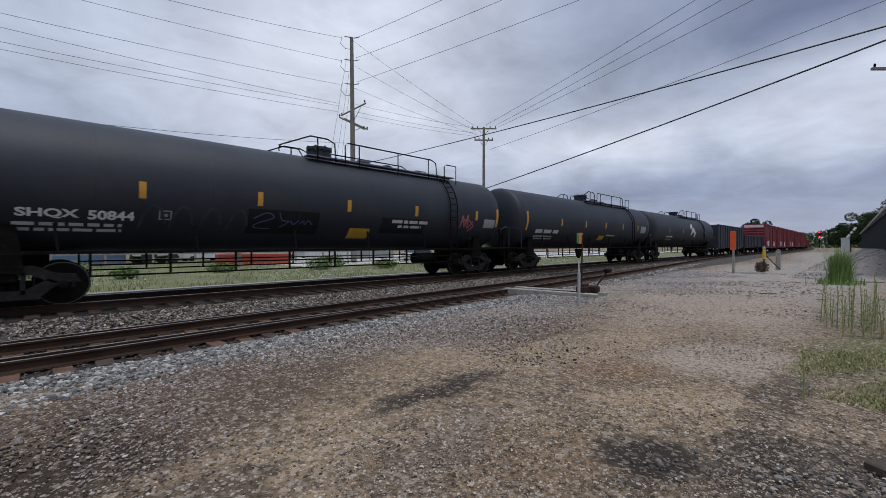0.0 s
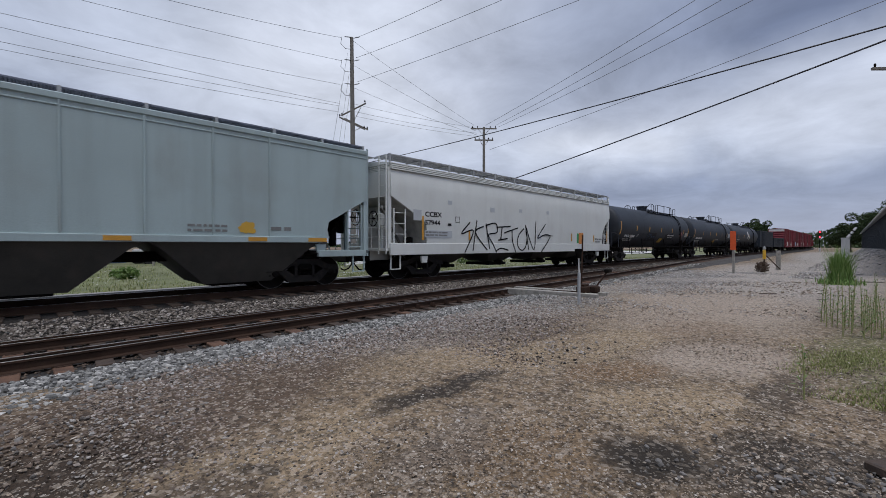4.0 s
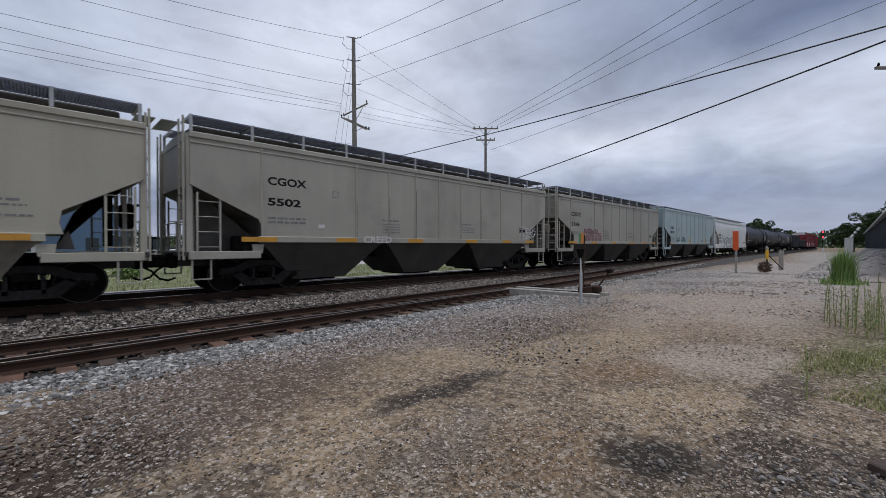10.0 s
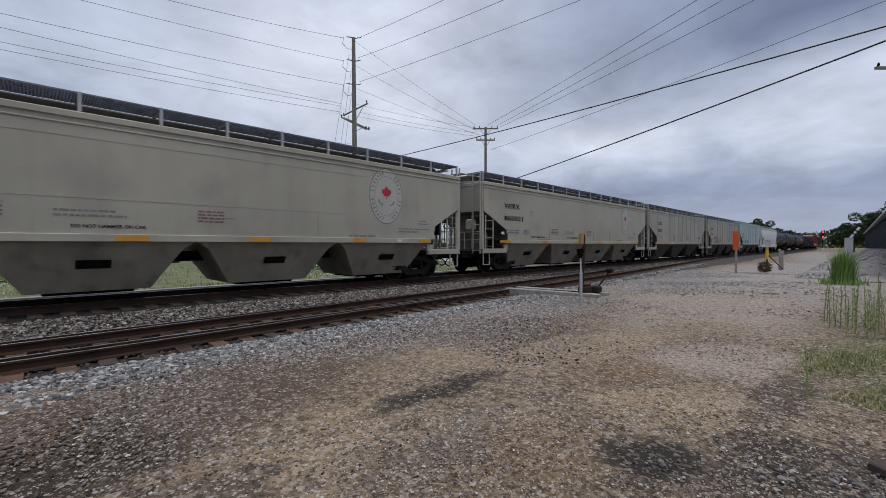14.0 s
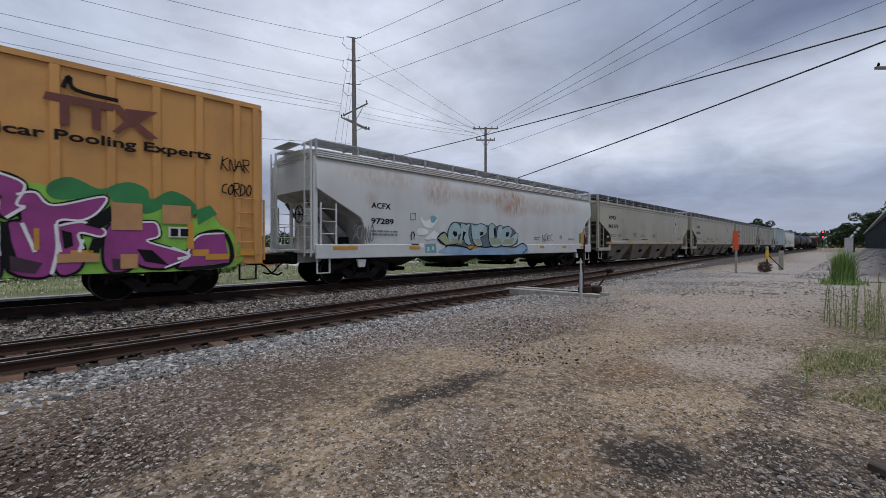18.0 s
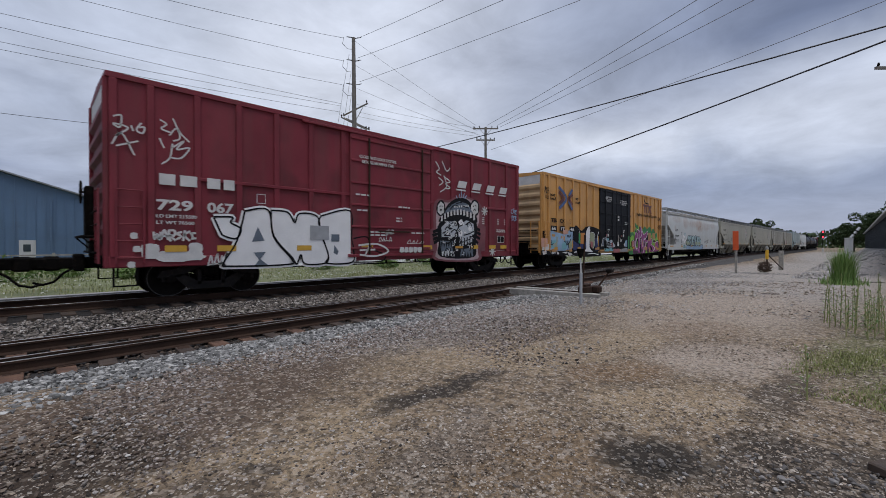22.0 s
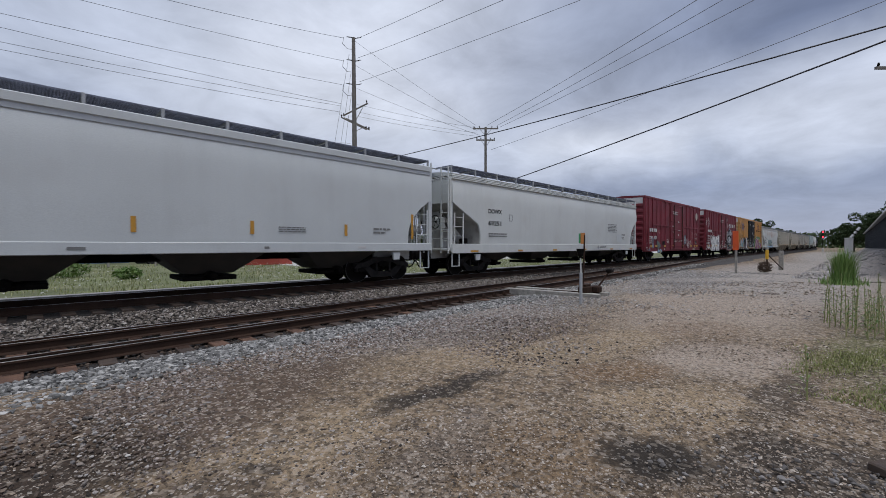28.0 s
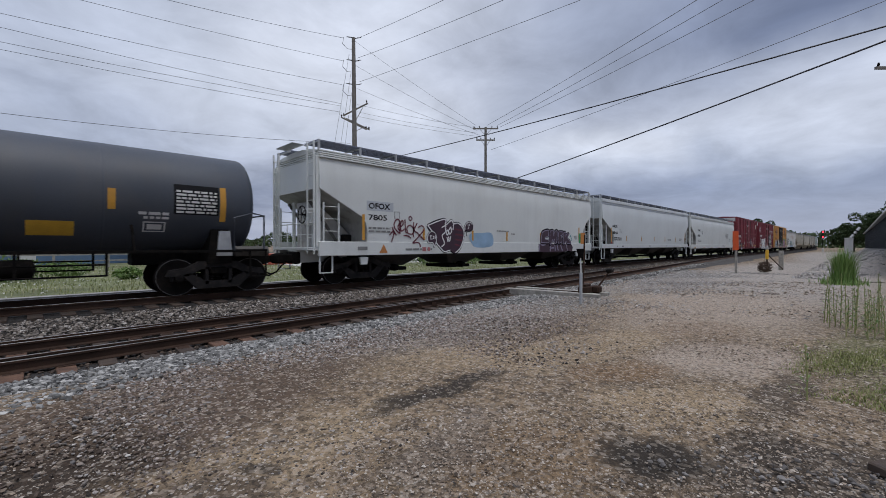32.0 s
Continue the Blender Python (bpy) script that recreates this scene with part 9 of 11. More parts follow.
    for x0, x1 in ((-8.43, -7.54), (-5.35, -4.85), (-2.2, -1.6), (0.6, 1.1), (3.3, 3.7), (5.6, 6.0), (7.6, 8.2)):
        plate(c, x0, 1.14, x1 - x0, 0.11, M_REFL, y - 0.004, "reflector")
    # yellow box car
    P = [-8.93, -8.45, -7.59, -6.79, -5.84, -4.95, -4.1, -3.25, 3.23, 4.04, 4.98, 5.87, 6.7, 7.58, 8.45, 8.93]
    c, a, y = box_car("box_car", "golden yellow box car with black double doors and graffiti", 18.05, M_YELLOW, M_BLACKP, [(-2.45, -0.02), (0.02, 2.42)], [(q, 0.17) for q in P], mid_rail=False, end_top=M_LETTER, end_paint=M_YEND); place(c, -134.88, -152.93)
    yy = y - 0.06
    line_of(c, "Railcar Pooling Experts", 3.6, 7.83, 3.36, 3.64, M_BLACK, yy, bold=0.02)
    mk = Shape().prism([(4.8, 4.2), (4.85, 4.36), (6.0, 4.36), (5.9, 4.2)], yy - 0.004, yy).box(5.05, 5.2, yy - 0.004, yy, 3.75, 4.2).box(5.55, 5.7, yy - 0.004, yy, 3.75, 4.2)
    mk.prism([(5.85, 4.36), (6.02, 4.36), (6.3, 4.05), (6.02, 3.75), (5.88, 3.75), (6.12, 4.05)], yy - 0.004, yy).prism([(6.1, 4.3), (6.72, 4.36), (6.35, 4.05), (6.72, 3.75), (6.5, 3.72), (6.2, 4.05)], yy - 0.004, yy)
    part("company_mark", mk, M_MAROON, c, "maroon company mark"); lines(c, [[(5.1, 4.5), (5.2, 4.75), (5.3, 4.5), (6.0, 4.45)]], 0.04, M_BLACK, yy, "company_mark")
    lines(c, [[(-7.5, 4.42), (-6.95, 4.15), (-6.68, 3.86), (-6.95, 3.58), (-7.45, 3.28)], [(-5.98, 4.42), (-6.3, 4.12), (-6.4, 4.0)], [(-6.42, 3.74), (-6.3, 3.6), (-5.98, 3.28)]], 0.09, M_EMBLUE, yy, "crossed_emblem", "blue and rust double chevron emblem")
    lines(c, [[(-7.5, 4.16), (-7.1, 3.98), (-6.95, 3.86), (-7.1, 3.74), (-7.45, 3.54)], [(-5.98, 4.16), (-6.25, 3.98), (-6.42, 3.87), (-6.25, 3.76), (-5.98, 3.56)]], 0.085, M_MAROON, yy, "crossed_emblem")
    for body, x0, x1, z in (("next", -8.34, -7.85, 3.88), ("load", -8.34, -7.8, 3.68), ("any", -5.62, -5.25, 3.84), ("road", -5.62, -5.1, 3.66)):
        part("lettering", fitted(body, x0, x1, z, z + 0.16, M_BLACK, 0.02)[0], M_BLACK, c, at=pose(0, yy, 0))
    line_of(c, "TB", -8.28, -7.7, 2.5, 2.72, M_BLACK, yy, bold=0.026); line_of(c, "OX", -7.35, -6.85, 2.5, 2.72, M_BLACK, yy, bold=0.026); frame_mark(c, -6.35, 2.5, 0.22, 0.22, M_MAROON, yy)
    for num, x in (("66", -8.31), ("17", -7.35), ("46", -6.3)):
        plate(c, x, 2.04, 0.62 if num != "17" else 0.5, 0.28, M_BLACK, yy, "number_panel"); line_of(c, num, x + 0.08, x + 0.5, 2.08, 2.27, M_LETTER, yy - 0.006, bold=0.026)
    scrawl(c, "MOTE", -8.93, -8.48, 4.0, 4.35, M_BLACK, yy, 0.012, 2); scrawl(c, "VU", -8.85, -8.5, 3.7, 3.92, M_BLACK, yy, 0.012, 3)
    navy_piece(c, yy)
    dy = y - 0.115
    for body, x, z, w in (("CLOSE THIS DOOR", -1.79, 4.32, 1.0), ("BEFORE CLOSING", -1.76, 4.2, 0.94), ("MAIN DOOR", -1.6, 4.08, 0.62), ("CLOSE AND LOCK", 0.58, 4.24, 1.0), ("BOTH DOORS BEFORE", 0.53, 4.12, 1.18), ("MOVING CAR", 0.75, 4.0, 0.72)):
        line_of(c, body, x, x + w, z, z + 0.085, M_LETTER, dy, bold=0.02)
    for x, z, w, h, m in ((0.1, 3.2, 0.28, 0.05, M_LETTER), (0.1, 3.1, 0.28, 0.05, M_LETTER), (0.12, 2.9, 0.25, 0.14, M_LETTER), (1.3, 2.8, 0.6, 0.05, M_LETTER), (1.3, 2.7, 0.5, 0.05, M_LETTER)):
        plate(c, x, z, w, h, m, dy - 0.002, "sticker")
    door_pieces(c, dy)
    magenta_piece(c, yy)
    scrawl(c, "KNAR", 8.05, 8.75, 3.25, 3.55, M_BLACK, yy, 0.014, 5); scrawl(c, "CORDO", 8.05, 8.8, 2.6, 2.9, M_BLACK, yy, 0.016, 6)
    for x in (-8.0, -5.4, -2.9, 2.8, 5.2, 7.4, 8.5):
        plate(c, x, 1.02, 0.36, 0.16, M_REFL, yy - 0.024, "reflector")

    # red box cars
    P = [-7.55, -6.87, -5.92, -4.95, -3.96, -2.93, -1.85, 2.0, 3.1, 4.3, 5.5, 6.7, 7.55]
    for num, f0, r0, which in ((("729", "067"), -155.12, -170.4, 0), (("728", "935"), -172.61, -187.91, 1)):
        c, a, y = box_car("box_car", ("oxide red box car with bold white graffiti", "oxide red box car with a pale round patch")[which], 15.29, M_RED, M_RED, [(-1.62, 1.88)], [(q, 0.15) for q in P], end_top=M_LETTER); place(c, f0, r0)
        yy = y - 0.06
        dz = -0.36 if which else 0.0
        for x, w in ((-6.72, 0.32), (-6.3, 0.36), (-5.72, 0.3), (-5.34, 0.26)):
            part("company_mark", Shape().box(x, x + w, yy - 0.004, yy, 2.70 + dz, 2.96 + dz, 0.002), M_LETTER, c, "pale company mark")
        line_of(c, num[0], -6.78, -6.03, 2.10 + dz, 2.36 + dz, M_LETTER, yy, bold=0.026); line_of(c, num[1], -5.72, -5.1, 2.10 + dz, 2.36 + dz, M_LETTER, yy, bold=0.026)
        line_of(c, ("LD LMT 215500", "LD LMT 212900")[which], -6.78, -5.95, 1.93 + dz, 2.01 + dz, M_LETTER, yy, bold=0.026); line_of(c, ("LT WT 70500", "LT WT 73100")[which], -6.78, -6.0, 1.78 + dz, 1.86 + dz, M_LETTER, yy, bold=0.026)
        frame_mark(c, -4.5, 2.42 + dz * 0.6, 0.24, 0.26, M_LETTER, y - 0.003)
        dy = y - 0.115
        line_of(c, "CLOSE AND LOCK DOORS", -1.3, 0.2, 4.12, 4.22, M_LETTER, dy, bold=0.026); line_of(c, "BEFORE MOVING CAR", -1.2, 0.1, 3.96, 4.06, M_LETTER, dy, bold=0.026)
        for x, z, w in ((-1.45, 2.9, 0.5), (-1.4, 2.4, 0.4), (0.3, 2.6, 0.5), (0.2, 2.2, 0.25), (0.2, 2.1, 0.25), (-0.9, 1.7, 0.9), (0.9, 1.7, 0.6), (-0.9, 1.6, 0.7)):
            small_print(c, [(x, z, w, 0.05)], M_LETTER, dy - 0.002, 5)
        small_print(c, [(-2.5, 1.7, 0.7, 0.05), (-2.5, 1.58, 0.7, 0.05), (-2.5, 1.46, 0.7, 0.05),] + [(x, 2.46 - 0.085 * k, 0.16, 0.04) for x in (4.98, 5.45) for k in range(7)] + [(x, 2.42 - 0.1 * k, 0.12, 0.045) for x in (6.05, 6.55) for k in range(3)] + [(6.0, 1.95, 0.75, 0.045), (6.0, 1.87, 0.75, 0.045), (6.0, 1.0, 0.7, 0.045)], M_LETTER, y - 0.003, 6)
        plate(c, 6.05, 1.4, 0.5, 0.3, M_BLACK, y - 0.003, "data_plate"); frame_mark(c, 6.05, 1.4, 0.5, 0.3, M_LETTER, y - 0.009, 2)
        for x in (-6.62, -5.5, -3.4, -1.2, 1.5, 4.2, 5.4, 6.2):
            plate(c, x, 1.13, 0.45, 0.15, M_YLAB, yy - 0.012, "yellow_label")
        if which == 0:
            patch(c, -6.9, 1.15, 0.35, 0.35, M_LETTER, yy, 2, 0.1); patch(c, -6.3, 1.02, 1.0, 0.25, M_LETTER, yy, 3, 0.2); patch(c, -5.98, 1.2, 0.3, 0.3, M_LETTER, yy, 4, 0.1)
            for x, z in ((-7.2, 1.5), (-7.15, 1.2), (-7.25, 0.85)):
                patch(c, x, z, 0.14, 0.14, M_LETTER, yy, 5, 0.1)
            # broad white block letters, each with a thin dark edge and a soft white rim
            A = [(-4.83, 2.19), (-4.22, 2.25), (-4.07, 1.51), (-3.56, 0.88), (-3.67, 0.74), (-5.17, 0.74), (-5.36, 0.82), (-5.04, 1.38)]
            M = [(-4.14, 2.25), (-3.67, 2.22), (-3.46, 1.94), (-3.32, 2.2), (-2.77, 2.15), (-2.64, 1.62), (-2.4, 0.99), (-2.51, 0.74), (-3.15, 0.74), (-3.28, 1.01), (-3.41, 0.74), (-3.54, 0.93), (-4.07, 1.55)]
            O = [(-2.64, 2.17), (-1.64, 2.38), (-1.58, 1.55), (-1.51, 1.16), (-1.56, 0.74), (-2.46, 0.74), (-2.4, 0.99), (-2.71, 1.88)]
            arrow = [(-5.58, 2.0), (-5.14, 2.01), (-5.18, 1.87), (-4.93, 1.71), (-5.05, 1.46), (-5.35, 1.53), (-5.43, 1.64)]
            foot = [(-1.51, 1.5), (-0.99, 1.55), (-0.77, 1.16), (-0.26, 0.95), (-0.44, 0.74), (-1.51, 0.74)]
            for k, q in enumerate((A, M, O, arrow)):
                part("graffiti_rim", strokes([q + q[:1]], 0.075), M_SPRAYW, c, at=pose(0, yy - 0.001 * k, 0))
                s = Shape().add([(x, 0, z) for x, z in q], [tuple(range(len(q)))])
                part("graffiti_letter", s, M_SPRAYW, c, "bold white sprayed block letter" if k == 0 else "", at=pose(0, yy - 0.0075 - 0.001 * k, 0), smooth=0)
            part("graffiti_letter", strokes([q + q[:1] for q in (A, M, O, arrow)] + [foot], 0.022), M_BLACK, c, at=pose(0, yy - 0.014, 0))
            for q in ([(-4.65, 1.38), (-4.5, 1.78), (-4.32, 1.41)], [(-4.61, 1.09), (-4.29, 1.1), (-4.44, 0.91), (-4.23, 0.74), (-4.58, 0.74), (-4.47, 0.89)], [(-2.3, 1.62), (-2.02, 1.62), (-2.02, 1.4), (-2.3, 1.4)], [(-2.2, 1.3), (-2.05, 1.1), (-2.1, 0.98), (-2.22, 1.05)]):
                part("graffiti_letter", Shape().prism(q, -0.002, 0), M_SLATE, c, at=pose(0, yy - 0.015, 0))
            plate(c, -3.0, 1.45, 0.62, 0.42, M_GALV, yy - 0.02, "defect_board")
            scrawl(c, "WARSKI", -6.85, -5.95, 1.42, 1.64, M_LETTER, yy, 0.026, 3); squiggle(c, -5.7, -5.2, 0.8, 1.05, M_LETTER, yy, 0.02, 4)
            beast_piece(c, yy)
            for k in range(4):
                x = 3.35 + 0.92 * k
                mk = Shape().prism([(x, 3.62), (x + 0.5, 3.62), (x + 0.62, 3.9), (x + 0.12, 3.9)], yy - 0.004, yy).prism([(x - 0.06, 3.5), (x + 0.5, 3.5), (x + 0.52, 3.56), (x - 0.04, 3.56)], yy - 0.004, yy)
                part("company_mark", mk, M_LETTER, c, "pale slanted company mark")
            lines(c, [[(-7.55, 4.1), (-7.41, 4.14), (-7.44, 3.88), (-7.55, 3.94), (-7.38, 3.93), (-7.3, 3.87), (-7.51, 3.68)], [(-7.58, 3.49), (-7.41, 3.76), (-7.18, 3.3)], [(-7.51, 3.46), (-7.11, 3.63)], [(-7.24, 3.96), (-7.2, 3.84)], [(-7.05, 4.05), (-7.14, 3.88), (-7.03, 3.82), (-6.99, 3.96), (-7.09, 3.94)]], 0.018, M_LETTER, yy, "spray_tag", "thin white sprayed tag")
            lines(c, [[(-6.7, 4.2), (-6.57, 4.12), (-6.67, 4.0), (-6.49, 3.94)], [(-6.44, 4.28), (-6.3, 3.98), (-6.1, 3.78)], [(-6.51, 3.87), (-6.37, 4.06), (-6.3, 3.84), (-6.44, 3.75)], [(-6.71, 3.77), (-6.62, 3.56)], [(-6.45, 3.68), (-6.51, 3.34), (-6.67, 3.18)], [(-6.47, 3.58), (-6.21, 3.79), (-6.37, 3.56), (-6.1, 3.64), (-6.28, 3.37), (-6.51, 3.36)]], 0.018, M_LETTER, yy, "spray_tag")
            lines(c, [[(2.15, 4.5), (2.35, 4.25), (2.2, 4.1), (2.45, 4.0)], [(2.5, 4.55), (2.75, 4.2), (2.95, 4.35)], [(2.3, 3.9), (2.55, 3.75), (2.35, 3.6)], [(2.6, 4.0), (2.75, 3.6), (2.4, 3.35)], [(2.65, 3.95), (2.95, 3.8), (2.7, 3.7), (2.95, 3.55), (2.65, 3.5)]], 0.022, M_LETTER, yy, "spray_tag"); scrawl(c, "CAE", 7.0, 7.5, 2.75, 3.0, M_SKYB, yy, 0.016, 9); scrawl(c, "OKB", 7.0, 7.5, 2.45, 2.7, M_SKYB, yy, 0.016, 19)
            squiggle(c, -0.55, 0.0, 1.42, 1.56, M_LETTER, dy - 0.004, 0.010, 10); squiggle(c, -0.25, 0.1, 1.66, 1.82, M_LETTER, dy - 0.004, 0.008, 12); squiggle(c, 0.7, 1.5, 1.34, 1.46, M_LETTER, dy - 0.004, 0.009, 14)
            for q in range(5):
                patch(c, 0.45 + 0.21 * q, 1.12, 0.19, 0.2, M_LETTER, dy - 0.002, 11 + q, 0.2)
            lines(c, [[(-1.35, 1.28), (-0.6, 1.32), (-0.15, 1.08), (-0.7, 0.92), (-1.3, 0.98)], [(-1.3, 1.12), (-0.7, 1.14)], [(-0.9, 1.3), (-1.1, 0.95)]], 0.03, M_LETTER, dy - 0.003, "spray_tag")
        else:
            pts = [(6.3 + 0.36 * math.cos(q), 4.1 + 0.36 * math.sin(q)) for q in [2 * math.pi * i / 32 for i in range(32)]]
            part("round_patch", Shape().prism(pts, yy - 0.006, yy), M_CREAM, c, "pale round patch")
            worn_patches(c, yy)
            part("access_panel", Shape().box(4.85, 5.75, y - 0.03, y, 1.24, 1.5, 0.01).box(4.8, 5.8, y - 0.05, y, 4.72, 4.80, 0.01), M_RED, c)
            squiggle(c, 4.95, 5.75, 0.84, 1.04, M_LETTER, yy - 0.004, 0.012, 15)
            plate(c, -3.79, 1.33, 0.6, 0.28, M_BLACK, yy, "vent_plate")
            squiggle(c, 0.4, 1.3, 1.6, 1.78, M_LETTER, dy - 0.004, 0.008, 9); part("valve_tag", Shape().lathe([(0, 0.1), (0.01, 0.1)], "y", 16, (0.35, dy - 0.01, 3.35)), M_LETTER, c)

    # the last white hoppers
    c, a, y = hopper("covered_hopper_car", "white covered hopper car with black stencils", 19.38, M_WHITE, "flow", 4, sill=(0.95, 1.34)); place(c, -189.64, -209.02)
    y -= 0.002
    line_of(c, "DOWX", -7.43, -6.45, 2.68, 2.88, M_BLACK, y, bold=0.026); line_of(c, "69251", -7.43, -6.5, 2.15, 2.36, M_BLACK, y, bold=0.026)
    weights(c, -7.4, 1.65, y, M_BLACK, 3, 1.3); frame_mark(c, -5.9, 2.4, 0.24, 0.3, M_BLACK, y)
    small_print(c, [(4.8, 2.6 - 0.095 * k, 1.4 - 0.1 * (k % 2), 0.05) for k in range(6)], M_BLACK, y, 5); small_print(c, [(7.0, 2.0, 0.5, 0.04), (7.0, 1.93, 0.5, 0.04), (7.0, 1.78, 0.4, 0.06), (7.0, 1.69, 0.4, 0.05)], M_BLACK, y, 6)
    line_of(c, "CENTER FLOW", 3.66, 4.5, 1.12, 1.22, M_GREYL, y - 0.003, bold=0.01); patch(c, 3.4, 1.17, 0.2, 0.2, M_GALV, y - 0.003, 3, 0.05); patch(c, 6.6, 1.75, 0.9, 0.5, M_PALE, y, 4, 0.1)
    for x0, x1 in ((-8.6, -8.1), (-5.2, -4.8), (-2.0, -1.6), (1.4, 1.8), (5.16, 5.6), (8.4, 8.85)):
        plate(c, x0, 0.99, x1 - x0, 0.08, M_REFL, y - 0.003, "reflector")
    c, a, y = hopper("covered_hopper_car", "pale grey covered hopper with yellow reflectors", 18.54, M_PALE, "flow", 4, sill=(1.08, 1.36), top=4.02, plain_top=True); place(c, -210.17, -228.71)
    y -= 0.002
    line_of(c, "NCIX", -7.73, -6.95, 2.45, 2.64, M_BLACK, y, bold=0.034); line_of(c, "6546", -7.74, -6.92, 2.02, 2.21, M_BLACK, y, bold=0.034)
    line_of(c, "LD LMT 221200 LB 100 250 KG", -7.74, -6.28, 1.73, 1.81, M_BLACK, y, bold=0.02); line_of(c, "LT WT 64700 LB 29 200 KG", -7.74, -6.28, 1.60, 1.68, M_BLACK, y, bold=0.02); plate(c, -8.0, 1.4, 0.16, 0.08, M_LEAFRED, y - 0.003); frame_mark(c, -6.55, 2.1, 0.22, 0.24, M_GREYL, y); small_print(c, [(3.4, 1.78, 0.8, 0.03), (3.4, 1.72, 0.8, 0.03), (3.4, 1.66, 0.8, 0.03), (6.6, 1.8, 0.7, 0.06), (6.6, 1.68, 0.5, 0.06)], M_BLACK, y, 4)
    side_stripes(c, [(-7.95, 1.44, 0.1, 1.0)] + [(x, 1.58, 0.1, 0.36) for x in (-5.4, -2.56, 0.11, 2.68, 5.55)] + [(8.3, 1.5, 0.1, 0.9)], y, M_REFL)
    for k, x in enumerate((-8.4, -7.0, -6.2, -4.6, -1.0, 3.0, 6.0)):
        plate(c, x, 1.18, 0.14 if k % 2 else 0.3, 0.07, M_GREYL if k % 3 else M_LETTER, y - 0.003)
    c, a, y = hopper("covered_hopper_car", "white covered hopper with plum and red graffiti", 17.91, M_WHITE, "flow", 4, sill=(0.95, 1.40)); place(c, -230.27, -248.18)
    y -= 0.002
    plate(c, -7.25, 2.44, 1.1, 0.32, M_REPAINT, y); line_of(c, "OFOX", -7.18, -6.29, 2.5, 2.7, M_BLACK, y - 0.006, bold=0.025); line_of(c, "7805", -7.18, -6.42, 2.12, 2.31, M_BLACK, y, bold=0.01)
    weights(c, -7.18, 1.72, y, M_BLACK, 3, 0.9); frame_mark(c, -6.1, 2.2, 0.24, 0.26, M_GREYL, y)
    side_stripes(c, [(-7.38, 1.45, 0.1, 0.85), (-4.72, 1.48, 0.1, 0.42), (-1.95, 1.48, 0.1, 0.42), (0.45, 1.48, 0.1, 0.4), (3.3, 1.5, 0.1, 0.4), (7.4, 1.5, 0.1, 0.8)], y, M_REFL)
    plum_piece(c, y)
    small_print(c, [(-0.3, 1.9, 0.9, 0.05), (0.8, 1.78, 0.3, 0.05), (-7.6, 1.12, 0.4, 0.12), (-5.6, 1.1, 1.3, 0.07)], M_GREYL, y - 0.003, 7); frame_mark(c, 6.9, 1.62, 0.24, 0.2, M_BLACK, y, 2)
    part("label_plate", Shape().prism([(-6.75, 1.02), (-6.4, 1.02), (-6.57, 1.32)], y - 0.008, y - 0.003), M_ORANGE, c)
    # the tank car that follows
    c, a = tank_car("tank_car", "dark grey tank car with white data panel", 17.6, M_TANK2, [(5.71, 2.1, 2.56), (8.0, 1.9, 2.78), (1.5, 2.1, 2.56)], 1.33, 2.43, kit_at=-4.2, inset=0.85, nose=0.6); place(c, -249.96, -267.56)
    part("saddle_plate", Shape().prism([(7.84, 1.01), (8.22, 1.01), (8.16, 1.66), (7.90, 1.66)], -1.34, -1.28), M_GALV, c, "grey saddle plate")
    part("end_reservoir", Shape().lathe([(8.28, 0.04), (8.32, 0.14), (9.18, 0.14), (9.22, 0.04)], "x", 14, (0, -1.2, 1.12)), M_SHADEGRIM, c, "grey air reservoir")
    part("data_panel", curved_plate(6.9, 7.9, 2.05, 2.78, 1.33, 2.43, 0.004), M_BLACK, c, "black panel of white small print")
    small = bars([(6.95, 2.08 + 0.085 * k, 0.9, 0.05) for k in range(7)], M_LETTER, 5); part("stencilled_text", wrap(small.mesh("text", M_LETTER), 1.33, 2.43), M_LETTER, c)["kind"] = "stuff"
    part("label_plate", curved_plate(4.35, 5.09, 1.5, 1.8, 1.33, 2.43, 0.005), M_YLAB, c, "yellow warning label")
    small = bars([(6.2, 2.0, 0.6, 0.07), (6.3, 1.9, 0.5, 0.06)], M_LETTER, 7); part("stencilled_text", wrap(small.mesh("text", M_LETTER), 1.33, 2.43), M_LETTER, c)["kind"] = "stuff"
    fr = Shape().box(6.3, 6.75, 0, 0.004, 1.55, 1.58).box(6.3, 6.75, 0, 0.004, 1.8, 1.83).box(6.3, 6.33, 0, 0.004, 1.55, 1.83).box(6.72, 6.75, 0, 0.004, 1.55, 1.83).box(6.38, 6.67, 0, 0.004, 1.62, 1.76)
    part("stencilled_box", wrap(fr.mesh("box", M_LETTER), 1.33, 2.43), M_LETTER, c)


M_HALO = mat("pale_rose_halo", (0.44, 0.33, 0.33), 0.6, var=0.35, scale=2.5)
M_FADED = mat("faded_crimson", (0.19, 0.062, 0.07), 0.6, var=0.35, scale=2.0)
M_SAGEGREY = mat("grey_green_patch", (0.15, 0.18, 0.16), 0.6, var=0.3, scale=3.0)
M_EMBLEM = mat("pale_emblem_paint", (0.47, 0.455, 0.40), 0.5, var=0.1, scale=1.5, dirt=((0.3, 0.28, 0.24), 0.3))
M_AQUA = mat("pale_aqua_spray", (0.36, 0.50, 0.50), 0.5, var=0.2, scale=2.0)
M_TANPLATE = mat("tan_primer", (0.50, 0.27, 0.11), 0.55, var=0.15, scale=3.0)
M_PALEROSE = mat("pale_rose_spray", (0.60, 0.33, 0.24), 0.55, var=0.2, scale=2.0)
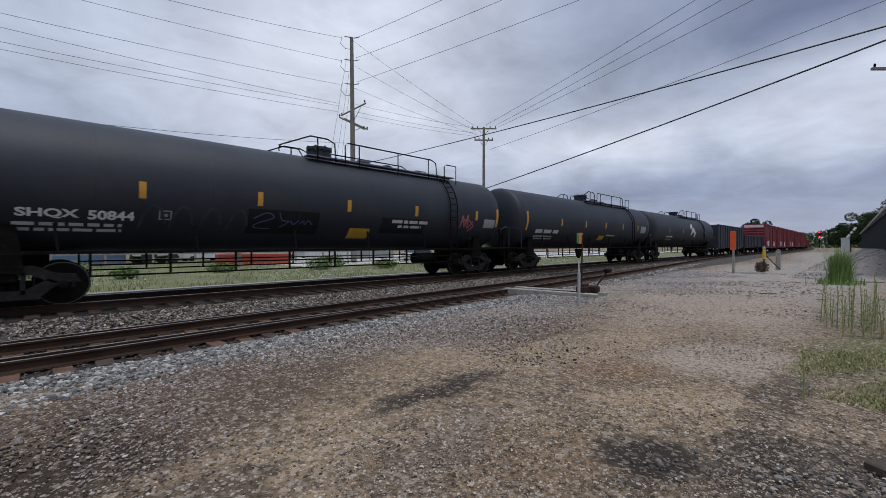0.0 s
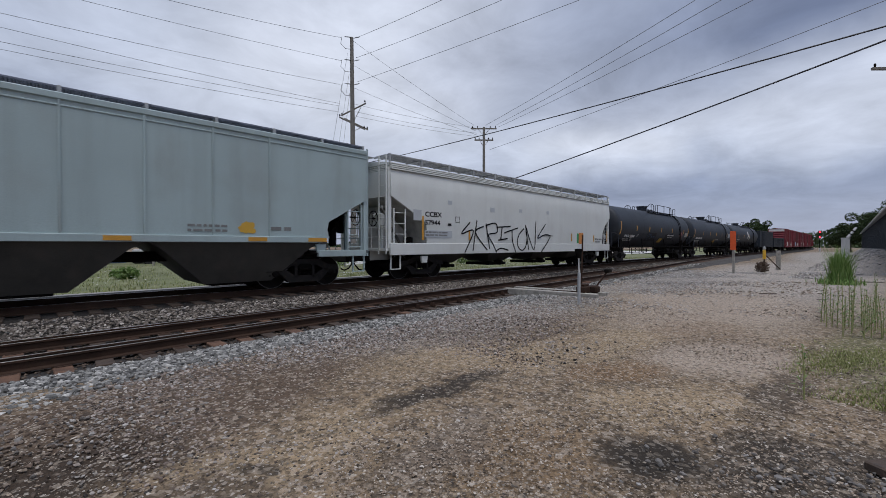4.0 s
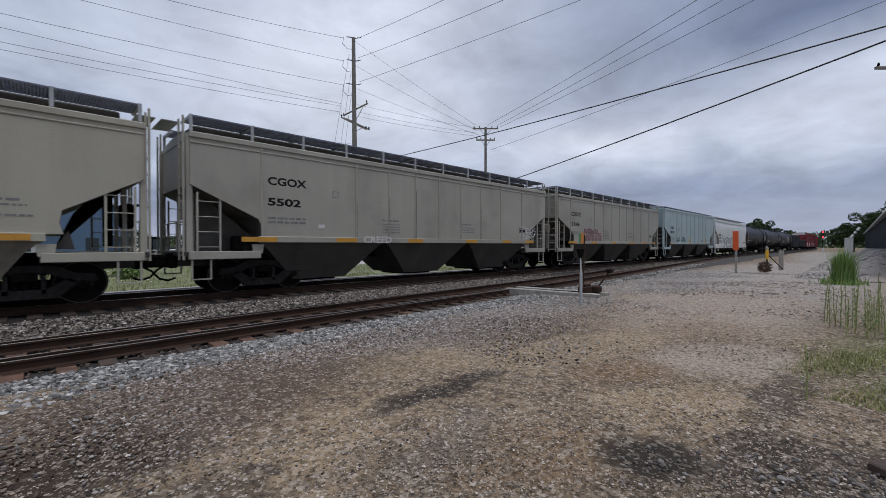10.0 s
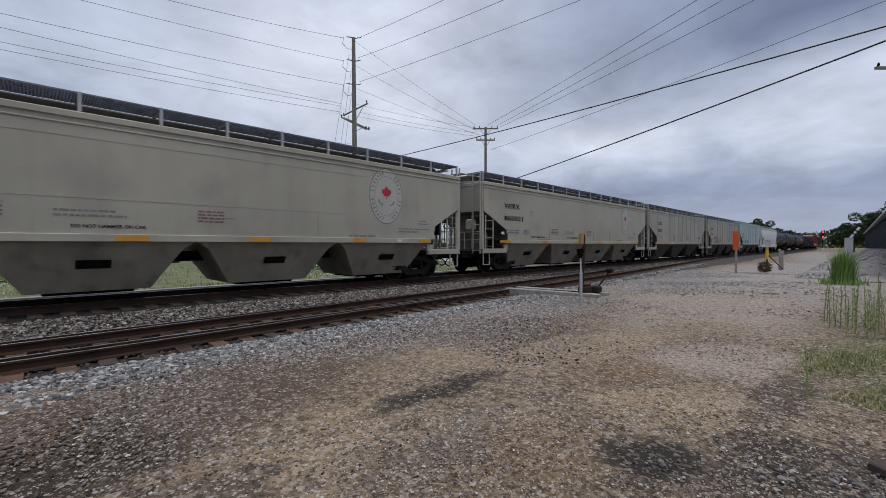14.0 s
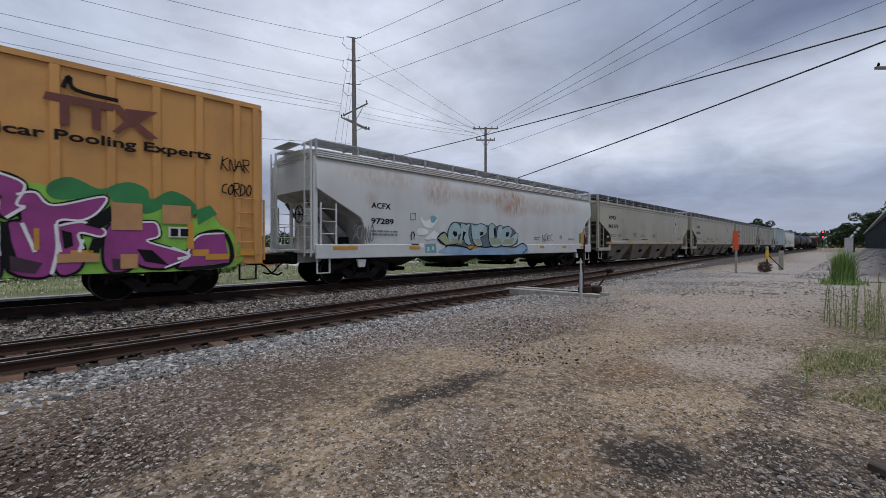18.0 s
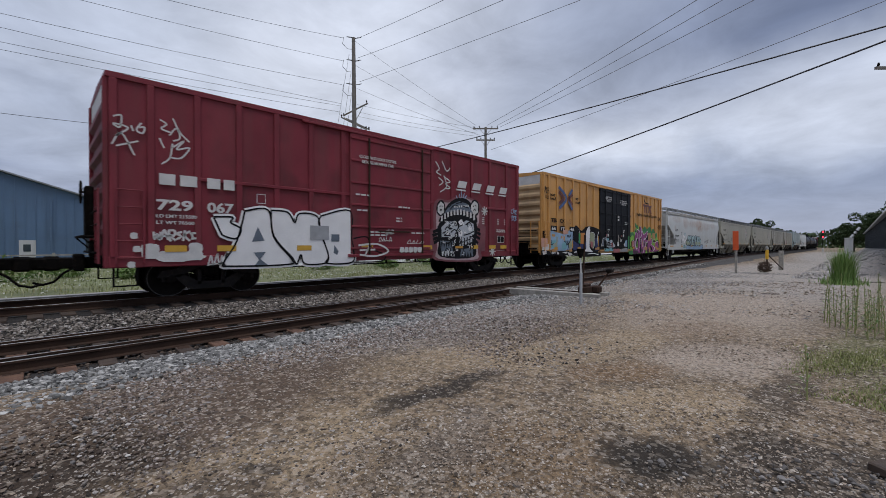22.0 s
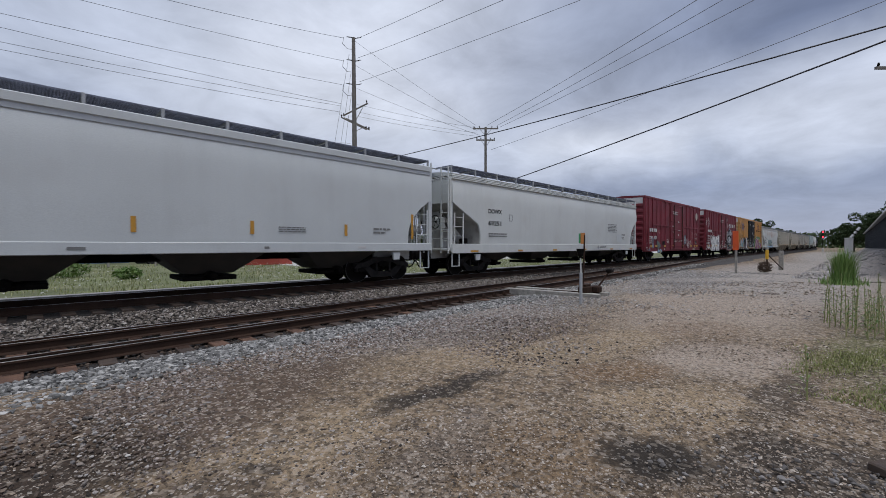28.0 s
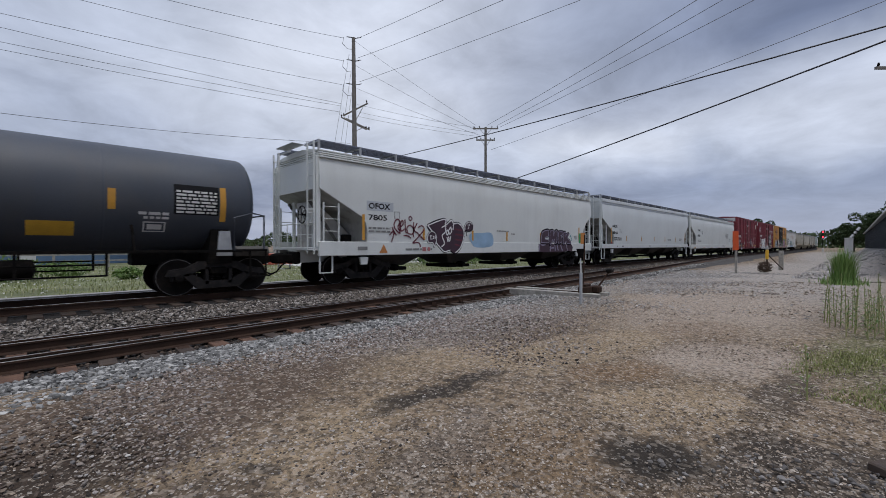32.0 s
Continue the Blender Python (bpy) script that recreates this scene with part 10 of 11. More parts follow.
M_TANBAY = mat("tan_hopper_bay", (0.29, 0.262, 0.195), 0.65, var=0.25, scale=1.2, dirt=(GRIME, 0.5), streak=0.25, bump=0.3)
M_SAGE = mat("sage_spray", (0.33, 0.36, 0.22), 0.5, var=0.2, scale=2.0)
M_PAINTOUT = mat("fresh_black_paint", (0.010, 0.011, 0.013), 0.6, var=0.25, scale=2.0, spec=0.3)
M_CHALK = mat("chalky_spray", (0.042, 0.050, 0.065), 0.7, var=0.4, scale=6.0)
M_BLUETAG = mat("blue_spray", (0.07, 0.13, 0.24), 0.6, var=0.3, scale=5.0)
M_SLATE = mat("slate_spray", (0.12, 0.15, 0.185), 0.55, var=0.3, scale=3.0)
# weathered yellow made paler for the sky light on the end ribs
M_YEND = mat("weathered_skylit_yellow_end", (0.52, 0.36, 0.19), 0.6, var=0.2, scale=0.8, dirt=((0.25, 0.18, 0.12), 0.5), streak=0.25)
M_CREAM = mat("cream_patch", (0.55, 0.50, 0.42), 0.6, var=0.12, scale=3.0)
M_WINE = mat("wine_spray", (0.13, 0.02, 0.035), 0.5, var=0.2, scale=2.0)
M_FADEDPINK = mat("faded_pink_spray", (0.32, 0.16, 0.18), 0.6, var=0.2, scale=3.0)
M_LILAC = mat("lilac_spray", (0.30, 0.27, 0.36), 0.5, var=0.2, scale=2.0)
M_EMBLUE = mat("emblem_blue", (0.07, 0.11, 0.24), 0.5, var=0.15, scale=2.0)
build_train()
# ---- surroundings ----
def wire(name, a, b, sag, r, material, label):
    a, b = Vector(a), Vector(b)
    pts = []
    for k in range(13):
        t = k / 12
        p = a.lerp(b, t)
        p.z -= sag * 4 * t * (1 - t)
        pts.append(p)
    return solid(name, Shape().rod(pts, r, 5), material, label, "cable")


def insulator(parent, p, way, material=None):
    d = Vector(way).normalized()
    s = Shape()
    q = Vector(p)
    for k in range(6):
        s.rod([q + d * 0.09 * k, q + d * (0.09 * k + 0.045)], 0.05, 8)
    s.rod([q, q + d * 0.6], 0.02, 6)
    return part("insulator", s, material or M_UNDER, parent, "string of dark insulators")


def tall_pole():
    t = thing("utility_pole", "tall grey power pole with stand-off insulators and cross-arms", "utility pole", at=pose(22.13, 34.5, 0))
    part("pole", Shape().rod([(0.0, -0.14, -0.3), (0, 0, 11), (0, 0.16, 21.85)], 0.30, 12, 0.17), M_POLE, t, "weathered round shaft")
    for z in (21.7, 19.5, 17.2):
        insulator(t, (-0.15, 0.1, z + 0.1), (-0.7, 0.65, 0.12)); insulator(t, (0.15, 0.05, z + 0.1), (0.75, -0.6, 0.25))
        part("jumper", Shape().rod([(-0.75, 0.7, z + 0.15), (-0.85, 0.75, z - 0.5), (-0.5, 0.5, z - 0.95), (-0.15, 0.2, z - 1.0)], 0.022, 5), M_WIRE, t)
    arm = Shape().rod([(-0.75, 0.85, 14.3), (0.95, -0.85, 15.5)], 0.075, 6)
    part("cross_arm", arm, M_POLE, t, "slanting timber cross-arm")
    part("cross_arm", Shape().rod([(-0.9, 0.95, 14.15), (0.85, -0.8, 12.95)], 0.075, 6), M_POLE, t); part("cross_arm", Shape().rod([(-0.5, 0.7, 14.05), (1.1, -0.95, 12.95)], 0.07, 6), M_POLE, t)
    part("brace", Shape().rod([(0.05, 0.05, 13.6), (0.6, -0.5, 15.1)], 0.03, 5), M_POLE, t); part("brace", Shape().rod([(0.1, 0.0, 12.8), (0.7, -0.6, 13.2)], 0.03, 5), M_POLE, t)
    for p in ((0.85, -0.8, 15.55), (-0.7, 0.8, 14.35), (1.05, -0.9, 13.0), (-0.85, 0.95, 14.2), (0.8, -0.75, 13.05)):
        part("pin_insulator", Shape().lathe([(0, 0.03), (0.1, 0.07), (0.2, 0.06), (0.24, 0.02)], "z", 8, p), M_UNDER, t)
    return t


def arm_pole(name, label, at, z, arms, transformer=False, r=0.17):
    t = thing(name, label, "utility pole", at=at)
    part("pole", Shape().rod([(0, 0, -0.3), (0, 0, z * 0.5), (0, 0, z)], r, 10, r * 0.7), M_POLE, t)
    for h, w, turn in arms:
        c, s = math.cos(turn), math.sin(turn)
        part("cross_arm", Shape().loft([[(c * k * w - s * d, s * k * w + c * d, h + e) for d, e in ((-0.06, -0.06), (0.06, -0.06), (0.06, 0.06), (-0.06, 0.06))] for k in (-1, 1)]), M_POLE, t, "timber cross-arm")
        for k in (-0.45, 0.45):
            part("brace", Shape().rod([(0, 0, h - 0.7), (c * k * w, s * k * w, h - 0.05)], 0.02, 5), M_POLE, t)
        for k in (-0.92, -0.5, 0.5, 0.92):
            part("pin_insulator", Shape().lathe([(0.05, 0.025), (0.14, 0.05), (0.22, 0.045), (0.26, 0.02)], "z", 8, (c * k * w, s * k * w, h)), M_UNDER, t)
    if transformer:
        part("transformer", Shape().lathe([(z - 3.4, 0.05), (z - 3.38, 0.28), (z - 2.4, 0.28), (z - 2.3, 0.2), (z - 2.28, 0.05)], "z", 16, (0.45, -0.3, 0)), M_GALV, t, "grey pole-top transformer drum")
    return t


tall_pole()
arm_pole("utility_pole", "grey wooden utility pole with a wide cross-arm", pose(32.3, 26.5, 0), 13.6, [(13.45, 1.27, -0.79), (12.3, 0.95, -0.75)])
arm_pole("utility_pole", "leaning wooden utility pole with a transformer", pose(11.4, 33.6, 0, 2.0, -4.5), 7.6, [(7.45, 0.7, -0.3), (6.6, 0.6, -0.3)], True)
arm_pole("utility_pole", "wooden utility pole beside the yard", pose(30.15, -1.75, 0), 10.6, [(10.3, 1.75, 2.35)])
for k, (a, b) in enumerate((((21.37, 35.41, 21.86), (-0.5, 34.52, 18.22)), ((21.43, 35.32, 19.61), (-7.78, 41.75, 19.57)), ((21.3, 35.42, 17.31), (-9.75, 40.85, 16.91)), ((21.3, 35.4, 15.45), (-9.75, 40.84, 16.34)), ((21.3, 35.4, 15.23), (-9.76, 40.84, 15.13)), ((21.3, 35.4, 14.63), (-9.76, 40.83, 14.68)))):
    wire("power_line", a, b, 0.25, 0.016, M_WIREL, "thin grey overhead power line")
for a, b in (((22.5, 34.29, 21.86), (20.34, 8.22, 17.89)), ((22.41, 34.36, 19.89), (20.85, 7.69, 16.46)), ((22.51, 34.23, 17.58), (26.06, 2.55, 17.61)), ((32.45, 26.43, 13.8), (20.89, -0.83, 14.33)), ((33.18, 25.71, 13.8), (21.87, -1.8, 14.33)), ((33.38, 25.51, 13.63), (23.3, -3.22, 14.39)), ((32.75, 26.1, 11.36), (25.2, -5.12, 12.6))):
    wire("power_line", a, b, 0.2, 0.017, M_WIREL, "thin grey overhead power line")
for a, b in (((22.19, 34.6, 21.58), (31.64, 27.23, 13.8)), ((22.17, 34.58, 19.23), (31.76, 27.11, 13.23)), ((22.16, 34.57, 17.04), (31.96, 26.91, 12.78)), ((22.34, 34.37, 15.39), (31.64, 27.23, 13.57)), ((22.33, 34.36, 14.68), (31.8, 27.07, 13.01)), ((22.33, 34.36, 14.24), (31.96, 26.91, 12.66))):
    wire("power_line", a, b, 0.15, 0.014, M_WIREL, "thin grey line between two poles")
wire("telephone_cable", (24.73, 41.78, 10.36), (22.56, -5.36, 10.06), 0.35, 0.034, M_WIRE, "thick black overhead cable")
wire("telephone_cable", (29.27, 37.21, 4.85), (20.36, -3.19, 9.16), 0.35, 0.034, M_WIRE, "thick black overhead cable")
wire("power_line", (-8.7, 43.95, 11.06), (24.58, 39.15, 12.85), 0.5, 0.018, M_WIRE, "thin dark overhead line")
for a, b in (((21.83, 34.94, 20.32), (21.09, 38.36, 6.0)), ((21.93, 34.81, 18.41), (21.62, 37.83, 6.0)), ((21.96, 34.76, 16.49), (22.03, 37.42, 6.0))):
    wire("guy_wire", a, b, 0.0, 0.014, M_WIREL, "thin steel guy wire of the tall pole")

# --- far side: grass, the blue shed, stored things ---
M_CORR = mat("blue_cladding", (0.115, 0.19, 0.30), 0.5, 0.1, var=0.1, scale=0.5, dirt=((0.09, 0.13, 0.19), 0.4), streak=0.2)
M_ROOF = mat("grey_roof_sheet", (0.30, 0.31, 0.32), 0.5, 0.3, var=0.12, scale=0.5)
M_GLASS = mat("dark_window_glass", (0.05, 0.065, 0.075), 0.12, 0.0, var=0.15, scale=2.0, bump=0.02)
M_CONT = mat("red_container_paint", (0.42, 0.075, 0.05), 0.55, var=0.15, scale=0.8, streak=0.2)
M_CLADD = mat("dark_cladding", (0.045, 0.055, 0.065), 0.6, 0.2, var=0.2, scale=0.6, streak=0.3)
M_FARW = mat("white_siding", (0.58, 0.58, 0.56), 0.6, var=0.1, scale=0.6, streak=0.15)
M_BARK = mat("bark", (0.07, 0.055, 0.042), 0.9, var=0.35, scale=4.0, bump=0.6, dist=0.02)
M_TYRE = mat("tyre_rubber", (0.02, 0.02, 0.02), 0.85, var=0.2)


def blue_shed():
    b = thing("metal_building", "long blue steel-clad shed with a white door behind the tracks", "building", at=pose(0, 49.0, 0))
    x0, x1, top, ridge = -17.0, 6.4, 5.05, 8.75
    xm = (x0 + x1) / 2
    part("wall", Shape().prism([(x0, 0), (x1, 0), (x1, top), (xm, ridge), (x0, top)], 0, 26.0), M_CORR, b, "blue ribbed steel wall")
    seam = Shape()
    x = x0 + 0.35
    while x < x1:
        h = top + (ridge - top) * (1 - abs(x - xm) / (x1 - xm))
        seam.box(x, x + 0.05, -0.035, 0.0, 0.02, h - 0.05)
        x += 0.62
    tagged(part("wall_rib", seam, M_CORR, b), kind="stuff")
    for s, (p, q) in ((-1, ((x0 - 0.3, top - 0.1), (xm, ridge + 0.06))), (1, ((x1 + 0.3, top - 0.1), (xm, ridge + 0.06)))):
        part("roof", Shape().prism([p, q, (q[0], q[1] + 0.12), (p[0], p[1] + 0.12)] if s < 0 else [q, p, (p[0], p[1] + 0.12), (q[0], q[1] + 0.12)], -0.4, 26.4), M_ROOF, b)
    d = part("door", Shape().box(-0.9, 0.1, -0.06, -0.01, 0, 2.15, 0.01), M_FARW, b, "white steel door")
    part("pane", Shape().box(-0.65, -0.2, -0.075, -0.058, 1.2, 1.8), M_GLASS, d)
    part("window", Shape().box(3.3, 4.2, -0.05, -0.01, 1.2, 2.4), M_GLASS, b)
    part("downpipe", Shape().box(1.0, 1.12, -0.14, -0.02, 0, 5.6), M_CORR, b)
    part("canopy", Shape().prism([(4.7, 2.75), (6.3, 2.45), (6.3, 2.52), (4.7, 2.85)], -1.2, -0.02), M_FARW, b, "small white door canopy")
    return b


def far_vehicle(name, label, at, body_mat, L=4.6, h=1.5):
    v = thing(name, label, "vehicle", at=at)
    a = L / 2
    part("body", Shape().prism([(-a, 0.35), (a, 0.35), (a, 0.75), (a * 0.55, 0.9), (-a * 0.95, 0.95), (-a, 0.8)], -0.85, 0.85), body_mat, v)
    part("cabin", Shape().prism([(-a * 0.85, 0.9), (a * 0.5, 0.88), (a * 0.15, h), (-a * 0.6, h)], -0.75, 0.75), M_GLASS, v)
    part("roof", Shape().box(-a * 0.6, a * 0.15, -0.74, 0.74, h - 0.02, h + 0.05, 0.02), body_mat, v)
    for x in (-a * 0.62, a * 0.62):
        for y in (-0.82, 0.82):
            part("wheel", Shape().lathe([(-0.1, 0.05), (-0.1, 0.3), (0.1, 0.3), (0.1, 0.05)], "y", 14, (x, y, 0.3)), M_TYRE, v)
    return v


def loader():
    v = thing("wheel_loader", "white compact tractor with a glazed cab by the blue shed", "vehicle", at=pose(8.2, 46.2, 0, 0, 0, 20))
    part("body", Shape().box(-1.6, 1.6, -0.7, 0.7, 0.7, 1.35, 0.08), M_FARW, v)
    c = part("cab", Shape().box(-0.9, 0.6, -0.7, 0.7, 1.35, 2.35, 0.04), M_GLASS, v, "glazed cab")
    part("cab_roof", Shape().box(-1.0, 0.7, -0.78, 0.78, 2.35, 2.5, 0.04), M_UNDER, c)
    for x in (-0.9, 0.6):
        for y in (-0.7, 0.7):
            part("cab_post", Shape().box(x - 0.05, x + 0.05, y - 0.05, y + 0.05, 1.3, 2.4), M_UNDER, c)
    for x, r in ((-1.0, 0.62), (1.1, 0.5)):
        for y in (-0.85, 0.85):
            part("wheel", Shape().lathe([(-0.18, 0.1), (-0.18, r), (0.18, r), (0.18, 0.1)], "y", 16, (x, y, r)), M_TYRE, v)


def container(label, at, material, L=6.1, h=2.6):
    c = thing("storage_container", label, "container", at=at)
    part("body", Shape().box(-L / 2, L / 2, -1.2, 1.2, 0.1, h, 0.02), material, c)
    rib = Shape()
    n = int(L / 0.28)
    for k in range(n):
        x = -L / 2 + 0.15 + k * 0.28
        rib.box(x, x + 0.12, -1.235, -1.2, 0.25, h - 0.15)
    tagged(part("wall_rib", rib, material, c), kind="stuff")
    part("frame", Shape().box(-L / 2 - 0.02, L / 2 + 0.02, -1.24, -1.16, h - 0.14, h + 0.02).box(-L / 2 - 0.02, L / 2 + 0.02, -1.24, -1.16, 0.08, 0.24), material, c)
    return c


def tree(label, at, h, w, seed, n=1500, leaf=0.35, trunk=True):
    t = thing("tree", label, "tree", at=at)
    rnd = random.Random(seed)
    tk = Shape().rod([(0, 0, -0.2), (0.1, 0.05, h * 0.3), (0.0, 0.15, h * 0.62)], h * 0.028, 8, h * 0.01)
    tips = []
    for k in range(9):
        q, z = rnd.uniform(0, 6.28), h * rnd.uniform(0.25, 0.6)
        e = (math.cos(q) * w * rnd.uniform(0.2, 0.42), math.sin(q) * w * rnd.uniform(0.2, 0.42), z + h * rnd.uniform(0.1, 0.35))
        tk.rod([(0.05, 0.08, z), (e[0] * 0.5, e[1] * 0.5, z + (e[2] - z) * 0.6), e], h * 0.009, 5, h * 0.003)
        tips.append(e)
    part("trunk", tk, M_BARK, t)
    rs = np.random.RandomState(seed)
    cl = [(rs.normal(0, w * 0.2), rs.normal(0, w * 0.2), h * rs.uniform(0.38, 0.88), w * rs.uniform(0.10, 0.22)) for _ in range(16)] + [(*e, w * 0.15) for e in tips]
    idx = rs.randint(0, len(cl), n)
    C = np.array(cl)[idx]
    d = rs.normal(size=(n, 3)); d /= np.linalg.norm(d, axis=1)[:, None]
    P = C[:, :3] + d * (C[:, 3] * rs.uniform(0.55, 1.05, n) ** 0.5)[:, None] * (1, 1, 0.8)
    P[:, 2] = np.clip(P[:, 2], h * 0.12, h)
    a, b = rs.normal(size=(n, 3)), rs.normal(size=(n, 3))
    a /= np.linalg.norm(a, axis=1)[:, None]; b -= a * (a * b).sum(1)[:, None]; b /= np.linalg.norm(b, axis=1)[:, None]
    s = (leaf * rs.uniform(0.6, 1.3, n))[:, None]
    v = np.stack([P - a * s, P + b * s * 0.5, P + a * s, P - b * s * 0.5], 1).reshape(-1, 3)
    f = np.arange(n * 4).reshape(n, 4)
    crown = new("crown", raw_mesh("crown", v, f, M_LEAF)); crown.parent = t; crown["kind"] = "stuff"
    return t


def bush(label, at, h, w, seed, n=500, leaf=0.09, material=None, name="bush"):
    rs = np.random.RandomState(seed)
    d = rs.normal(size=(n, 3)); d /= np.linalg.norm(d, axis=1)[:, None]
    lump = 1 + 0.25 * np.sin(d[:, 0] * 5 + seed) * np.cos(d[:, 1] * 4)
    P = d * (rs.uniform(0.35, 1.0, n) ** 0.5 * lump)[:, None] * (w / 2, w / 2, h / 2) + (0, 0, h / 2)
    P[:, 2] = np.clip(P[:, 2], 0.02, None)
    a, b = rs.normal(size=(n, 3)), rs.normal(size=(n, 3))
    a /= np.linalg.norm(a, axis=1)[:, None]; b -= a * (a * b).sum(1)[:, None]; b /= np.linalg.norm(b, axis=1)[:, None]
    s = (leaf * rs.uniform(0.5, 1.4, n))[:, None]
    v = np.stack([P - a * s, P + b * s * 0.4, P + a * s, P - b * s * 0.4], 1).reshape(-1, 3)
    ob = new(name, raw_mesh(name, v, np.arange(n * 4).reshape(n, 4), material or M_WEED))
    ob.matrix_basis = at
    return tagged(ob, label, "plant")


M_FIELD = island_mat("field_grass", [(0.14, 0.18, 0.06), (0.25, 0.28, 0.11), (0.36, 0.36, 0.16), (0.18, 0.23, 0.08), (0.50, 0.47, 0.30)], 0.8)
M_FLOWER = island_mat("pale_flowers", [(0.55, 0.55, 0.48), (0.68, 0.68, 0.62)], 0.8)


M_LOT = mat("pale_lot_gravel", (0.52, 0.51, 0.48), 0.9, var=0.2, scale=0.3, dirt=((0.35, 0.34, 0.30), 0.5), fine=15.0, bump=0.5, dist=0.02)


def far_side():
    xs = np.linspace(-60, 260, 41)
    solid("grass_verge", Shape().loft([[(x, 17.0 + 0.25 * math.sin(x * 0.9), -0.05), (x, 17.4 + 0.25 * math.sin(x * 0.9), 0.05), (x, 60.0, 0.05), (x, 60.0, -0.2), (x, 17.0, -0.2)] for x in xs]), M_GRASSG, "patchy green grass field beyond the tracks", kind="structure")
    rs = np.random.RandomState(21)
    n = 42000
    x = rs.uniform(-4, 60, n); y = 17.3 + 26 * rs.rand(n) ** 1.5
    keep = np.sin(x * 0.7 + 1.3 * np.sin(y * 0.6)) + rs.normal(0, 0.6, n) > -0.6
    x, y = x[keep], y[keep]
    blades("grass", np.stack([x, y, np.full(len(x), 0.04)], 1), rs.uniform(0.05, 0.20, len(x)) * (0.6 + 0.8 * np.sin(x * 0.9 + 2 * np.sin(y * 0.5)) ** 2), M_FIELD, "tall uneven grass and weeds beyond the tracks", rs, 0.012, 0.7)
    n = 7000
    x = rs.uniform(-4, 50, n); y = 17.9 + 18 * rs.rand(n) ** 1.4
    k = np.sin(x * 0.5 + 2) + np.sin(y * 0.9 + x * 0.3) > 0.2
    x, y = x[k], y[k]
    stones("wild_flowers", np.stack([x, y, rs.uniform(0.15, 0.4, len(x))], 1), rs.uniform(0.03, 0.10, len(x)), M_FLOWER, "pale flower heads among the grass", rs, OCT, OCT_F, 0.4)["category"] = "flowers"
    lot = Shape().loft([[(x, 30.5 + 0.6 * math.sin(x * 0.7), 0.0), (x, 30.9 + 0.6 * math.sin(x * 0.7), 0.075), (x, 59.0, 0.075), (x, 59.0, 0.0)] for x in np.linspace(15, 120, 36)])
    solid("gravel_lot", lot, M_LOT, "pale gravel lot beyond the grass", kind="structure")
    blue_shed()
    loader()
    container("low red steel skip on the grass", pose(13.6, 36.8, 0, 0, 0, -8), M_CONT, 5.5, 0.98)
    container("low white trailer parked far off", pose(26.0, 46.0, 0, 0, 0, 5), M_FARW, 5.0, 1.0)
    container("low grey trailer parked far off", pose(33.0, 47.0, 0, 0, 0, 0), M_ROOF, 6.0, 1.1)
    for q, m in (((10.5, 53.0, 0), M_GALV), ((13.2, 50.0, 0), M_FARW), ((24.0, 50.0, 0), M_GALV), ((30.0, 33.5, 0), M_FARW)):
        far_vehicle("parked_car", "silver car parked beyond the grass", pose(*q, 0, 0, 10), m)
    for k, (x, y, hh, w) in enumerate(((-0.6, 27.5, 1.1, 2.2), (1.2, 29.0, 0.9, 1.8), (14.0, 26.0, 0.9, 1.8), (15.8, 27.5, 1.0, 2.4), (3.4, 26.0, 0.6, 1.2), (18.5, 24.5, 0.7, 1.6), (24.0, 26.0, 1.0, 2.2), (27.5, 24.5, 0.9, 2.0), (32.0, 27.0, 1.2, 2.6), (8.5, 28.0, 0.6, 1.6))):
        bush("leafy green weed clump in the grass", pose(x, y, 0.03), hh, w, k + 3, 650, 0.10)
    f = thing("fence", "low post and rail fence beyond the grass", "fence", at=pose(0, 40.0, 0))
    for k in range(16):
        part("post", Shape().box(-2.1 + 3 * k, -1.95 + 3 * k, -0.07, 0.07, 0, 1.2), M_GREYWOOD, f)
    for z in (0.55, 1.0):
        part("rail", Shape().box(-2, 45, -0.04, 0.04, z, z + 0.09), M_GREYWOOD, f)
    # woods along the horizon
    rs = np.random.RandomState(31)
    n = 30000
    q = rs.uniform(-0.2, 2.4, n); r = rs.uniform(330, 420, n)
    P = np.stack([r * np.cos(q), r * np.sin(q), rs.rand(n) * (7 + 4 * np.sin(q * 23) + 2 * np.sin(q * 71))], 1)
    P[:, 2] = np.clip(P[:, 2], 0.3, None)
    a, b = rs.normal(size=(n, 3)), rs.normal(size=(n, 3))
    v = np.stack([P - a * 0.7, P + b * 0.6, P + a * 0.7, P - b * 0.6], 1).reshape(-1, 3)
    tagged(new("far_woods", raw_mesh("far_woods", v, np.arange(n * 4).reshape(n, 4), M_LEAF)), "dark line of woods along the horizon", "woods", kind="stuff")


far_side()
tree("round leafy tree behind the train", pose(189.0, 26.0, 0), 12.0, 9.5, 3, 6500, 0.28)
tree("round leafy tree behind the train", pose(198.0, 24.0, 0), 9.0, 6.0, 4, 3500, 0.28)
for k, (x, y, h, w) in enumerate(((150.0, 0.9, 7.5, 7.0), (146.0, -2.6, 10.0, 9.0), (150.0, -7.0, 12.5, 11.0), (165.0, 2.6, 5.5, 6.0), (138.0, -9.0, 14.0, 12.0))):
    tree("dark leafy tree behind the old shed", pose(x, y, 0), h, w, 10 + k, 7000, 0.24)


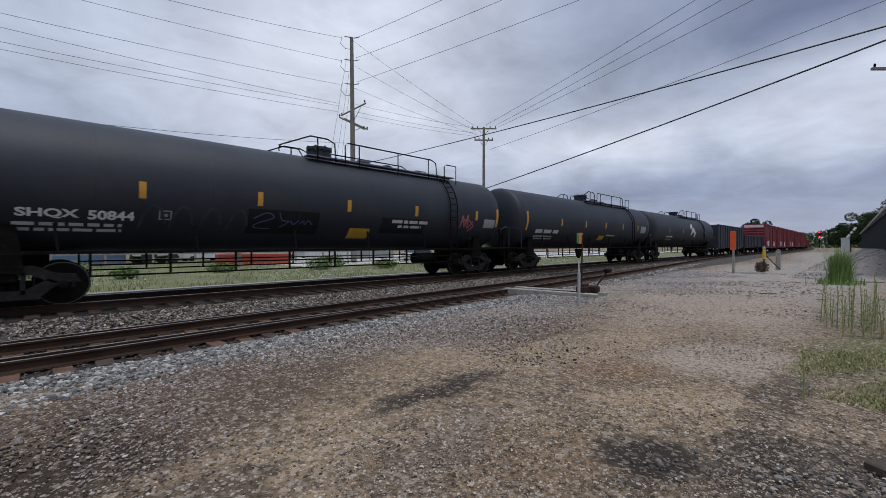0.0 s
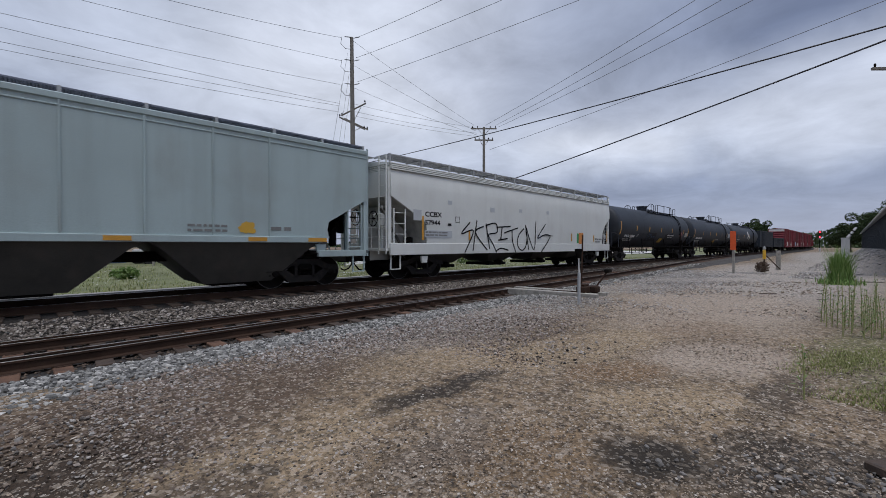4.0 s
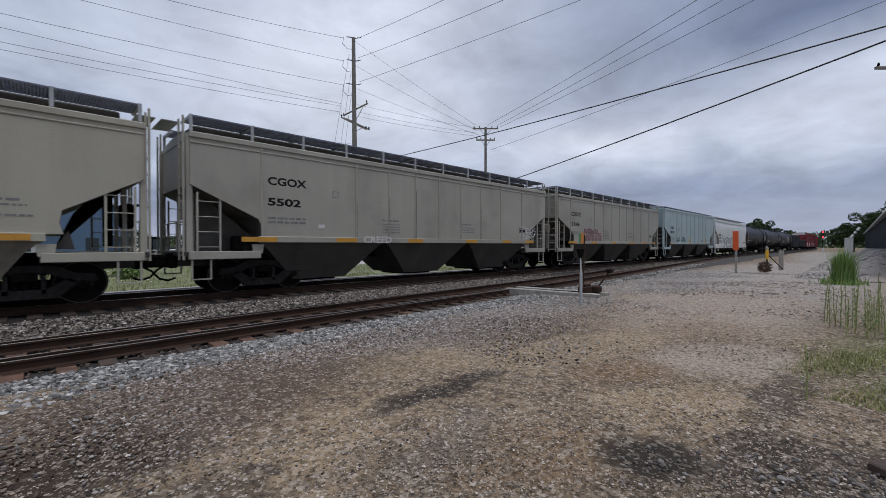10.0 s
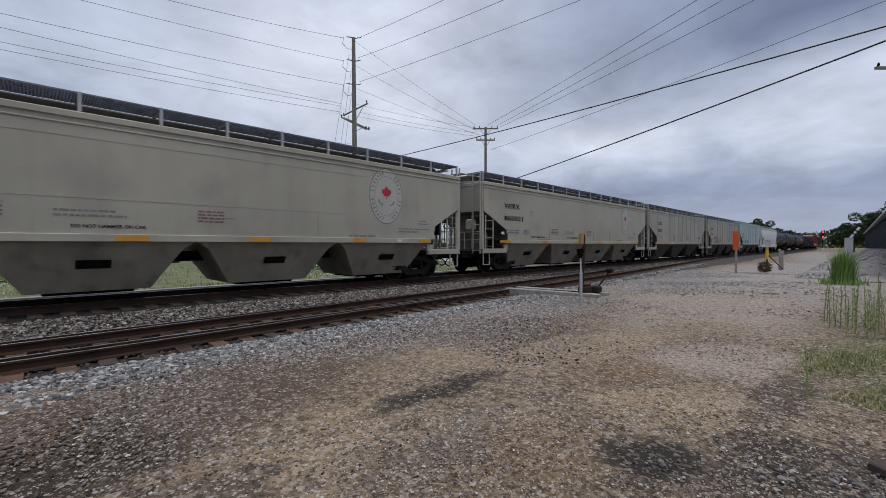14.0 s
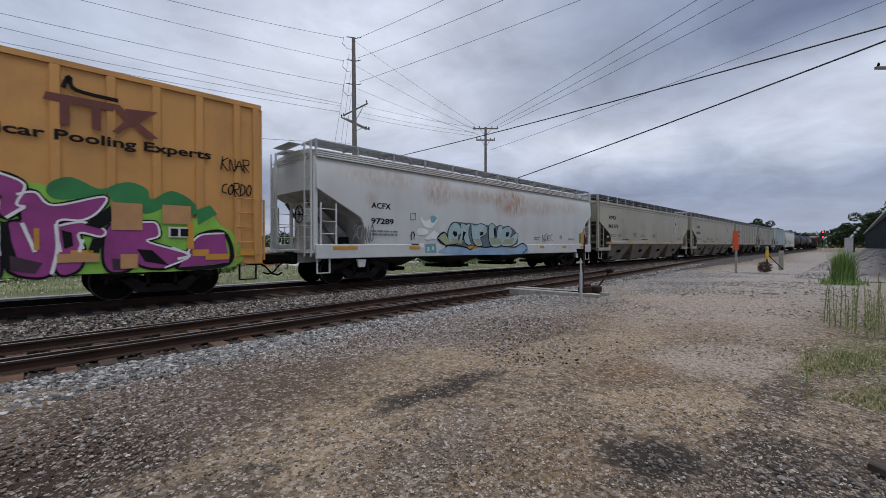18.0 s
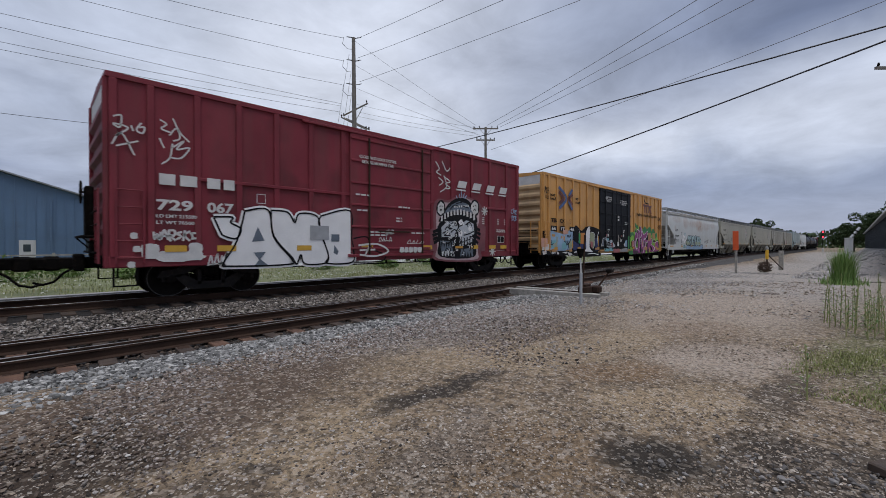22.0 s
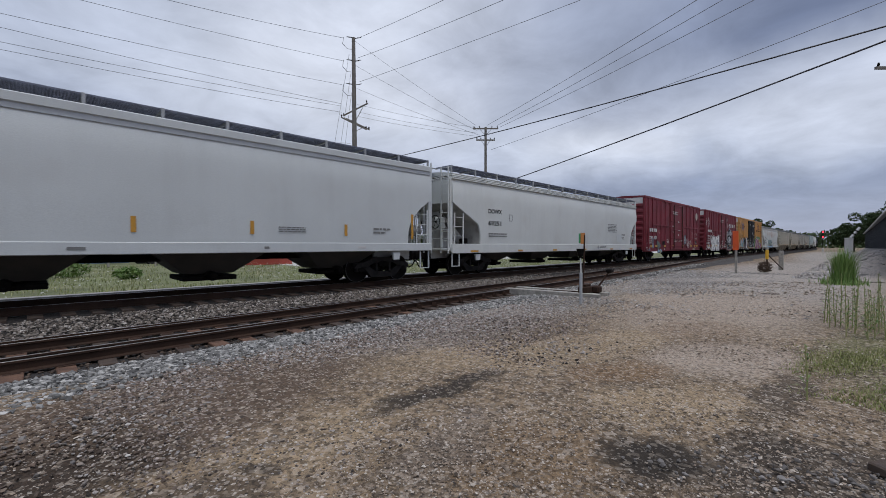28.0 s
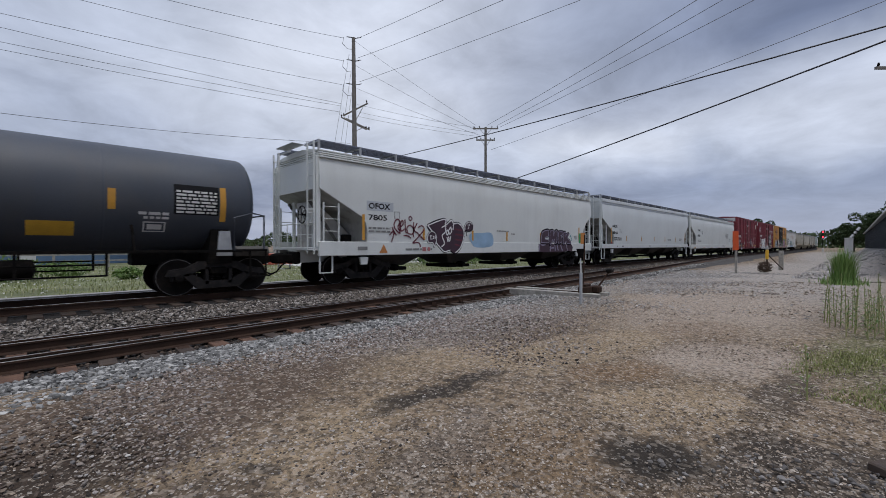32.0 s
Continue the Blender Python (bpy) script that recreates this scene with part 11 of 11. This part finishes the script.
# --- right-hand side ---
def dark_shed():
    s = thing("old_shed", "long dark corrugated metal shed on a gravel bank", "building")
    part("wall", Shape().loft([[(30, -1.62, 0.9), (116, -0.86, 0.9), (116, -12, 0.9), (30, -12, 0.9)], [(30, -1.62, 3.95), (116, -0.86, 3.95), (116, -12, 3.95), (30, -12, 3.95)]]), M_CLADD, s, "dark corrugated wall")
    rib = Shape()
    for k in range(140):
        x = 30 + k * 0.61
        y = -1.62 + 0.76 * (x - 30) / 86
        rib.box(x, x + 0.12, y, y + 0.04, 0.9, 3.93)
    tagged(part("wall_rib", rib, M_CLADD, s), kind="stuff")
    part("roof", Shape().loft([[(29.6, -1.3, 3.95), (29.6, -6.6, 5.2), (29.6, -12.3, 3.95)], [(116.4, -0.6, 3.95), (116.4, -6.4, 5.2), (116.4, -12.3, 3.95)]]), M_ROOF, s)
    part("gutter", Shape().rod([(29.6, -1.28, 3.95), (116.4, -0.58, 3.95)], 0.07, 6), M_FARW, s, "pale gutter edge")
    bank = []
    for x in range(28, 126, 4):
        k = min(1.0, max(0.0, (x - 28) / 16.0))
        k = k * k * (3 - 2 * k)
        w = 0.12 * math.sin(x * 0.7)
        bank.append([(x, 0.9 + w, -0.03), (x, -0.2 + w, 0.62 * k + 0.02), (x, -1.0, 1.2 * k + 0.1 * w + 0.02), (x, -1.75, 1.55 * k + 0.02), (x, -14, 1.55 * k + 0.02), (x, -14, -0.3), (x, 0.9 + w, -0.3)])
    solid("gravel_bank", Shape().loft(bank), M_GROUND, "grey gravel bank below the shed", kind="structure")
    rs = np.random.RandomState(61)
    x = 28 + 60 * rs.rand(6000) ** 1.3
    y = rs.uniform(-1.6, 2.5, 6000)
    k = np.clip((x - 28) / 16.0, 0, 1)
    z = np.interp(y, [-1.75, -1.0, -0.2, 0.9, 2.5], [1.55, 1.2, 0.62, 0.0, 0.0]) * k * k * (3 - 2 * k) + 0.02
    stones("bank_stones", np.stack([x, y, z], 1), 0.05 + 0.2 * rs.rand(6000) ** 4, M_STREWN, "grey rubble strewn over the gravel bank", rs, OCT, OCT_F, 0.6)


dark_shed()


def signal():
    s = thing("railway_signal", "railway signal mast with two red lights far down the line", "signal", at=pose(149.4, 6.8, 0))
    part("mast", Shape().rod([(0, 0, 0), (0, 0, 5.6)], 0.08, 8), M_UNDER, s)
    for z in (3.9, 5.2):
        hd = part("signal_head", Shape().box(-0.1, 0.12, -0.3, 0.3, z - 0.36, z + 0.36, 0.05), M_UNDER, s, "black signal head")
        part("lamp", Shape().lathe([(-0.16, 0.02), (-0.15, 0.17), (-0.1, 0.17)], "x", 14, (0, 0, z)), M_REDLAMP, hd, "glowing red lamp")
    part("base", Shape().box(-0.2, 0.2, -0.2, 0.2, 0, 0.9, 0.05), M_FARW, s)


def glow(name, col, k):
    m = bpy.data.materials.new(name)
    m.use_nodes = True
    b = m.node_tree.nodes["Principled BSDF"]
    b.inputs["Base Color"].default_value, b.inputs["Emission Color"].default_value, b.inputs["Emission Strength"].default_value = (*col, 1), (*col, 1), k
    return m


M_REDLAMP = glow("red_lamp", (1.0, 0.04, 0.06), 5.0)
signal()
cab = thing("relay_cabinet", "pale metal relay cabinet beside the track", "cabinet", at=pose(77.2, 0.95, 0))
part("body", Shape().box(-0.35, 0.35, -0.42, 0.42, 0, 2.6, 0.03), M_FARW, cab); part("lid", Shape().box(-0.40, 0.40, -0.47, 0.47, 2.6, 2.70, 0.03), M_FARW, cab)
gt = thing("crossing_gate", "raised striped white crossing gate arm", "barrier", at=pose(84.5, 0.75, 0))
part("post", Shape().box(-0.15, 0.15, -0.15, 0.15, 0, 3.0, 0.03), M_GALV, gt)
part("arm", Shape().rod([(0, 0.1, 2.8), (0.3, -0.8, 4.3)], 0.2, 4, 0.16), M_FARW, gt, "white arm")
for k in (0.3, 0.6):
    part("stripe", Shape().rod([(0.3 * k, 0.1 - 0.9 * k, 2.8 + 1.5 * k), (0.3 * (k + 0.1), 0.1 - 0.9 * (k + 0.1), 2.8 + 1.5 * (k + 0.1))], 0.205, 4), M_UNDER, gt)


# --- by the side track: switch stand, pipe marker, marker posts ---
def switch_stand():
    s = thing("switch_stand", "rusty railway switch stand with green and orange targets on planks", "switch stand", at=pose(13.45, 6.6, 0))
    part("base", Shape().box(-0.28, 0.28, -0.16, 0.16, 0.10, 0.34, 0.03).box(-0.2, 0.2, -0.1, 0.1, 0.34, 0.42, 0.02), M_RAIL, s, "rusty cast base")
    part("mast", Shape().rod([(-0.06, 0.06, 0.3), (0.02, 0.06, 2.1)], 0.028, 8), M_RAIL, s, "rusty target mast")
    m = pose(0.02, 0.06, 1.98, 0, 0, -45)
    part("target", Shape().box(-0.075, 0.075, -0.01, 0.01, -0.19, 0.19, 0.004), M_ORANGE, s, "orange target plate", at=m @ pose(-0.06, 0, 0))
    part("target", Shape().box(-0.03, 0.03, -0.01, 0.01, -0.17, 0.17, 0.004), M_TGREEN, s, "green target plate seen from its edge", at=m @ pose(-0.16, 0.03, 0))
    lv = part("lever", Shape().rod([(0.25, -0.25, 0.22), (0.62, -0.55, 0.84)], 0.03, 8), M_RAIL, s, "throw lever")
    part("lever_weight", Shape().box(0.50, 0.76, -0.66, -0.46, 0.80, 0.93, 0.03), M_STEEL, lv, "dark lever grip")
    part("lever_yoke", Shape().box(0.12, 0.42, -0.40, -0.12, 0.10, 0.36, 0.05), M_RAIL, s)
    part("connecting_rod", Shape().rod([(-0.1, 0.2, 0.14), (-0.2, 3.0, 0.05)], 0.025, 6), M_RAIL, s)
    for y, k in ((-0.32, 0), (0.36, 1)):
        solid("head_block", Shape().box(-0.14, 0.14, -0.75, 2.7, -0.10, 0.13, 0.015), (M_GREYWOOD, M_GREYWOOD)[k], "long grey weathered timber under the switch stand", "timber", at=pose(13.45 + y, 6.75, 0.0, 0, 0, 8))


M_TGREEN = mat("green_target", (0.05, 0.33, 0.13), 0.5, var=0.15, scale=4.0)
switch_stand()
p = thing("pipe_marker", "thin galvanised pipe marker with a black cone top", "marker post", at=pose(11.55, 5.82, 0))
part("sleeve", Shape().lathe([(-0.1, 0.045), (0.92, 0.045), (0.93, 0.04)], "z", 12), M_GALV, p, "galvanised steel sleeve")
part("rod", Shape().rod([(0, 0, 0.9), (-0.03, 0, 1.40)], 0.022, 8), M_FARW, p, "pale rod")
part("cone", Shape().lathe([(1.36, 0.03), (1.44, 0.075), (1.48, 0.08), (1.62, 0.12), (1.64, 0.12)], "z", 14, (-0.03, 0, 0)), M_UNDER, p, "black funnel cap")
p = thing("marker_post", "orange marker panel on a grey post", "marker post", at=pose(30.88, 5.35, 0, 0, -3.5))
part("post", Shape().box(-0.06, 0.06, -0.06, 0.06, -0.1, 2.55, 0.01), M_GREYWOOD, p)
part("panel", Shape().box(-0.11, -0.07, -0.15, 0.15, 1.45, 2.62, 0.01), M_ORANGEP, p, "bright orange panel")
h = thing("hydrant_marker", "yellow standpipe with a silver cap and slanted brace", "standpipe", at=pose(36.6, 4.55, 0))
part("pipe", Shape().lathe([(0.75, 0.05), (0.8, 0.10), (1.3, 0.10), (1.4, 0.08), (1.44, 0.05)], "z", 14), M_SAFETY, h, "yellow body")
part("cap", Shape().lathe([(1.42, 0.05), (1.46, 0.10), (1.6, 0.09), (1.65, 0.03)], "z", 12), M_GALV, h, "silver cap")
part("stem", Shape().rod([(0, 0, -0.1), (0, 0, 0.8)], 0.05, 8), M_TIE, h)
part("brace", Shape().rod([(0.05, -0.1, 1.0), (0.35, -0.85, 0.05)], 0.035, 8), M_TIE, h, "slanted dark bar")
solid("stone_post", Shape().box(-0.13, 0.13, -0.13, 0.13, -0.1, 1.35, 0.02), M_GREYWOOD, "short pale weathered post beside the standpipe", "post", at=pose(37.3, 3.85, 0, 0, 1.5))
bush("dry brown tangled brush heap", pose(33.0, 4.22, 0), 0.68, 0.68, 5, 900, 0.06, M_DRY, "dead_bush")
solid("old_tie", Shape().box(-0.55, 0.55, -0.09, 0.09, -0.02, 0.055, 0.012), M_TIE, "weathered grey timber lying on the gravel", "timber", at=pose(5.02, -0.42, 0.01, 0, 0, -32))
solid("scrap_rail", Shape().box(-0.5, 0.5, -0.04, 0.04, 0, 0.03, 0.01), M_RAIL, "thin rusty bar on the gravel", "scrap", at=pose(17.9, 0.45, 0.0, 0, 0, -55))
solid("scrap_rail", Shape().box(-0.3, 0.3, -0.03, 0.03, 0, 0.025, 0.008), M_RAIL, "thin rusty bar on the gravel", "scrap", at=pose(18.6, 2.2, 0.0, 0, 0, -50))


M_YARD = island_mat("yard_grass", [(0.17, 0.21, 0.06), (0.27, 0.30, 0.10), (0.37, 0.36, 0.17), (0.22, 0.26, 0.08), (0.48, 0.42, 0.24)], 0.8)
M_TUFT = island_mat("tuft_blades", [(0.10, 0.20, 0.04), (0.17, 0.29, 0.07), (0.24, 0.34, 0.11), (0.13, 0.23, 0.05)], 0.7)


def weeds():
    rs = np.random.RandomState(41)
    # thin grass on the yard's edge
    n = 34000
    x = rs.uniform(6.3, 12.5, n); y = rs.uniform(-1.4, 0.95, n)
    k = (y < 0.75 - 0.25 * np.abs(np.sin(x * 1.7)) + rs.normal(0, 0.12, n)) & (rs.rand(n) < 0.5 + 0.5 * np.sin(x * 2.3 + 1.5 * np.sin(y * 3)))
    x, y = x[k], y[k]
    blades("yard_grass", np.stack([x, y, np.zeros(len(x))], 1), rs.uniform(0.015, 0.05, len(x)), M_YARD, "sparse short grass on the edge of the yard", rs, 0.005, 0.9)
    n = 1100
    x = rs.normal(25.8, 0.34, n); y = rs.normal(0.48, 0.16, n)
    blades("weed_tuft", np.stack([x, y, np.zeros(n)], 1), rs.uniform(0.5, 1.9, n) * np.exp(-((x - 25.8) ** 2 + (y - 0.45) ** 2) * 1.5), M_TUFT, "tall bright green grass tuft at the edge of the yard", rs, 0.014, 0.5)
    n = 900
    x = rs.normal(25.7, 0.45, n); y = rs.normal(0.52, 0.3, n)
    blades("weed_skirt", np.stack([x, y, np.zeros(n)], 1), rs.uniform(0.08, 0.32, n), M_TUFT, "low leafy weeds round the tall tuft", rs, 0.016, 0.9)
    # tall single stalks with narrow leaves
    rnd = random.Random(7)
    for i in range(34):
        x, y = rnd.uniform(10.6, 13.6), rnd.uniform(-0.65, 0.55)
        h = rnd.uniform(0.65, 1.15)
        tall_stalk(pose(x, y, 0, 0, 0, rnd.uniform(0, 360)), h, i)
    tall_stalk(pose(6.15, 0.40, 0), 0.62, 40)



def tall_stalk(at, h, seed):
    rnd = random.Random(seed)
    t = thing("tall_weed", "single tall green weed with narrow leaves", "weed", at=at)
    lean = rnd.uniform(-0.08, 0.08)
    part("stem", Shape().rod([(0, 0, -0.02), (lean * h * 0.5, 0, h * 0.5), (lean * h * 1.3, 0.02, h)], 0.011, 5, 0.004), M_YARD, t)
    lf = Shape()
    n = int(26 * h / 0.9)
    for k in range(n):
        z = h * (0.12 + 0.88 * k / n)
        q = k * 2.4 + rnd.uniform(-0.3, 0.3)
        r = (0.16 - 0.09 * k / n) * rnd.uniform(0.7, 1.2)
        c, s = math.cos(q), math.sin(q)
        x0 = lean * z
        w = 0.011
        lf.add([(x0, 0, z), (x0 + c * r * 0.5 - s * w, s * r * 0.5 + c * w, z + r * 0.45), (x0 + c * r, s * r, z + r * 0.4), (x0 + c * r * 0.5 + s * w, s * r * 0.5 - c * w, z + r * 0.45)], [(0, 1, 2, 3)])
    o = part("leaves", lf, M_WEED, t, smooth=0)
    o["kind"] = "stuff"
    return t


weeds()
# fitted speed of the train
C0, C1, C2, C3 = 7.9463, 4.2996, 0.0196, -0.4406


# ---- what moves ----
def travelled(t):
    """Metres that the train has gone at t seconds; it gathers speed slowly."""
    u = t / 16 - 1
    return C0 * t + C1 * (u ** 2 - 1) + C2 * (u ** 3 - u) + C3 * (u ** 4 - 1)


def motions():
    for car, s0 in TRAIN:
        rows = []
        for k in range(33):
            p, a = main_line(s0 + travelled(k))
            rows.append((float(k), Matrix.Translation(p) @ Matrix.Rotation(a, 4, "Z")))
        walk(car, rows)
    stops = [k / 15 for k in range(481)]      # a wheel turns about 70 degrees between two of these
    for wheel, sx, car in WHEELS:
        walk(wheel, [(q, Matrix.Translation((sx, 0, 0.46)) @ Matrix.Rotation((travelled(q) / 0.46) % (2 * math.pi), 4, "Y")) for q in stops])


motions()
